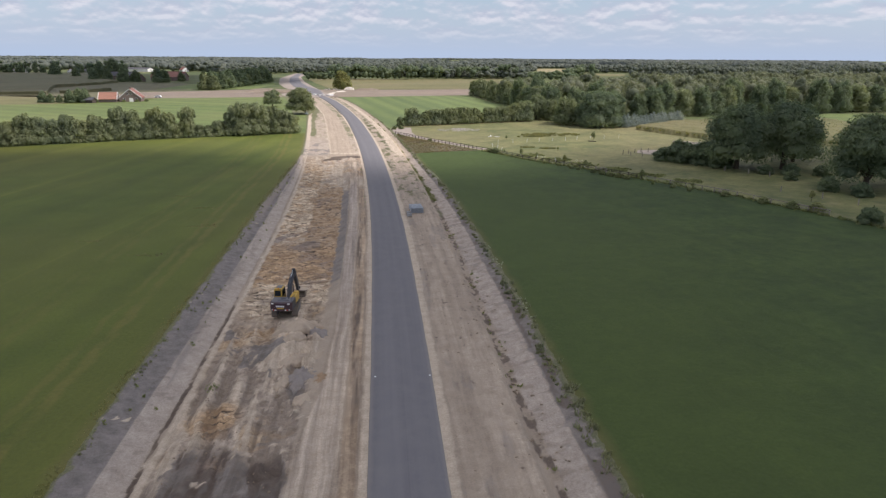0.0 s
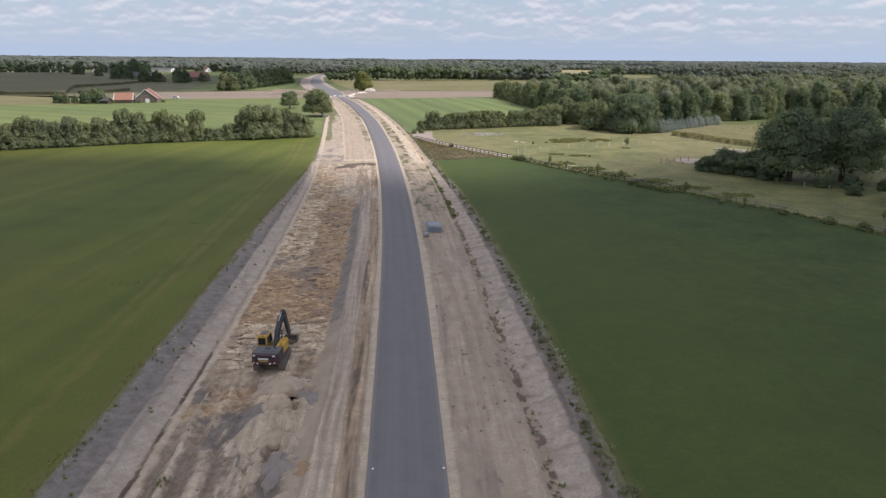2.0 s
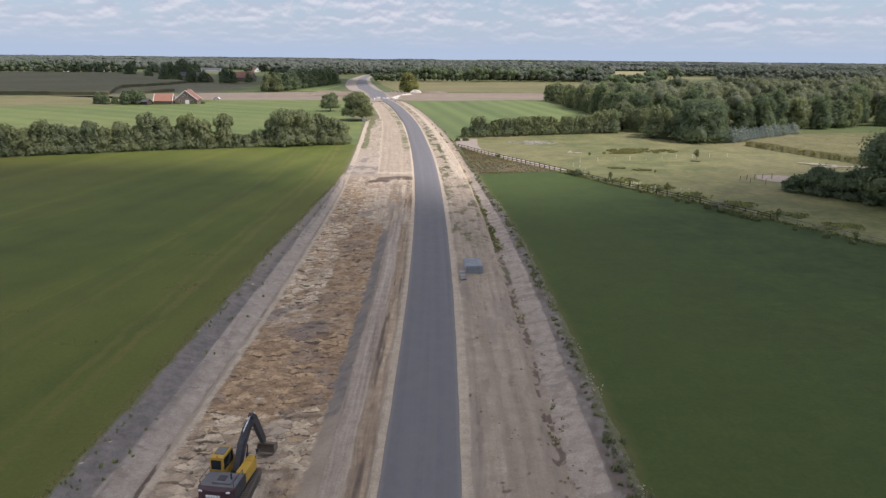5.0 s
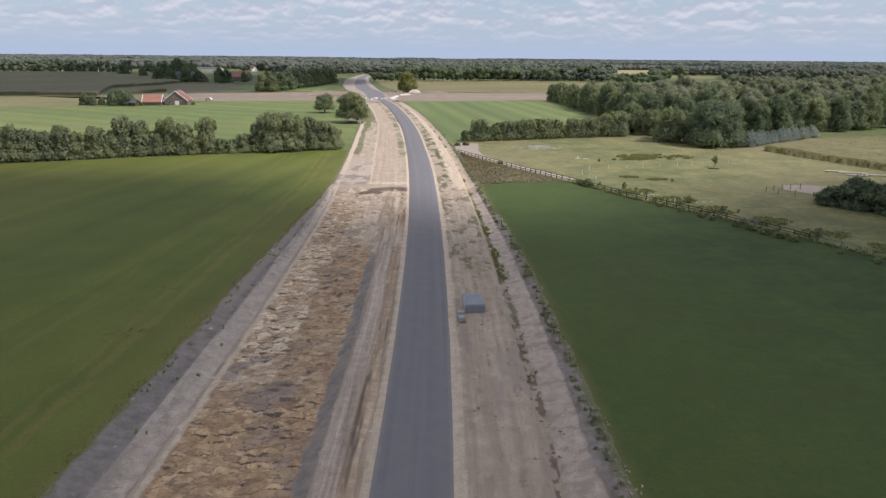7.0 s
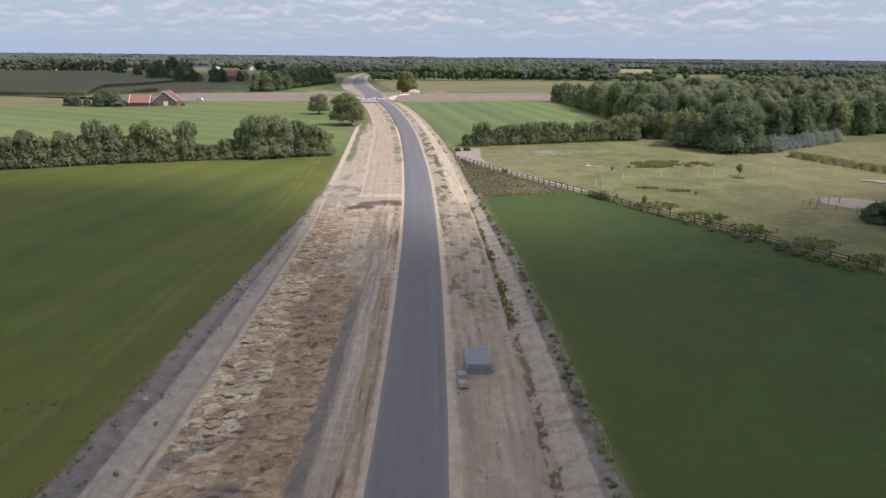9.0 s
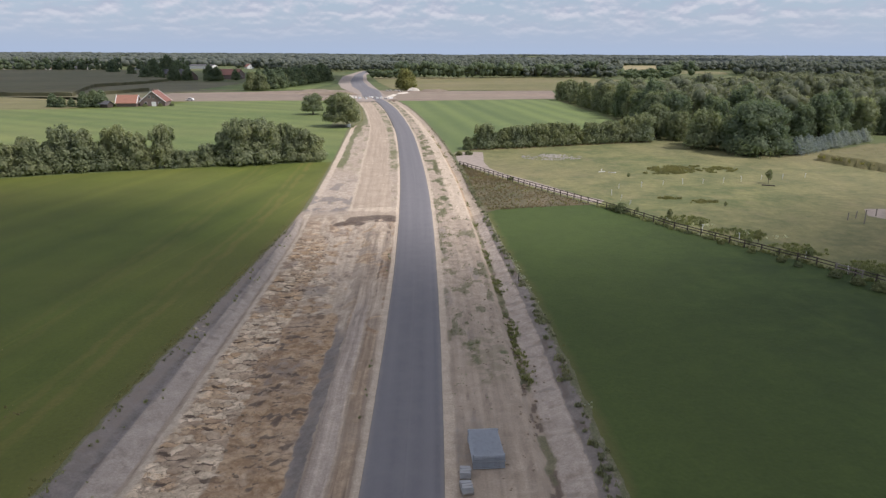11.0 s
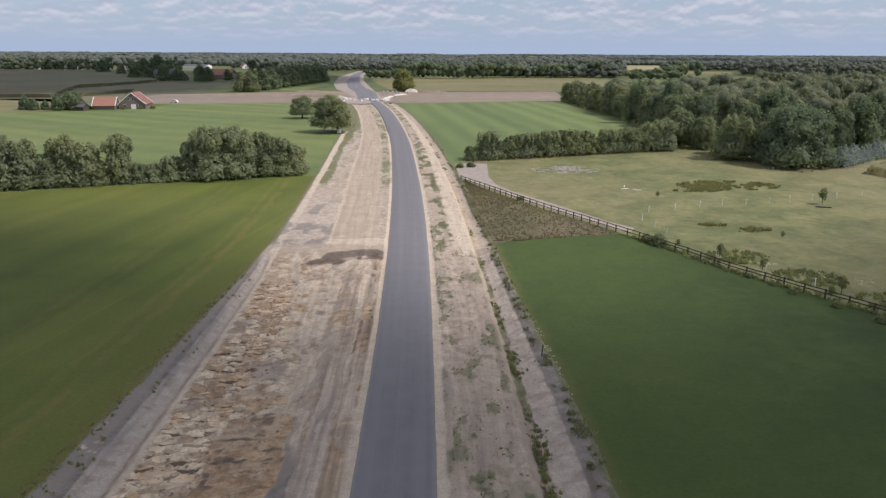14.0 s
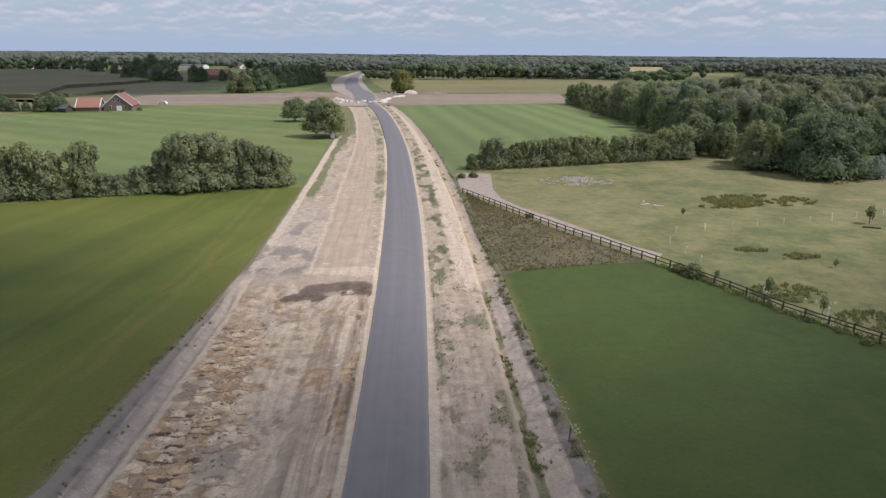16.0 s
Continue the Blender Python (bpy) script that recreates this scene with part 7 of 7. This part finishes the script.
# ---- the unfinished crossing ----
def heap(x, y, length, wide, high, turn, mat, label, seed):
    r = np.random.default_rng(seed)
    n, k = 22, 14
    u, v = np.meshgrid(np.linspace(-1, 1, n), np.linspace(-1, 1, k))
    z = np.clip(1 - np.abs(u) ** 3, 0, 1) * np.clip(1 - v * v, 0, 1) * (0.6 + 0.8 * fbm(u * 3 + seed, v * 2, seed)) * high - 0.05
    me = mesh_of("earth_heap", np.stack([u * length / 2, v * wide / 2 + (fbm(u * 2, u * 0, seed) - 0.5) * wide * 0.3, z], -1).reshape(-1, 3), grid_faces(k, n), mat, True)
    ob = tagged(new("earth_heap", me), label, "earth heap", "earth heaps")
    ob.matrix_basis = pose(x, y, 0, 0, 0, turn)
    return ob


def spoil_heap(x, y, z, length, wide, high, turn, mat, label, seed):
    """A fresh tipped heap with a broken outline and slumped sides."""
    k, n = 72, 18
    a, q = np.meshgrid(np.arange(k + 1) * 2 * np.pi / k, np.linspace(0, 1, n))
    rim = 0.50 + 1.15 * (fbm(np.cos(a) * 3 + seed, np.sin(a) * 3 + 5, seed, 5) - 0.1)
    u, v = np.cos(a) * q * rim * length / 2, np.sin(a) * q * rim * wide / 2
    crest = fbm(u / 0.9 + seed, v / 0.9, seed + 3, 5)
    zz = high * np.clip(1 - q ** 1.25, 0, 1) * (0.45 + 1.1 * crest) + (fbm(u / 0.28 + seed, v / 0.28, seed + 5, 3) - 0.5) * 0.30 * (q < 0.98) - 0.35 * step(q, 0.9, 1.0)
    me = mesh_of("soil_mound", np.stack([u, v, zz], -1).reshape(-1, 3), grid_faces(n, k + 1), mat)
    ob = tagged(new("soil_mound", me), label, "soil mound", "soil mounds")
    ob.matrix_basis = pose(x, y, z, 0, 0, turn)
    return ob


M_SPOIL = plain("fresh pale sand", (0.44, 0.355, 0.262), 0.95, 0, 0.35, 1.1)
M_CLAY = plain("grey clay", (0.265, 0.232, 0.205), 0.95, 0, 0.4, 1.3)
M_LOAM = plain("ochre loam", (0.34, 0.235, 0.145), 0.95, 0, 0.45, 1.2)
for x, y, z, ln, wd, hi, tn, mat, kind in [(-9.4, 63.2, -0.30, 5.6, 3.2, 0.85, 15, M_SPOIL, "pale sand"), (-10.2, 58.8, -0.08, 5.4, 2.1, 0.65, 62, M_SPOIL, "pale sand"), (-8.2, 57.4, -0.08, 4.4, 1.7, 0.55, 40, M_SPOIL, "pale sand"),
                                           (-9.5, 54.4, -0.08, 4.2, 1.9, 0.55, 28, M_SPOIL, "pale sand"), (-7.5, 54.6, -0.08, 4.2, 1.5, 0.5, 66, M_SPOIL, "pale sand"), (-8.6, 50.6, -0.08, 5.2, 2.5, 0.45, 80, M_CLAY, "grey clay"),
                                           (-7.3, 60.6, -0.10, 3.6, 1.7, 0.5, 105, M_CLAY, "grey clay"), (-10.3, 50.0, -0.08, 3.6, 1.2, 0.4, 75, M_SPOIL, "pale sand"), (-8.0, 46.8, -0.08, 3.4, 1.6, 0.4, 50, M_SPOIL, "pale sand"),
                                           (-11.6, 55.6, -0.08, 4.6, 1.0, 0.3, 78, M_SPOIL, "pale sand"), (-6.9, 50.2, -0.08, 3.2, 1.1, 0.3, 70, M_LOAM, "ochre loam"),
                                           (-1.2, 179.4, 0.0, 3.6, 2.0, 0.4, 8, M_SPOIL, "pale sand")]:
    spoil_heap(x - 0.35, y + 2.3, z, ln, wd, hi, tn, mat, "freshly tipped mound of %s in the works" % kind, int(abs(x * 10 + y)))


heap(-50, 520, 40, 9, 2.6, 4, M_BANK, "long heap of reddish excavated soil", 1)
heap(-37.5, 510, 34, 3.4, 1.1, -71, M_SAND, "ridge of pale sand beside the gap", 2)
heap(-10.5, 507, 40, 3.0, 1.0, 83, M_SAND, "ridge of pale sand beside the gap", 4)
heap(-3.5, 537, 15, 2.4, 0.9, 58, M_SAND, "low ridge of pale sand", 5)
heap(3.6, 571, 9, 5, 2.2, 0, M_SAND, "white sand heap near the willow", 6)
heap(-62, 545, 30, 10, 2.2, 20, M_BANK, "broad heap of reddish soil", 7)
heap(18, 560, 22, 8, 1.6, 3, M_BANK, "broad heap of reddish soil", 8)
sheet("gap_soil", [(-36, 466), (-22, 462), (-12, 470), (-6, 492), (-14, 520), (-44, 520), (-46, 495)], 0.10, M_GRAVEL, "trampled pale sand where the roads will join", "soil")
ob = thing("bulk_bag", "white bulk bag standing beside the oak trunk", "bag", pose(-20.5, 332.6, 0.05, 0, 0, 12))
bag = part("sack", box(bmesh.new(), -0.65, 0.65, -0.6, 0.6, 0, 1.45, 0.28), M_WHITE, ob)
for x in (-0.35, 0.35):
    part("strap", rod(rod(bmesh.new(), (x, -0.3, 1.1), (x * 0.6, 0, 1.5), 0.03), (x * 0.6, 0, 1.5), (x, 0.3, 1.1), 0.03), M_WHITE, bag)
r_ = random.Random(12)
for i in range(16):
    x, y = -34 + 26 * i / 15 + r_.uniform(-1.5, 1.5), 488 + r_.uniform(-7, 7)
    ob = thing("concrete_block", "white concrete block lying at the road gap", "block", pose(x, y, 0.10, 0, 0, r_.uniform(0, 90)), "concrete blocks")
    part("body", box(bmesh.new(), -0.8, 0.8, -0.45, 0.45, 0, 0.8, 0.06), M_WHITE if i % 3 else M_CONCRETE, ob)
for i in range(14):
    x, y = -16 + 18 * r_.random(), 556 + 18 * r_.random()
    ob = thing("stone_block", "grey boulder on the crossing road", "boulder", pose(x, y, 0.25, 0, 0, r_.uniform(0, 90)), "boulders")
    v, f = lumps(np.random.default_rng(i), np.zeros((1, 3)), np.array([[0.9, 0.7, 0.5]]), 1.0, 0.4)
    k = new("rock", mesh_of("rock", v, f, M_STONE))
    k.parent = ob


def car(m, paint, label):
    ob = thing("car", label, "car", m)
    body = part("body", prism(bmesh.new(), [(-2.1, 0.35), (2.1, 0.35), (2.1, 0.8), (1.3, 0.95), (0.7, 1.5), (-1.3, 1.5), (-2.0, 0.95)], -0.85, 0.85), paint, ob)
    part("window", prism(bmesh.new(), [(1.05, 1.0), (0.62, 1.42), (-1.2, 1.42), (-1.75, 1.0)], -0.87, 0.87), M_GLASS, body)
    for x in (-0.8, 0.8):
        for y in (-1.3, 1.3):
            part("wheel", rod(bmesh.new(), (x - 0.1, y, 0.33), (x + 0.1, y, 0.33), 0.33, None, 14), M_CHAR, ob)


car(pose(-121.5, 468, 0.03, 0, 0, 80), M_WHITE, "white car parked on the soil strip")
